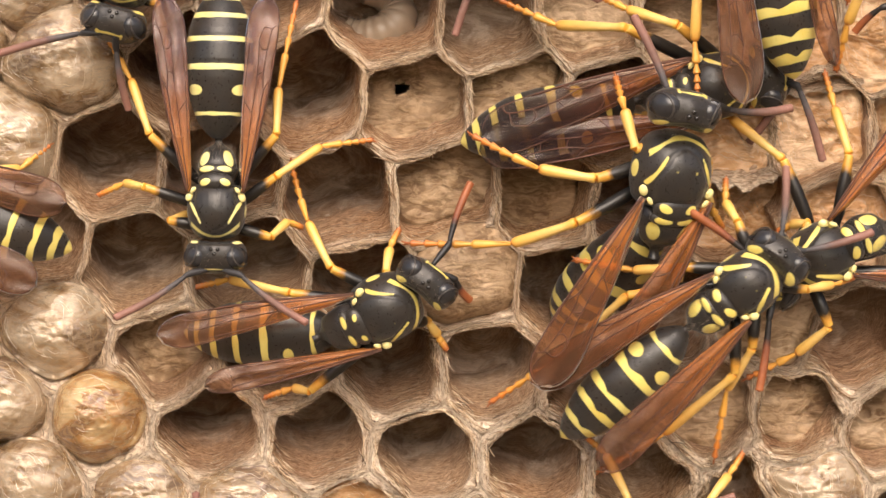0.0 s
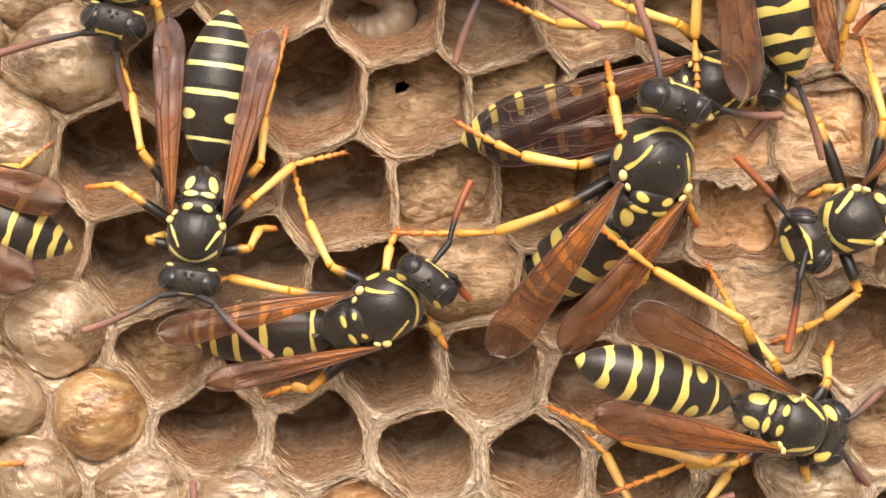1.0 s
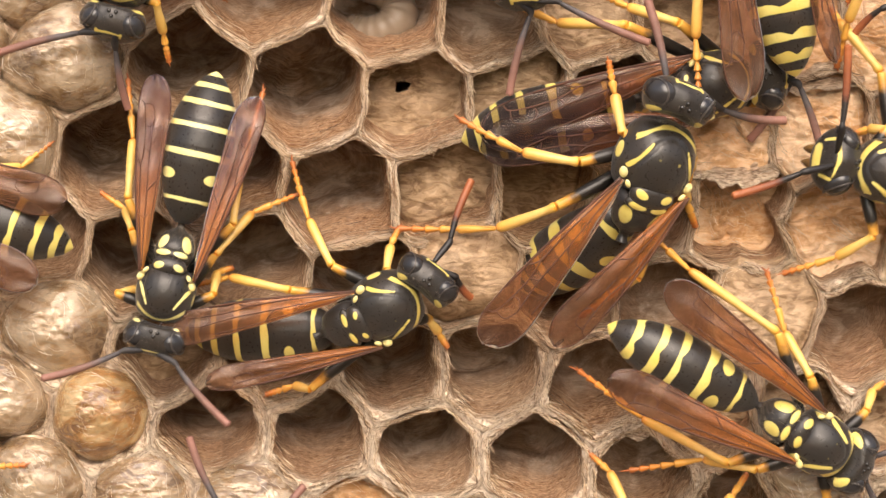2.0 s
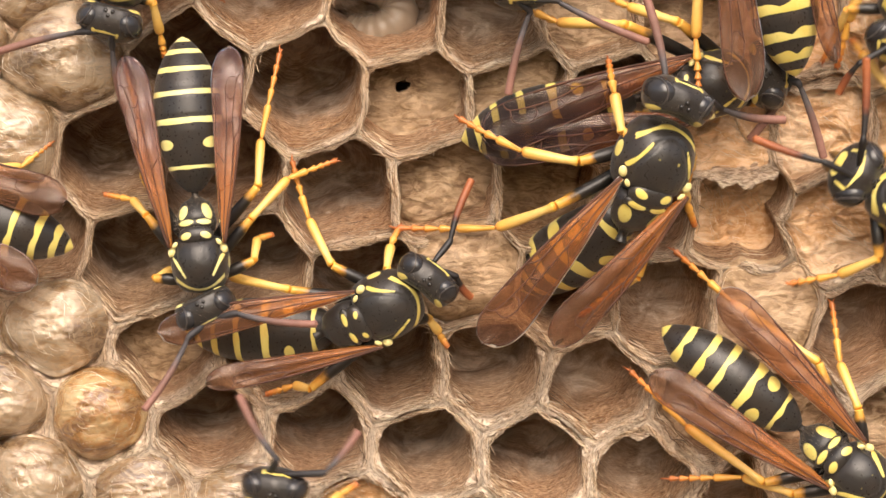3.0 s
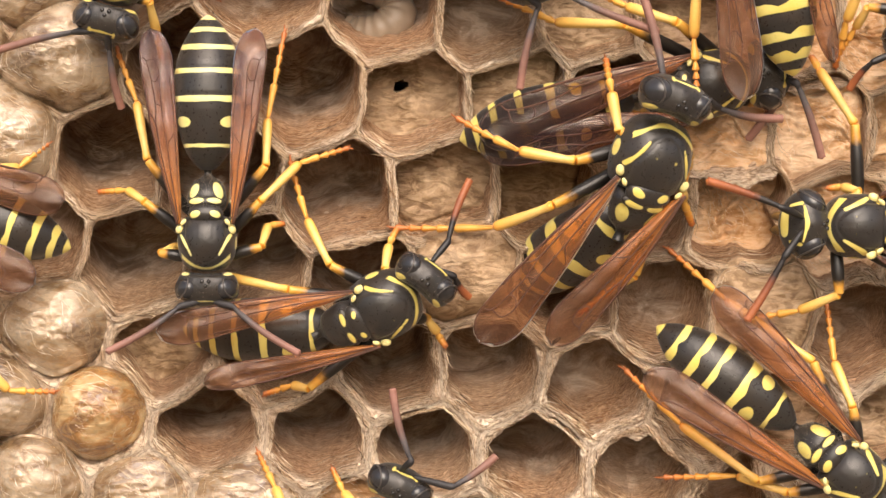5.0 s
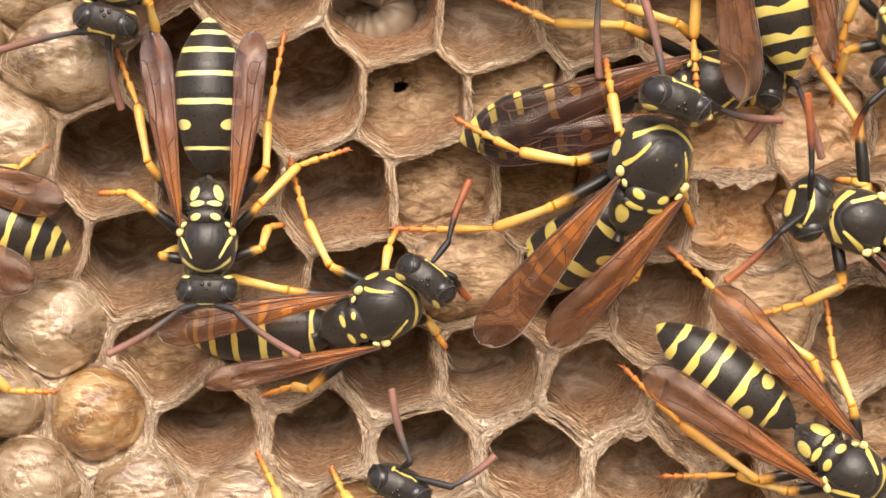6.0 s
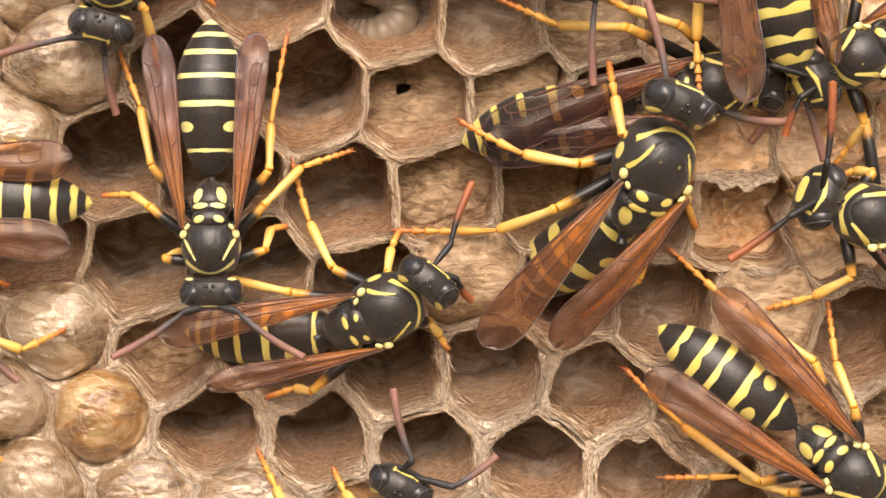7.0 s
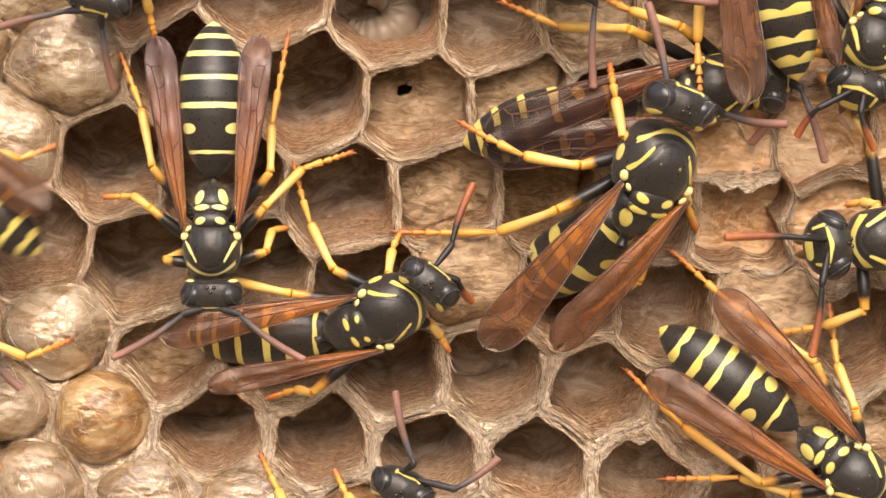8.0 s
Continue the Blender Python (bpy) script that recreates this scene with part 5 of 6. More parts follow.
def motions():
    """Everything that moves, over the eight seconds."""
    walk(a, [
        (0, sit(-11.76, 3, 2.17, -91, 0, 0)),
        (0.5, sit(-12.08, 3, 1.8, -93, 0, 0)),
        (0.8, sit(-12.38, 3, 1.37, -95, 0, 0)),
        (1.0, sit(-12.82, 3, 0.79, -97.5, 0, 0)),
        (1.5, sit(-13.26, 3, -0.02, -99.8, 0, 0)),
        (1.7, sit(-14.9, 3, -2.69, -108, 0, 0)),
        (2.2, sit(-13.94, 3, -1.77, -97, 0, 0)),
        (2.8, sit(-12.86, 3, -0.76, -88, 0, 0)),
        (3.0, sit(-12.66, 3, -0.73, -85, 0, 0)),
        (3.2, sit(-12.12, 3, -0.18, -81, 0, 0)),
        (3.5, sit(-12.43, 3, -0.27, -85, 0, 0)),
        (3.8, sit(-12.38, 3, -0.21, -87, 0, 0)),
        (4.0, sit(-12.16, 3, -0.12, -86, 0, 0)),
        (4.2, sit(-11.4, 3, 0.45, -77, 0, 0)),
        (4.5, sit(-11.96, 3, 0.37, -86, 0, 0)),
        (4.7, sit(-12.19, 3, 0.38, -90, 0, 0)),
        (5.3, sit(-12.21, 3, 0.34, -90, 0, 0)),
        (6, sit(-12.18, 3, 0.27, -90, 0, 0)),
        (6.5, sit(-12.17, 3, 0.26, -90, 0, 0)),
        (7, sit(-12.13, 3, 0.26, -89.5, 0, 0)),
        (8, sit(-12.12, 3, 0.24, -90, 0, 0))])
    walk(a_legs["hind_right"], [
        (0, pose(-0.001274, -0.000833, -0.001078, 0, 0, 9.21)),
        (0.5, pose(-0.001274, -0.000833, -0.001078, 0, 0, 8.43)),
        (0.8, pose(-0.001274, -0.000833, -0.001078, 0, 0, 7.7)),
        (1.0, pose(-0.001274, -0.000833, -0.001078, 0, 0, 6.51)),
        (1.5, pose(-0.001274, -0.000833, -0.001078, 0, 0, 4.87)),
        (1.7, pose(-0.001274, -0.000833, -0.001078, 0, 0, 2.21)),
        (2.2, pose(-0.001274, -0.000833, -0.001078, 0, 0, -4.66)),
        (2.8, pose(-0.001274, -0.000833, -0.001078, 0, 0, -7.98)),
        (3.0, pose(-0.001274, -0.000833, -0.001078, 0, 0, -10.33)),
        (3.2, pose(-0.001274, -0.000833, -0.001078, 0, 0, -11.06)),
        (3.5, pose(-0.001274, -0.000833, -0.001078, 0, 0, -8.27)),
        (3.8, pose(-0.001274, -0.000833, -0.001078, 0, 0, -5.6)),
        (4.0, pose(-0.001274, -0.000833, -0.001078, 0, 0, -5.43)),
        (4.2, pose(-0.001274, -0.000833, -0.001078, 0, 0, -14.63)),
        (4.5, pose(-0.001274, -0.000833, -0.001078, 0, 0, -3.2)),
        (4.7, pose(-0.001274, -0.000833, -0.001078, 0, 0, 0.2)),
        (5.3, pose(-0.001274, -0.000833, -0.001078, 0, 0, -0.02)),
        (6, pose(-0.001274, -0.000833, -0.001078, 0, 0, 0)),
        (6.5, pose(-0.001274, -0.000833, -0.001078, 0, 0, 0)),
        (7, pose(-0.001274, -0.000833, -0.001078, 0, 0, -0.38)),
        (8, pose(-0.001274, -0.000833, -0.001078, 0, 0, 0.22))])
    walk(a_legs["mid_right"], [
        (0, pose(-0.000196, -0.000980, -0.001078, 0, 0, 21.65)),
        (0.5, pose(-0.000196, -0.000980, -0.001078, 0, 0, 19.58)),
        (0.8, pose(-0.000196, -0.000980, -0.001078, 0, 0, 16.39)),
        (1.0, pose(-0.000196, -0.000980, -0.001078, 0, 0, 11.24)),
        (1.5, pose(-0.000196, -0.000980, -0.001078, 0, 0, 2.75)),
        (1.7, pose(-0.000196, -0.000980, -0.001078, 0, 0, -21.06)),
        (2.2, pose(-0.000196, -0.000980, -0.001078, 0, 0, -20.26)),
        (2.8, pose(-0.000196, -0.000980, -0.001078, 0, 0, -15.19)),
        (3.0, pose(-0.000196, -0.000980, -0.001078, 0, 0, -17.14)),
        (3.2, pose(-0.000196, -0.000980, -0.001078, 0, 0, -14.15)),
        (3.5, pose(-0.000196, -0.000980, -0.001078, 0, 0, -11.95)),
        (3.8, pose(-0.000196, -0.000980, -0.001078, 0, 0, -8.86)),
        (4.0, pose(-0.000196, -0.000980, -0.001078, 0, 0, -8.12)),
        (4.2, pose(-0.000196, -0.000980, -0.001078, 0, 0, -13.59)),
        (4.5, pose(-0.000196, -0.000980, -0.001078, 0, 0, -2.78)),
        (4.7, pose(-0.000196, -0.000980, -0.001078, 0, 0, 0.93)),
        (5.3, pose(-0.000196, -0.000980, -0.001078, 0, 0, 0.45)),
        (6, pose(-0.000196, -0.000980, -0.001078, 0, 0, 0)),
        (6.5, pose(-0.000196, -0.000980, -0.001078, 0, 0, -0.12)),
        (7, pose(-0.000196, -0.000980, -0.001078, 0, 0, -0.52)),
        (8, pose(-0.000196, -0.000980, -0.001078, 0, 0, -0.05))])
    walk(a_legs["hind_left"], [
        (0, pose(-0.001274, 0.000833, -0.001078, 0, 0, 0.12)),
        (0.5, pose(-0.001274, 0.000833, -0.001078, 0, 0, 1.18)),
        (0.8, pose(-0.001274, 0.000833, -0.001078, 0, 0, 2.64)),
        (1.0, pose(-0.001274, 0.000833, -0.001078, 0, 0, 4.21)),
        (1.5, pose(-0.001274, 0.000833, -0.001078, 0, 0, 6.11)),
        (1.7, pose(-0.001274, 0.000833, -0.001078, 0, 0, 12.68)),
        (2.2, pose(-0.001274, 0.000833, -0.001078, 0, 0, 2.89)),
        (2.8, pose(-0.001274, 0.000833, -0.001078, 0, 0, -4.05)),
        (3.0, pose(-0.001274, 0.000833, -0.001078, 0, 0, -6.51)),
        (3.2, pose(-0.001274, 0.000833, -0.001078, 0, 0, -9.28)),
        (3.5, pose(-0.001274, 0.000833, -0.001078, 0, 0, -6.16)),
        (3.8, pose(-0.001274, 0.000833, -0.001078, 0, 0, -3.7)),
        (4.0, pose(-0.001274, 0.000833, -0.001078, 0, 0, -3.85)),
        (4.2, pose(-0.001274, 0.000833, -0.001078, 0, 0, -15.64)),
        (4.5, pose(-0.001274, 0.000833, -0.001078, 0, 0, -3.54)),
        (4.7, pose(-0.001274, 0.000833, -0.001078, 0, 0, -0.23)),
        (5.3, pose(-0.001274, 0.000833, -0.001078, 0, 0, -0.3)),
        (6, pose(-0.001274, 0.000833, -0.001078, 0, 0, 0)),
        (6.5, pose(-0.001274, 0.000833, -0.001078, 0, 0, 0.07)),
        (7, pose(-0.001274, 0.000833, -0.001078, 0, 0, -0.31)),
        (8, pose(-0.001274, 0.000833, -0.001078, 0, 0, 0.36))])
    walk(a_legs["mid_left"], [
        (0, pose(-0.000196, 0.000980, -0.001078, 0, 0, -10)),
        (0.5, pose(-0.000196, 0.000980, -0.001078, 0, 0, -6.21)),
        (0.8, pose(-0.000196, 0.000980, -0.001078, 0, 0, -2.06)),
        (1.0, pose(-0.000196, 0.000980, -0.001078, 0, 0, 2.63)),
        (1.5, pose(-0.000196, 0.000980, -0.001078, 0, 0, 8)),
        (1.7, pose(-0.000196, 0.000980, -0.001078, 0, 0, 22.47)),
        (2.2, pose(-0.000196, 0.000980, -0.001078, 0, 0, 10.5)),
        (2.8, pose(-0.000196, 0.000980, -0.001078, 0, 0, 0.33)),
        (3.0, pose(-0.000196, 0.000980, -0.001078, 0, 0, -2.25)),
        (3.2, pose(-0.000196, 0.000980, -0.001078, 0, 0, -7.26)),
        (3.5, pose(-0.000196, 0.000980, -0.001078, 0, 0, -3.7)),
        (3.8, pose(-0.000196, 0.000980, -0.001078, 0, 0, -1.55)),
        (4.0, pose(-0.000196, 0.000980, -0.001078, 0, 0, -2.14)),
        (4.2, pose(-0.000196, 0.000980, -0.001078, 0, 0, -17)),
        (4.5, pose(-0.000196, 0.000980, -0.001078, 0, 0, -4.04)),
        (4.7, pose(-0.000196, 0.000980, -0.001078, 0, 0, -0.66)),
        (5.3, pose(-0.000196, 0.000980, -0.001078, 0, 0, -0.54)),
        (6, pose(-0.000196, 0.000980, -0.001078, 0, 0, 0)),
        (6.5, pose(-0.000196, 0.000980, -0.001078, 0, 0, 0.13)),
        (7, pose(-0.000196, 0.000980, -0.001078, 0, 0, -0.27)),
        (8, pose(-0.000196, 0.000980, -0.001078, 0, 0, 0.46))])
    walk(a_legs["front_left"], [
        (0, pose(0.000882, 0.000735, -0.000882, 0, 0, -31.38)),
        (0.5, pose(0.000882, 0.000735, -0.000882, 0, 0, -21.74)),
        (0.8, pose(0.000882, 0.000735, -0.000882, 0, 0, -12.67)),
        (1.0, pose(0.000882, 0.000735, -0.000882, 0, 0, -3.54)),
        (1.5, pose(0.000882, 0.000735, -0.000882, 0, 0, 6.03)),
        (1.7, pose(0.000882, 0.000735, -0.000882, 0, 0, 25.73)),
        (2.2, pose(0.000882, 0.000735, -0.000882, 0, 0, 14.31)),
        (2.8, pose(0.000882, 0.000735, -0.000882, 0, 0, 4.2)),
        (3.0, pose(0.000882, 0.000735, -0.000882, 0, 0, 2.52)),
        (3.2, pose(0.000882, 0.000735, -0.000882, 0, 0, -3.03)),
        (3.5, pose(0.000882, 0.000735, -0.000882, 0, 0, -0.63)),
        (3.8, pose(0.000882, 0.000735, -0.000882, 0, 0, 1.26)),
        (4.0, pose(0.000882, 0.000735, -0.000882, 0, 0, 1.2)),
        (4.2, pose(0.000882, 0.000735, -0.000882, 0, 0, -16.19)),
        (4.5, pose(0.000882, 0.000735, -0.000882, 0, 0, -3.62)),
        (4.7, pose(0.000882, 0.000735, -0.000882, 0, 0, -1.55)),
        (5.3, pose(0.000882, 0.000735, -0.000882, 0, 0, -1.21)),
        (6, pose(0.000882, 0.000735, -0.000882, 0, 0, 0)),
        (6.5, pose(0.000882, 0.000735, -0.000882, 0, 0, 0.29)),
        (7, pose(0.000882, 0.000735, -0.000882, 0, 0, 0.07)),
        (8, pose(0.000882, 0.000735, -0.000882, 0, 0, 0.98))])
    walk(a_head, [
        (0, pose(0.002352, 0.000000, -0.000147, 0, 0, 0) @ pose(0, 0, 0, 0, -8, 0) @ pose(0, 0, 0, 0, 0, 0)),
        (1.5, pose(0.002352, 0.000000, -0.000147, 0, 0, 0) @ pose(0, 0, 0, 0, -8, 0) @ pose(0, 0, 0, 0, 0, 0)),
        (1.7, pose(0.002352, 0.000000, -0.000147, 0, 0, -4) @ pose(0, 0, 0, 0, -8, 0) @ pose(0, 0, 0, 0, 0, 0)),
        (2.8, pose(0.002352, 0.000000, -0.000147, 0, 0, 20) @ pose(0, 0, 0, 0, -8, 0) @ pose(0, 0, 0, 0, 0, 0)),
        (3.0, pose(0.002352, 0.000000, -0.000147, 0, 0, 22) @ pose(0, 0, 0, 0, -8, 0) @ pose(0, 0, 0, 0, 0, 0)),
        (3.2, pose(0.002352, 0.000000, -0.000147, 0, 0, 12) @ pose(0, 0, 0, 0, -8, 0) @ pose(0, 0, 0, 0, 0, 0)),
        (3.5, pose(0.002352, 0.000000, -0.000147, 0, 0, 0) @ pose(0, 0, 0, 0, -8, 0) @ pose(0, 0, 0, 0, 0, 0)),
        (4.0, pose(0.002352, 0.000000, -0.000147, 0, 0, 12) @ pose(0, 0, 0, 0, -8, 0) @ pose(0, 0, 0, 0, 0, 0)),
        (4.2, pose(0.002352, 0.000000, -0.000147, 0, 0, 36) @ pose(0, 0, 0, 0, -8, 0) @ pose(0, 0, 0, 0, 0, 0)),
        (4.4, pose(0.002352, 0.000000, -0.000147, 0, 0, 12) @ pose(0, 0, 0, 0, -8, 0) @ pose(0, 0, 0, 0, 0, 0)),
        (4.7, pose(0.002352, 0.000000, -0.000147, 0, 0, 0) @ pose(0, 0, 0, 0, -8, 0) @ pose(0, 0, 0, 0, 0, 0)),
        (8, pose(0.002352, 0.000000, -0.000147, 0, 0, 0) @ pose(0, 0, 0, 0, -8, 0) @ pose(0, 0, 0, 0, 0, 0))])
    walk(c, [
        (0, sit(11.93, 5, 3.93, 74, 32, 7)),
        (0.1, sit(11.81, 5, 3.92, 73, 32, 7)),
        (0.3, sit(11.55, 5, 3.93, 70, 32, 7)),
        (0.5, sit(11.26, 5, 3.94, 68, 32, 7)),
        (0.7, sit(11.15, 5, 4.13, 67, 32, 7)),
        (1.0, sit(11, 5, 4.33, 66, 32, 7)),
        (1.5, sit(11.03, 5, 4.37, 63, 32, 7)),
        (3, sit(10.98, 5, 4.39, 63, 32, 7)),
        (4, sit(10.98, 5, 4.38, 63, 32, 7)),
        (4.5, sit(10.93, 5, 4.44, 63, 32, 7)),
        (6, sit(10.94, 5, 4.43, 63, 32, 7)),
        (6.5, sit(10.97, 5, 4.44, 63, 32, 7)),
        (7, sit(10.98, 5, 4.41, 63, 32, 7)),
        (8, sit(10.96, 5, 4.39, 63, 32, 7))])
    walk(c_legs["mid_left"], [
        (0, pose(-0.000230, 0.001150, -0.001265, 0, 0, -12.01)),
        (0.1, pose(-0.000230, 0.001150, -0.001265, 0, 0, -11.18)),
        (0.3, pose(-0.000230, 0.001150, -0.001265, 0, 0, -8.47)),
        (0.5, pose(-0.000230, 0.001150, -0.001265, 0, 0, -6.72)),
        (0.7, pose(-0.000230, 0.001150, -0.001265, 0, 0, -4.93)),
        (1.0, pose(-0.000230, 0.001150, -0.001265, 0, 0, -3.01)),
        (1.5, pose(-0.000230, 0.001150, -0.001265, 0, 0, 0)),
        (3, pose(-0.000230, 0.001150, -0.001265, 0, 0, 0.08)),
        (4, pose(-0.000230, 0.001150, -0.001265, 0, 0, 0.04)),
        (4.5, pose(-0.000230, 0.001150, -0.001265, 0, 0, 0.31)),
        (6, pose(-0.000230, 0.001150, -0.001265, 0, 0, 0.26)),
        (6.5, pose(-0.000230, 0.001150, -0.001265, 0, 0, 0.34)),
        (7, pose(-0.000230, 0.001150, -0.001265, 0, 0, 0.21)),
        (8, pose(-0.000230, 0.001150, -0.001265, 0, 0, 0.11))])
    walk(c_legs["hind_left"], [
        (0, pose(-0.001495, 0.000977, -0.001265, 0, 0, -12.93)),
        (0.1, pose(-0.001495, 0.000977, -0.001265, 0, 0, -11.91)),
        (0.3, pose(-0.001495, 0.000977, -0.001265, 0, 0, -8.8)),
        (0.5, pose(-0.001495, 0.000977, -0.001265, 0, 0, -6.55)),
        (0.7, pose(-0.001495, 0.000977, -0.001265, 0, 0, -4.8)),
        (1.0, pose(-0.001495, 0.000977, -0.001265, 0, 0, -2.92)),
        (1.5, pose(-0.001495, 0.000977, -0.001265, 0, 0, 0)),
        (3, pose(-0.001495, 0.000977, -0.001265, 0, 0, 0.14)),
        (4, pose(-0.001495, 0.000977, -0.001265, 0, 0, 0.12)),
        (4.5, pose(-0.001495, 0.000977, -0.001265, 0, 0, 0.4)),
        (6, pose(-0.001495, 0.000977, -0.001265, 0, 0, 0.35)),
        (6.5, pose(-0.001495, 0.000977, -0.001265, 0, 0, 0.34)),
        (7, pose(-0.001495, 0.000977, -0.001265, 0, 0, 0.24)),
        (8, pose(-0.001495, 0.000977, -0.001265, 0, 0, 0.2))])
    walk(c_legs["front_left"], [
        (0, pose(0.001035, 0.000862, -0.001035, 0, 0, -8.88)),
        (0.1, pose(0.001035, 0.000862, -0.001035, 0, 0, -8.69)),
        (0.3, pose(0.001035, 0.000862, -0.001035, 0, 0, -7.09)),
        (0.5, pose(0.001035, 0.000862, -0.001035, 0, 0, -7.28)),
        (0.7, pose(0.001035, 0.000862, -0.001035, 0, 0, -5.9)),
        (1.0, pose(0.001035, 0.000862, -0.001035, 0, 0, -4.68)),
        (1.5, pose(0.001035, 0.000862, -0.001035, 0, 0, 0)),
        (3, pose(0.001035, 0.000862, -0.001035, 0, 0, -0.41)),
        (4, pose(0.001035, 0.000862, -0.001035, 0, 0, -0.43)),
        (4.5, pose(0.001035, 0.000862, -0.001035, 0, 0, -0.66)),
        (6, pose(0.001035, 0.000862, -0.001035, 0, 0, -0.6)),
        (6.5, pose(0.001035, 0.000862, -0.001035, 0, 0, -0.09)),
        (7, pose(0.001035, 0.000862, -0.001035, 0, 0, -0.23)),
        (8, pose(0.001035, 0.000862, -0.001035, 0, 0, -0.55))])
    walk(f, [
        (0, sit(15.45, 5.5, -1.72, 38, 8, 0)),
        (0.1, sit(15.85, 5.5, -2.19, 36, 6, 0)),
        (0.2, sit(15.22, 5.2, -5.32, 4, -16, 0)),
        (0.3, sit(14.96, 5, -6.26, -10, -25, 0)),
        (0.4, sit(14.86, 4.6, -7.51, -34, -28, 0)),
        (0.5, sit(15.29, 4.4, -8.86, -45, -30, 0)),
        (0.6, sit(16.71, 4.2, -9.58, -43, -30, 0)),
        (0.7, sit(17.29, 4, -9.34, -38, -30, 0)),
        (0.8, sit(17.46, 3.8, -9.19, -27, -30, 0)),
        (0.9, sit(17.76, 3.5, -9.08, -22, -28, 0)),
        (1.0, sit(18.28, 3.1, -9.11, -20, -24, 0)),
        (1.2, sit(18.16, 3.1, -9.15, -20, -26, 0)),
        (1.5, sit(17.87, 3.1, -9.19, -24, -27, 0)),
        (1.7, sit(18.36, 3.2, -9.48, -28, -20, 0)),
        (2.2, sit(20.22, 3.2, -10.64, -34, -7, 0)),
        (2.8, sit(21.5, 3.2, -11.83, -40, 0, 0)),
        (3.5, sit(21.37, 3.2, -11.74, -40, 0, 0)),
        (4, sit(21.33, 3.2, -11.72, -40, 0, 0)),
        (4.5, sit(21.3, 3.2, -11.78, -40, 0, 0)),
        (6, sit(21.28, 3.2, -11.65, -40, 0, 0)),
        (7, sit(21.24, 3.2, -11.63, -40, 0, 0)),
        (8, sit(21.25, 3.2, -11.62, -40, 0, 0))])
    walk(f_legs["hind_left"], [
        (0, pose(-0.001365, 0.000892, -0.001155, 0, 0, 0)),
        (0.7, pose(-0.001365, 0.000892, -0.001155, 0, 0, 0)),
        (0.9, pose(-0.001365, 0.000892, -0.001155, 0, 0, -13)),
        (1.5, pose(-0.001365, 0.000892, -0.001155, 0, 0, -16)),
        (1.8, pose(-0.001365, 0.000892, -0.001155, 0, 0, -12)),
        (2.3, pose(-0.001365, 0.000892, -0.001155, 0, 0, -3)),
        (2.8, pose(-0.001365, 0.000892, -0.001155, 0, 0, 0)),
        (8, pose(-0.001365, 0.000892, -0.001155, 0, 0, 0))])
    walk(g, [
        (0, sit(19.62, 3.4, -0.23, 205, 0, 0)),
        (0.2, sit(20.64, 3.4, 0.1, 207, 0, 0)),
        (0.3, sit(22.19, 3.4, 0.85, 215, 0, 0)),
        (0.4, sit(20.23, 3.4, 1.43, 190, 0, 0)),
        (0.5, sit(20.82, 3.4, 1.83, 180, 0, 0)),
        (0.6, sit(20.82, 3.4, 2.11, 180, 0, 0)),
        (0.7, sit(21.4, 3.4, 2.1, 182, 0, 0)),
        (0.8, sit(21.22, 3.4, 1.8, 190, 0, 0)),
        (1.0, sit(21.28, 3.4, 1.49, 203, 0, 0)),
        (1.2, sit(20.72, 3.4, 1.54, 196, 0, 0)),
        (1.5, sit(22.6, 3.4, 1.76, 192, 0, 0)),
        (1.7, sit(21.92, 3.4, 2.69, 170, 0, 0)),
        (2.2, sit(24.2, 3.4, 4.6, 168, 0, 0)),
        (2.8, sit(25.9, 3.4, 5.7, 165, 0, 0)),
        (3.0, sit(23.69, 3.4, 2.48, 150, 0, 0)),
        (3.1, sit(23.46, 3.4, 2.19, 160, 0, 0)),
        (3.5, sit(22.83, 3.4, 0.52, 178, 0, 0)),
        (4.0, sit(21.94, 3.4, 0.4, 182, 0, 0)),
        (4.2, sit(22.06, 3.4, 1.22, 180, 0, 0)),
        (4.5, sit(21.79, 3.4, 1.07, 180, 0, 0)),
        (4.7, sit(21.38, 3.4, 1.08, 178, 0, 0)),
        (5.3, sit(21.71, 3.4, 1.18, 178, 0, 0)),
        (5.8, sit(21.92, 3.4, 1.2, 178, 0, 0)),
        (6.0, sit(21.63, 3.4, 1.41, 165, 0, 0)),
        (6.2, sit(21.96, 3.4, 1.78, 160, 0, 0)),
        (7, sit(21.99, 3.4, 1.78, 158, 0, 0)),
        (7.5, sit(22.04, 3.4, 1.74, 158, 0, 0)),
        (7.7, sit(22.15, 3.4, 1.55, 164, 0, 0)),
        (7.8, sit(22.4, 3.4, 0.9, 180, 0, 0)),
        (8, sit(22.56, 3.4, 0.65, 186, 0, 0))])
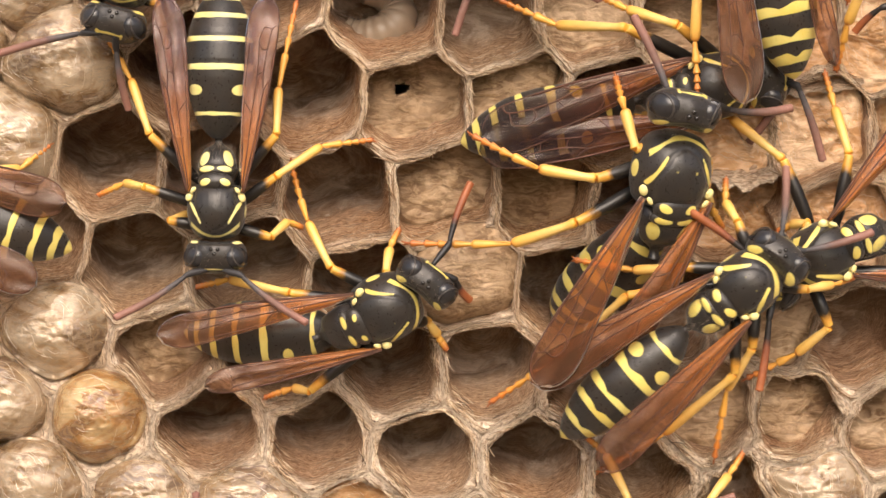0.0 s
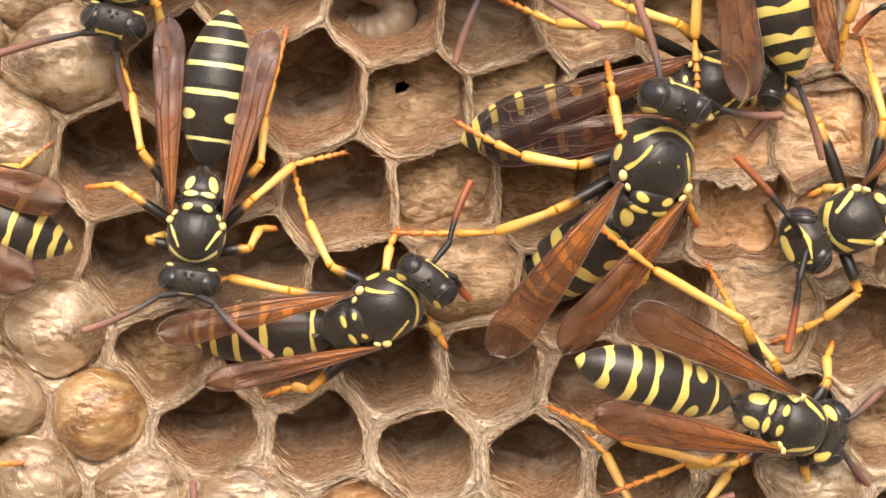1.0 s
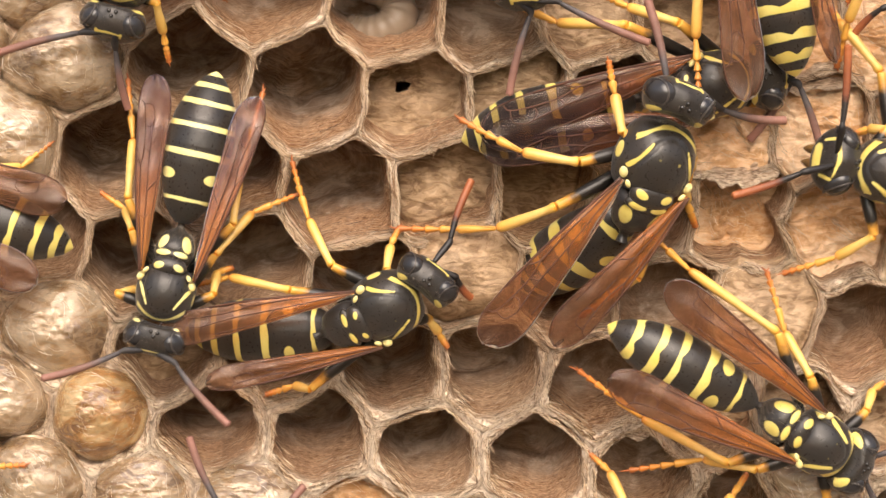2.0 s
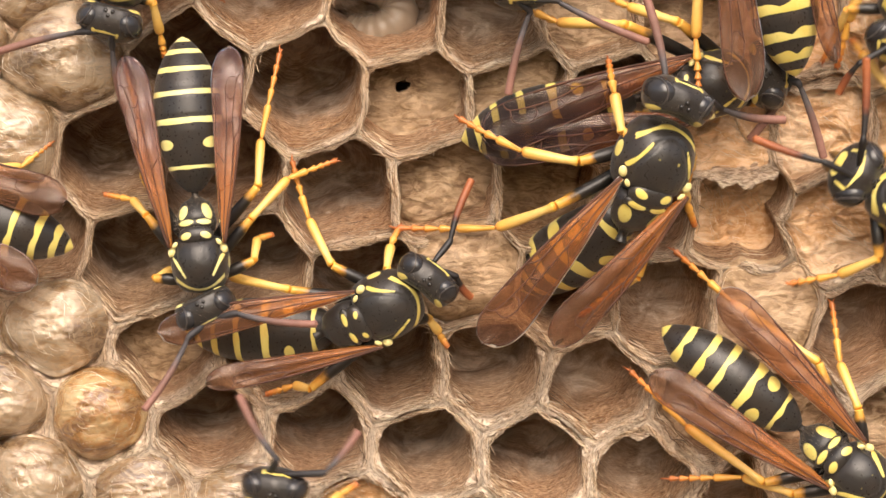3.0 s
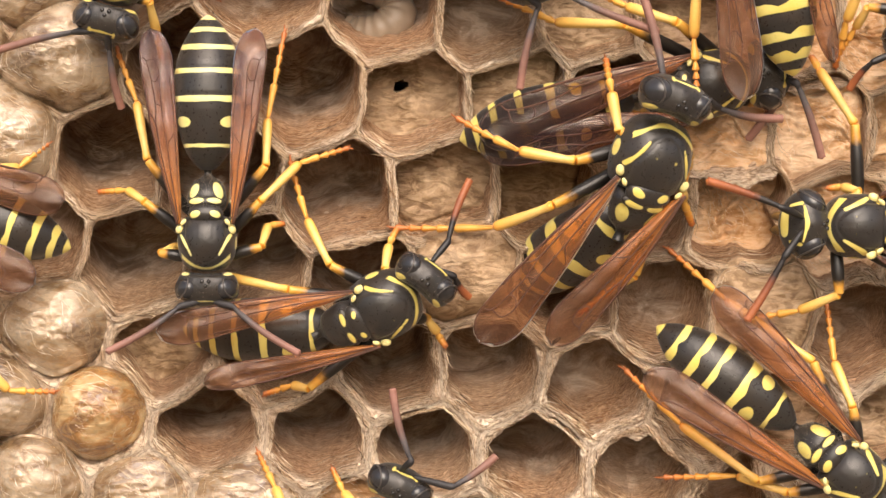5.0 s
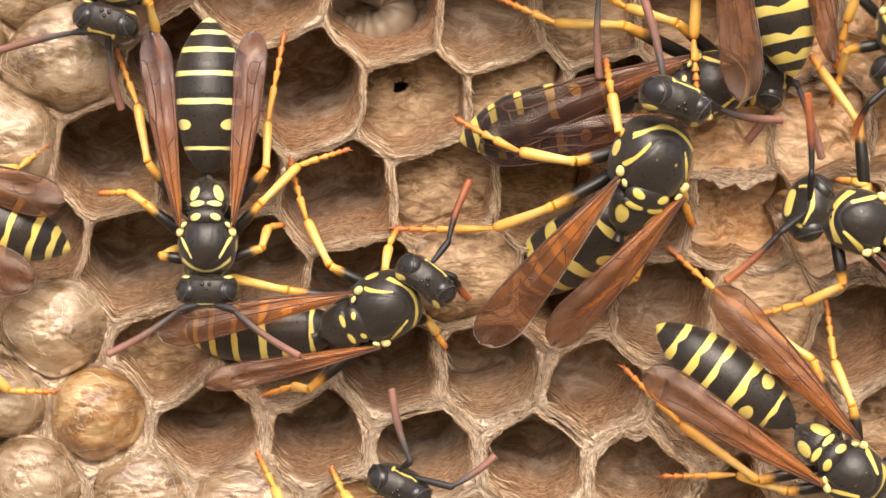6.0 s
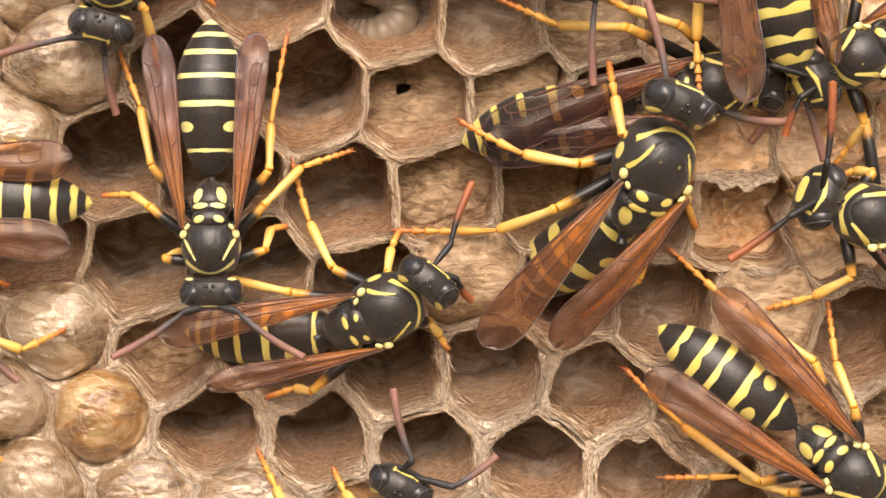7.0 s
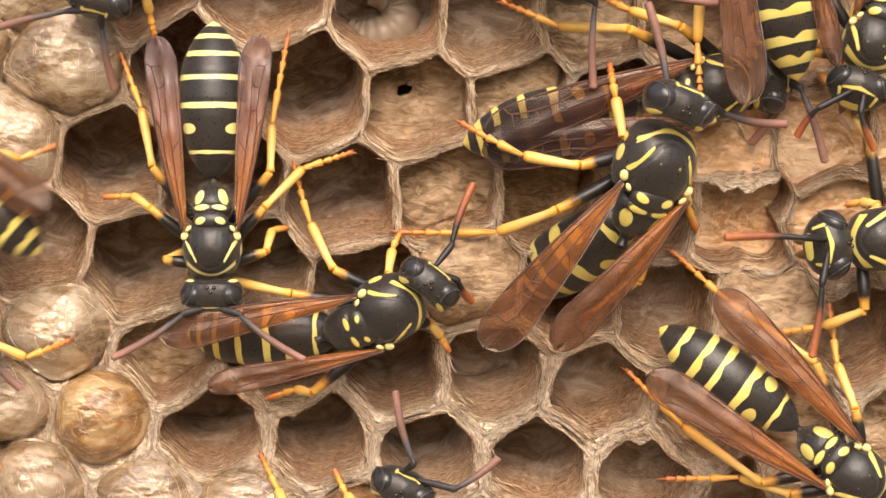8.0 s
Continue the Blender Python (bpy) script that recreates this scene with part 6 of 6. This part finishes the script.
    walk(g_feelers["right"], [
        (0, pose(0.000950, -0.000324, 0.000454, 0, 46, 0) @ pose(0, 0, 0, 0, 0, 10) @ pose(0, 0, 0, 0, -46, 0)),
        (0.3, pose(0.000950, -0.000324, 0.000454, 0, 46, 0) @ pose(0, 0, 0, 0, 0, 0) @ pose(0, 0, 0, 0, -46, 0)),
        (0.5, pose(0.000950, -0.000324, 0.000454, 0, 46, 0) @ pose(0, 0, 0, 0, 0, 33) @ pose(0, 0, 0, 0, -46, 0)),
        (0.7, pose(0.000950, -0.000324, 0.000454, 0, 46, 0) @ pose(0, 0, 0, 0, 0, -14) @ pose(0, 0, 0, 0, -46, 0)),
        (1.0, pose(0.000950, -0.000324, 0.000454, 0, 46, 0) @ pose(0, 0, 0, 0, 0, 0) @ pose(0, 0, 0, 0, -46, 0)),
        (1.5, pose(0.000950, -0.000324, 0.000454, 0, 46, 0) @ pose(0, 0, 0, 0, 0, -10) @ pose(0, 0, 0, 0, -46, 0)),
        (1.7, pose(0.000950, -0.000324, 0.000454, 0, 46, 0) @ pose(0, 0, 0, 0, 0, -19) @ pose(0, 0, 0, 0, -46, 0)),
        (2.8, pose(0.000950, -0.000324, 0.000454, 0, 46, 0) @ pose(0, 0, 0, 0, 0, 30) @ pose(0, 0, 0, 0, -46, 0)),
        (3.0, pose(0.000950, -0.000324, 0.000454, 0, 46, 0) @ pose(0, 0, 0, 0, 0, 10) @ pose(0, 0, 0, 0, -46, 0)),
        (3.5, pose(0.000950, -0.000324, 0.000454, 0, 46, 0) @ pose(0, 0, 0, 0, 0, 42) @ pose(0, 0, 0, 0, -46, 0)),
        (4.0, pose(0.000950, -0.000324, 0.000454, 0, 46, 0) @ pose(0, 0, 0, 0, 0, -12) @ pose(0, 0, 0, 0, -46, 0)),
        (4.5, pose(0.000950, -0.000324, 0.000454, 0, 46, 0) @ pose(0, 0, 0, 0, 0, -5) @ pose(0, 0, 0, 0, -46, 0)),
        (4.7, pose(0.000950, -0.000324, 0.000454, 0, 46, 0) @ pose(0, 0, 0, 0, 0, 60) @ pose(0, 0, 0, 0, -46, 0)),
        (5.3, pose(0.000950, -0.000324, 0.000454, 0, 46, 0) @ pose(0, 0, 0, 0, 0, 45) @ pose(0, 0, 0, 0, -46, 0)),
        (5.8, pose(0.000950, -0.000324, 0.000454, 0, 46, 0) @ pose(0, 0, 0, 0, 0, 32) @ pose(0, 0, 0, 0, -46, 0)),
        (6.0, pose(0.000950, -0.000324, 0.000454, 0, 46, 0) @ pose(0, 0, 0, 0, 0, 0) @ pose(0, 0, 0, 0, -46, 0)),
        (6.2, pose(0.000950, -0.000324, 0.000454, 0, 46, 0) @ pose(0, 0, 0, 0, 0, 0) @ pose(0, 0, 0, 0, -46, 0)),
        (7.5, pose(0.000950, -0.000324, 0.000454, 0, 46, 0) @ pose(0, 0, 0, 0, 0, 0) @ pose(0, 0, 0, 0, -46, 0)),
        (7.7, pose(0.000950, -0.000324, 0.000454, 0, 46, 0) @ pose(0, 0, 0, 0, 0, 30) @ pose(0, 0, 0, 0, -46, 0)),
        (8, pose(0.000950, -0.000324, 0.000454, 0, 46, 0) @ pose(0, 0, 0, 0, 0, 65) @ pose(0, 0, 0, 0, -46, 0))])
    walk(g_feelers["left"], [
        (0, pose(0.000950, 0.000324, 0.000454, 0, 46, 0) @ pose(0, 0, 0, 0, 0, 0) @ pose(0, 0, 0, 0, -46, 0)),
        (0.5, pose(0.000950, 0.000324, 0.000454, 0, 46, 0) @ pose(0, 0, 0, 0, 0, -12) @ pose(0, 0, 0, 0, -46, 0)),
        (1.0, pose(0.000950, 0.000324, 0.000454, 0, 46, 0) @ pose(0, 0, 0, 0, 0, 0) @ pose(0, 0, 0, 0, -46, 0)),
        (1.7, pose(0.000950, 0.000324, 0.000454, 0, 46, 0) @ pose(0, 0, 0, 0, 0, -20) @ pose(0, 0, 0, 0, -46, 0)),
        (2.8, pose(0.000950, 0.000324, 0.000454, 0, 46, 0) @ pose(0, 0, 0, 0, 0, -40) @ pose(0, 0, 0, 0, -46, 0)),
        (3.5, pose(0.000950, 0.000324, 0.000454, 0, 46, 0) @ pose(0, 0, 0, 0, 0, -58) @ pose(0, 0, 0, 0, -46, 0)),
        (4.0, pose(0.000950, 0.000324, 0.000454, 0, 46, 0) @ pose(0, 0, 0, 0, 0, -57) @ pose(0, 0, 0, 0, -46, 0)),
        (4.5, pose(0.000950, 0.000324, 0.000454, 0, 46, 0) @ pose(0, 0, 0, 0, 0, 0) @ pose(0, 0, 0, 0, -46, 0)),
        (4.7, pose(0.000950, 0.000324, 0.000454, 0, 46, 0) @ pose(0, 0, 0, 0, 0, 5) @ pose(0, 0, 0, 0, -46, 0)),
        (5.8, pose(0.000950, 0.000324, 0.000454, 0, 46, 0) @ pose(0, 0, 0, 0, 0, 0) @ pose(0, 0, 0, 0, -46, 0)),
        (7.5, pose(0.000950, 0.000324, 0.000454, 0, 46, 0) @ pose(0, 0, 0, 0, 0, 0) @ pose(0, 0, 0, 0, -46, 0)),
        (8, pose(0.000950, 0.000324, 0.000454, 0, 46, 0) @ pose(0, 0, 0, 0, 0, 19) @ pose(0, 0, 0, 0, -46, 0))])
    walk(g_legs["front_left"], [
        (0, pose(0.000972, 0.000810, -0.000972, 0, 0, -34)),
        (0.2, pose(0.000972, 0.000810, -0.000972, 0, 0, -34)),
        (0.3, pose(0.000972, 0.000810, -0.000972, 0, 0, -34)),
        (0.4, pose(0.000972, 0.000810, -0.000972, 0, 0, -26.81)),
        (0.5, pose(0.000972, 0.000810, -0.000972, 0, 0, -16.97)),
        (0.6, pose(0.000972, 0.000810, -0.000972, 0, 0, -15.2)),
        (0.7, pose(0.000972, 0.000810, -0.000972, 0, 0, -22.42)),
        (0.8, pose(0.000972, 0.000810, -0.000972, 0, 0, -32.9)),
        (1.0, pose(0.000972, 0.000810, -0.000972, 0, 0, -34)),
        (1.2, pose(0.000972, 0.000810, -0.000972, 0, 0, -34)),
        (1.5, pose(0.000972, 0.000810, -0.000972, 0, 0, -34)),
        (1.7, pose(0.000972, 0.000810, -0.000972, 0, 0, -8.39)),
        (2.2, pose(0.000972, 0.000810, -0.000972, 0, 0, -8)),
        (2.8, pose(0.000972, 0.000810, -0.000972, 0, 0, -6)),
        (3.0, pose(0.000972, 0.000810, -0.000972, 0, 0, 3.26)),
        (3.1, pose(0.000972, 0.000810, -0.000972, 0, 0, -8.64)),
        (3.5, pose(0.000972, 0.000810, -0.000972, 0, 0, -34)),
        (4.0, pose(0.000972, 0.000810, -0.000972, 0, 0, -34)),
        (4.2, pose(0.000972, 0.000810, -0.000972, 0, 0, -30.95)),
        (4.5, pose(0.000972, 0.000810, -0.000972, 0, 0, -30.3)),
        (4.7, pose(0.000972, 0.000810, -0.000972, 0, 0, -24.77)),
        (5.3, pose(0.000972, 0.000810, -0.000972, 0, 0, -26.35)),
        (5.8, pose(0.000972, 0.000810, -0.000972, 0, 0, -27.67)),
        (6.0, pose(0.000972, 0.000810, -0.000972, 0, 0, -8.11)),
        (6.2, pose(0.000972, 0.000810, -0.000972, 0, 0, -2.1)),
        (7, pose(0.000972, 0.000810, -0.000972, 0, 0, 0)),
        (7.5, pose(0.000972, 0.000810, -0.000972, 0, 0, -0.55)),
        (7.7, pose(0.000972, 0.000810, -0.000972, 0, 0, -3.56)),
        (8, pose(0.000972, 0.000810, -0.000972, 0, 0, -34))])
    walk(g_legs["mid_right"], [
        (0, pose(-0.000216, -0.001080, -0.001188, 0, 0, -34)),
        (0.2, pose(-0.000216, -0.001080, -0.001188, 0, 0, -34)),
        (0.3, pose(-0.000216, -0.001080, -0.001188, 0, 0, -34)),
        (0.4, pose(-0.000216, -0.001080, -0.001188, 0, 0, -34)),
        (0.5, pose(-0.000216, -0.001080, -0.001188, 0, 0, -32.53)),
        (0.6, pose(-0.000216, -0.001080, -0.001188, 0, 0, -32.09)),
        (0.7, pose(-0.000216, -0.001080, -0.001188, 0, 0, -29.93)),
        (0.8, pose(-0.000216, -0.001080, -0.001188, 0, 0, -34)),
        (1.0, pose(-0.000216, -0.001080, -0.001188, 0, 0, -34)),
        (1.2, pose(-0.000216, -0.001080, -0.001188, 0, 0, -34)),
        (1.5, pose(-0.000216, -0.001080, -0.001188, 0, 0, -33.64)),
        (1.7, pose(-0.000216, -0.001080, -0.001188, 0, 0, -11)),
        (2.2, pose(-0.000216, -0.001080, -0.001188, 0, 0, -11)),
        (2.8, pose(-0.000216, -0.001080, -0.001188, 0, 0, -8)),
        (3.0, pose(-0.000216, -0.001080, -0.001188, 0, 0, 6)),
        (3.1, pose(-0.000216, -0.001080, -0.001188, 0, 0, 8.19)),
        (3.5, pose(-0.000216, -0.001080, -0.001188, 0, 0, -19.71)),
        (4.0, pose(-0.000216, -0.001080, -0.001188, 0, 0, -29.61)),
        (4.2, pose(-0.000216, -0.001080, -0.001188, 0, 0, -24.99)),
        (4.5, pose(-0.000216, -0.001080, -0.001188, 0, 0, -27.07)),
        (4.7, pose(-0.000216, -0.001080, -0.001188, 0, 0, -27.49)),
        (5.3, pose(-0.000216, -0.001080, -0.001188, 0, 0, -25.15)),
        (5.8, pose(-0.000216, -0.001080, -0.001188, 0, 0, -23.76)),
        (6.0, pose(-0.000216, -0.001080, -0.001188, 0, 0, -10.86)),
        (6.2, pose(-0.000216, -0.001080, -0.001188, 0, 0, -2.38)),
        (7, pose(-0.000216, -0.001080, -0.001188, 0, 0, 0)),
        (7.5, pose(-0.000216, -0.001080, -0.001188, 0, 0, 0.23)),
        (7.7, pose(-0.000216, -0.001080, -0.001188, 0, 0, -1.67)),
        (8, pose(-0.000216, -0.001080, -0.001188, 0, 0, -29.84))])
    walk(g_legs["front_right"], [
        (0, pose(0.000972, -0.000810, -0.000972, 0, 0, -34)),
        (0.2, pose(0.000972, -0.000810, -0.000972, 0, 0, -34)),
        (0.3, pose(0.000972, -0.000810, -0.000972, 0, 0, -34)),
        (0.4, pose(0.000972, -0.000810, -0.000972, 0, 0, -34)),
        (0.5, pose(0.000972, -0.000810, -0.000972, 0, 0, -34)),
        (0.6, pose(0.000972, -0.000810, -0.000972, 0, 0, -34)),
        (0.7, pose(0.000972, -0.000810, -0.000972, 0, 0, -34)),
        (0.8, pose(0.000972, -0.000810, -0.000972, 0, 0, -34)),
        (1.0, pose(0.000972, -0.000810, -0.000972, 0, 0, -34)),
        (1.2, pose(0.000972, -0.000810, -0.000972, 0, 0, -34)),
        (1.5, pose(0.000972, -0.000810, -0.000972, 0, 0, -34)),
        (1.7, pose(0.000972, -0.000810, -0.000972, 0, 0, -7.33)),
        (2.2, pose(0.000972, -0.000810, -0.000972, 0, 0, -8)),
        (2.8, pose(0.000972, -0.000810, -0.000972, 0, 0, -6)),
        (3.0, pose(0.000972, -0.000810, -0.000972, 0, 0, 4)),
        (3.1, pose(0.000972, -0.000810, -0.000972, 0, 0, -2)),
        (3.5, pose(0.000972, -0.000810, -0.000972, 0, 0, -22.65)),
        (4.0, pose(0.000972, -0.000810, -0.000972, 0, 0, -34)),
        (4.2, pose(0.000972, -0.000810, -0.000972, 0, 0, -34)),
        (4.5, pose(0.000972, -0.000810, -0.000972, 0, 0, -34)),
        (4.7, pose(0.000972, -0.000810, -0.000972, 0, 0, -34)),
        (5.3, pose(0.000972, -0.000810, -0.000972, 0, 0, -34)),
        (5.8, pose(0.000972, -0.000810, -0.000972, 0, 0, -34)),
        (6.0, pose(0.000972, -0.000810, -0.000972, 0, 0, -31.2)),
        (6.2, pose(0.000972, -0.000810, -0.000972, 0, 0, -5.66)),
        (7, pose(0.000972, -0.000810, -0.000972, 0, 0, 0)),
        (7.5, pose(0.000972, -0.000810, -0.000972, 0, 0, 1.48)),
        (7.7, pose(0.000972, -0.000810, -0.000972, 0, 0, -0.94)),
        (8, pose(0.000972, -0.000810, -0.000972, 0, 0, -34))])
    walk(h, [
        (0, sit(26.15, 3.6, 15.3, -120, 0, 0)),
        (1.7, sit(26.12, 3.6, 15.18, -120, 0, 0)),
        (2.8, sit(24.94, 3.6, 14.57, -110, 0, 0)),
        (3.0, sit(24.06, 3.6, 13.1, -105, 0, 0)),
        (3.2, sit(22.78, 3.6, 10.89, -100, 0, 0)),
        (3.5, sit(22.15, 3.6, 8.73, -98, 0, 0)),
        (3.7, sit(23.02, 3.6, 9.66, -98, 0, 0)),
        (3.9, sit(23.47, 3.6, 10.3, -98, 0, 0)),
        (4.2, sit(26.12, 3.6, 11.67, -105, 0, 0)),
        (4.5, sit(24.91, 3.6, 12.83, -110, 0, 0)),
        (5.3, sit(25.47, 3.6, 12.83, -112, 0, 0)),
        (5.8, sit(25.04, 3.6, 12.26, -100, 0, 0)),
        (6.0, sit(24.02, 3.6, 11.54, -95, 0, 0)),
        (6.2, sit(22.68, 3.6, 10.3, -102, 0, 0)),
        (6.4, sit(22.49, 3.6, 10.2, -128, 0, 0)),
        (6.6, sit(22.23, 3.6, 10.63, -131, 0, 0)),
        (6.8, sit(22.43, 3.6, 11.24, -134, 0, 0)),
        (7.0, sit(21.4, 3.6, 10.03, -151, 0, 0)),
        (7.2, sit(21.53, 3.6, 10.51, -142, 0, 0)),
        (7.4, sit(21.96, 3.6, 9.82, -125, 0, 0)),
        (7.6, sit(21.65, 3.6, 9.72, -116, 0, 0)),
        (7.8, sit(21.97, 3.6, 11.25, -103, 0, 0)),
        (8, sit(22.09, 3.6, 10.89, -108, 0, 0))])
    walk(i, [
        (0, sit(-16.43, 3.4, 14.33, -104, 0, 0)),
        (1, sit(-16.43, 3.4, 14.24, -104, 0, 0)),
        (2.8, sit(-16.65, 3.4, 14.24, -104, 0, 0)),
        (3.5, sit(-16.75, 3.4, 14.18, -104, 0, 0)),
        (4.5, sit(-16.77, 3.4, 14.23, -104, 0, 0)),
        (6.5, sit(-16.78, 3.4, 14.26, -104, 0, 0)),
        (7.0, sit(-17.15, 3.4, 14.08, -104, 0, 0)),
        (7.2, sit(-17.46, 3.4, 13.8, -106, 0, 0)),
        (7.5, sit(-17.49, 3.4, 14.17, -106, 0, 0)),
        (8, sit(-17.32, 3.4, 15.53, -104, 0, 0))])
    walk(j, [
        (0, sit(-30.73, 3, 4.17, 160, 0, 0)),
        (6.4, sit(-30.78, 3, 4.09, 160, 0, 0)),
        (6.7, sit(-31.53, 3, 4.18, 162, 0, 0)),
        (6.9, sit(-30.97, 3, 3.32, 174, 0, 0)),
        (7.0, sit(-30.46, 3, 2.9, 178, 0, 0)),
        (7.2, sit(-30.07, 3, 6.22, 178, 0, 0)),
        (7.4, sit(-30.4, 3, 7.4, 180, 0, 0)),
        (7.6, sit(-30.44, 3, 6.3, 178, 0, 0)),
        (7.8, sit(-29.8, 3, 5.73, 172, 0, 0)),
        (8.0, sit(-30.42, 3, 7.66, 140, 0, 0))])
    walk(k, [
        (0, sit(-14.19, 3, -19.82, 60, 0, 0)),
        (1.7, sit(-13.35, 3, -18.18, 70, 0, 0)),
        (2.2, sit(-11.89, 3, -16.43, 80, 0, 0)),
        (2.8, sit(-10.49, 3, -14.51, 90, 0, 0)),
        (3.0, sit(-9.14, 3, -14.99, 82, 0, 0)),
        (3.2, sit(-6.2, 3, -15.51, 72, 0, 0)),
        (3.5, sit(-4.55, 3, -15.87, 70, 0, 0)),
        (4.0, sit(-3.74, 3, -15.34, 67, 0, 0)),
        (4.2, sit(-3.38, 3, -15.05, 66, 0, 0)),
        (4.5, sit(-3.25, 3, -14.85, 66, 0, 0)),
        (6, sit(-3.29, 3, -14.71, 66, 0, 0)),
        (7, sit(-3.34, 3, -14.61, 66, 0, 0)),
        (8, sit(-3.29, 3, -14.66, 66, 0, 0))])
    walk(l, [
        (0, sit(2.2, 4.6, 18.95, -95, 0, 0)),
        (0.8, sit(1.91, 4.6, 18.3, -95, 0, 0)),
        (1.0, sit(2.2, 4.6, 17.41, -95, 0, 0)),
        (1.3, sit(3.34, 4.6, 16.38, -90, 0, 0)),
        (1.5, sit(4, 4.6, 15.88, -88, 0, 0)),
        (3.5, sit(3.91, 4.6, 15.9, -88, 0, 0)),
        (4.7, sit(3.98, 4.6, 15.96, -88, 0, 0)),
        (5.3, sit(5.14, 4.6, 16.5, -80, 0, 0)),
        (5.8, sit(6.6, 4.6, 16.66, -72, 0, 0)),
        (6.5, sit(6.4, 4.6, 16.42, -74, 0, 0)),
        (7, sit(6.35, 4.6, 16.39, -74, 0, 0)),
        (8, sit(6.3, 4.6, 16.34, -74, 0, 0))])
    walk(m, [
        (0, sit(-32.52, 3.6, -9.22, 8, 0, 0)),
        (1.5, sit(-28.46, 3.6, -10.5, 12, 0, 0)),
        (1.9, sit(-28.76, 3.6, -10.51, 12, 0, 0)),
        (3.0, sit(-31.11, 3.6, -9.96, 10, 0, 0)),
        (3.5, sit(-27.88, 3.6, -10.54, 10, 0, 0)),
        (4.0, sit(-27.25, 3.6, -6.46, 8, 0, 0)),
        (6.1, sit(-27.22, 3.6, -6.17, 8, 0, 0)),
        (6.3, sit(-25.64, 3.6, -5.51, 10, 0, 0)),
        (6.4, sit(-24.68, 3.6, -4.63, 12, 0, 0)),
        (6.5, sit(-25.07, 3.6, -4.62, 14, 0, 0)),
        (6.7, sit(-26.5, 3.6, -5.6, 26, 0, 0)),
        (7.0, sit(-26.7, 3.6, -6.3, 36, 0, 0)),
        (7.5, sit(-26.7, 3.6, -6.2, 34, 0, 0)),
        (8, sit(-26.6, 3.6, -6.3, 32, 0, 0))])
    walk(n, [
        (0, sit(12.2, 3, -16.54, 80, 0, 0)),
        (1.7, sit(12.17, 3, -16.77, 80, 0, 0)),
        (2.2, sit(12.31, 3, -18.78, 78, 0, 0)),
        (2.8, sit(12.44, 3, -20.85, 78, 0, 0)),
        (8, sit(12.37, 3, -20.64, 78, 0, 0))])


motions()
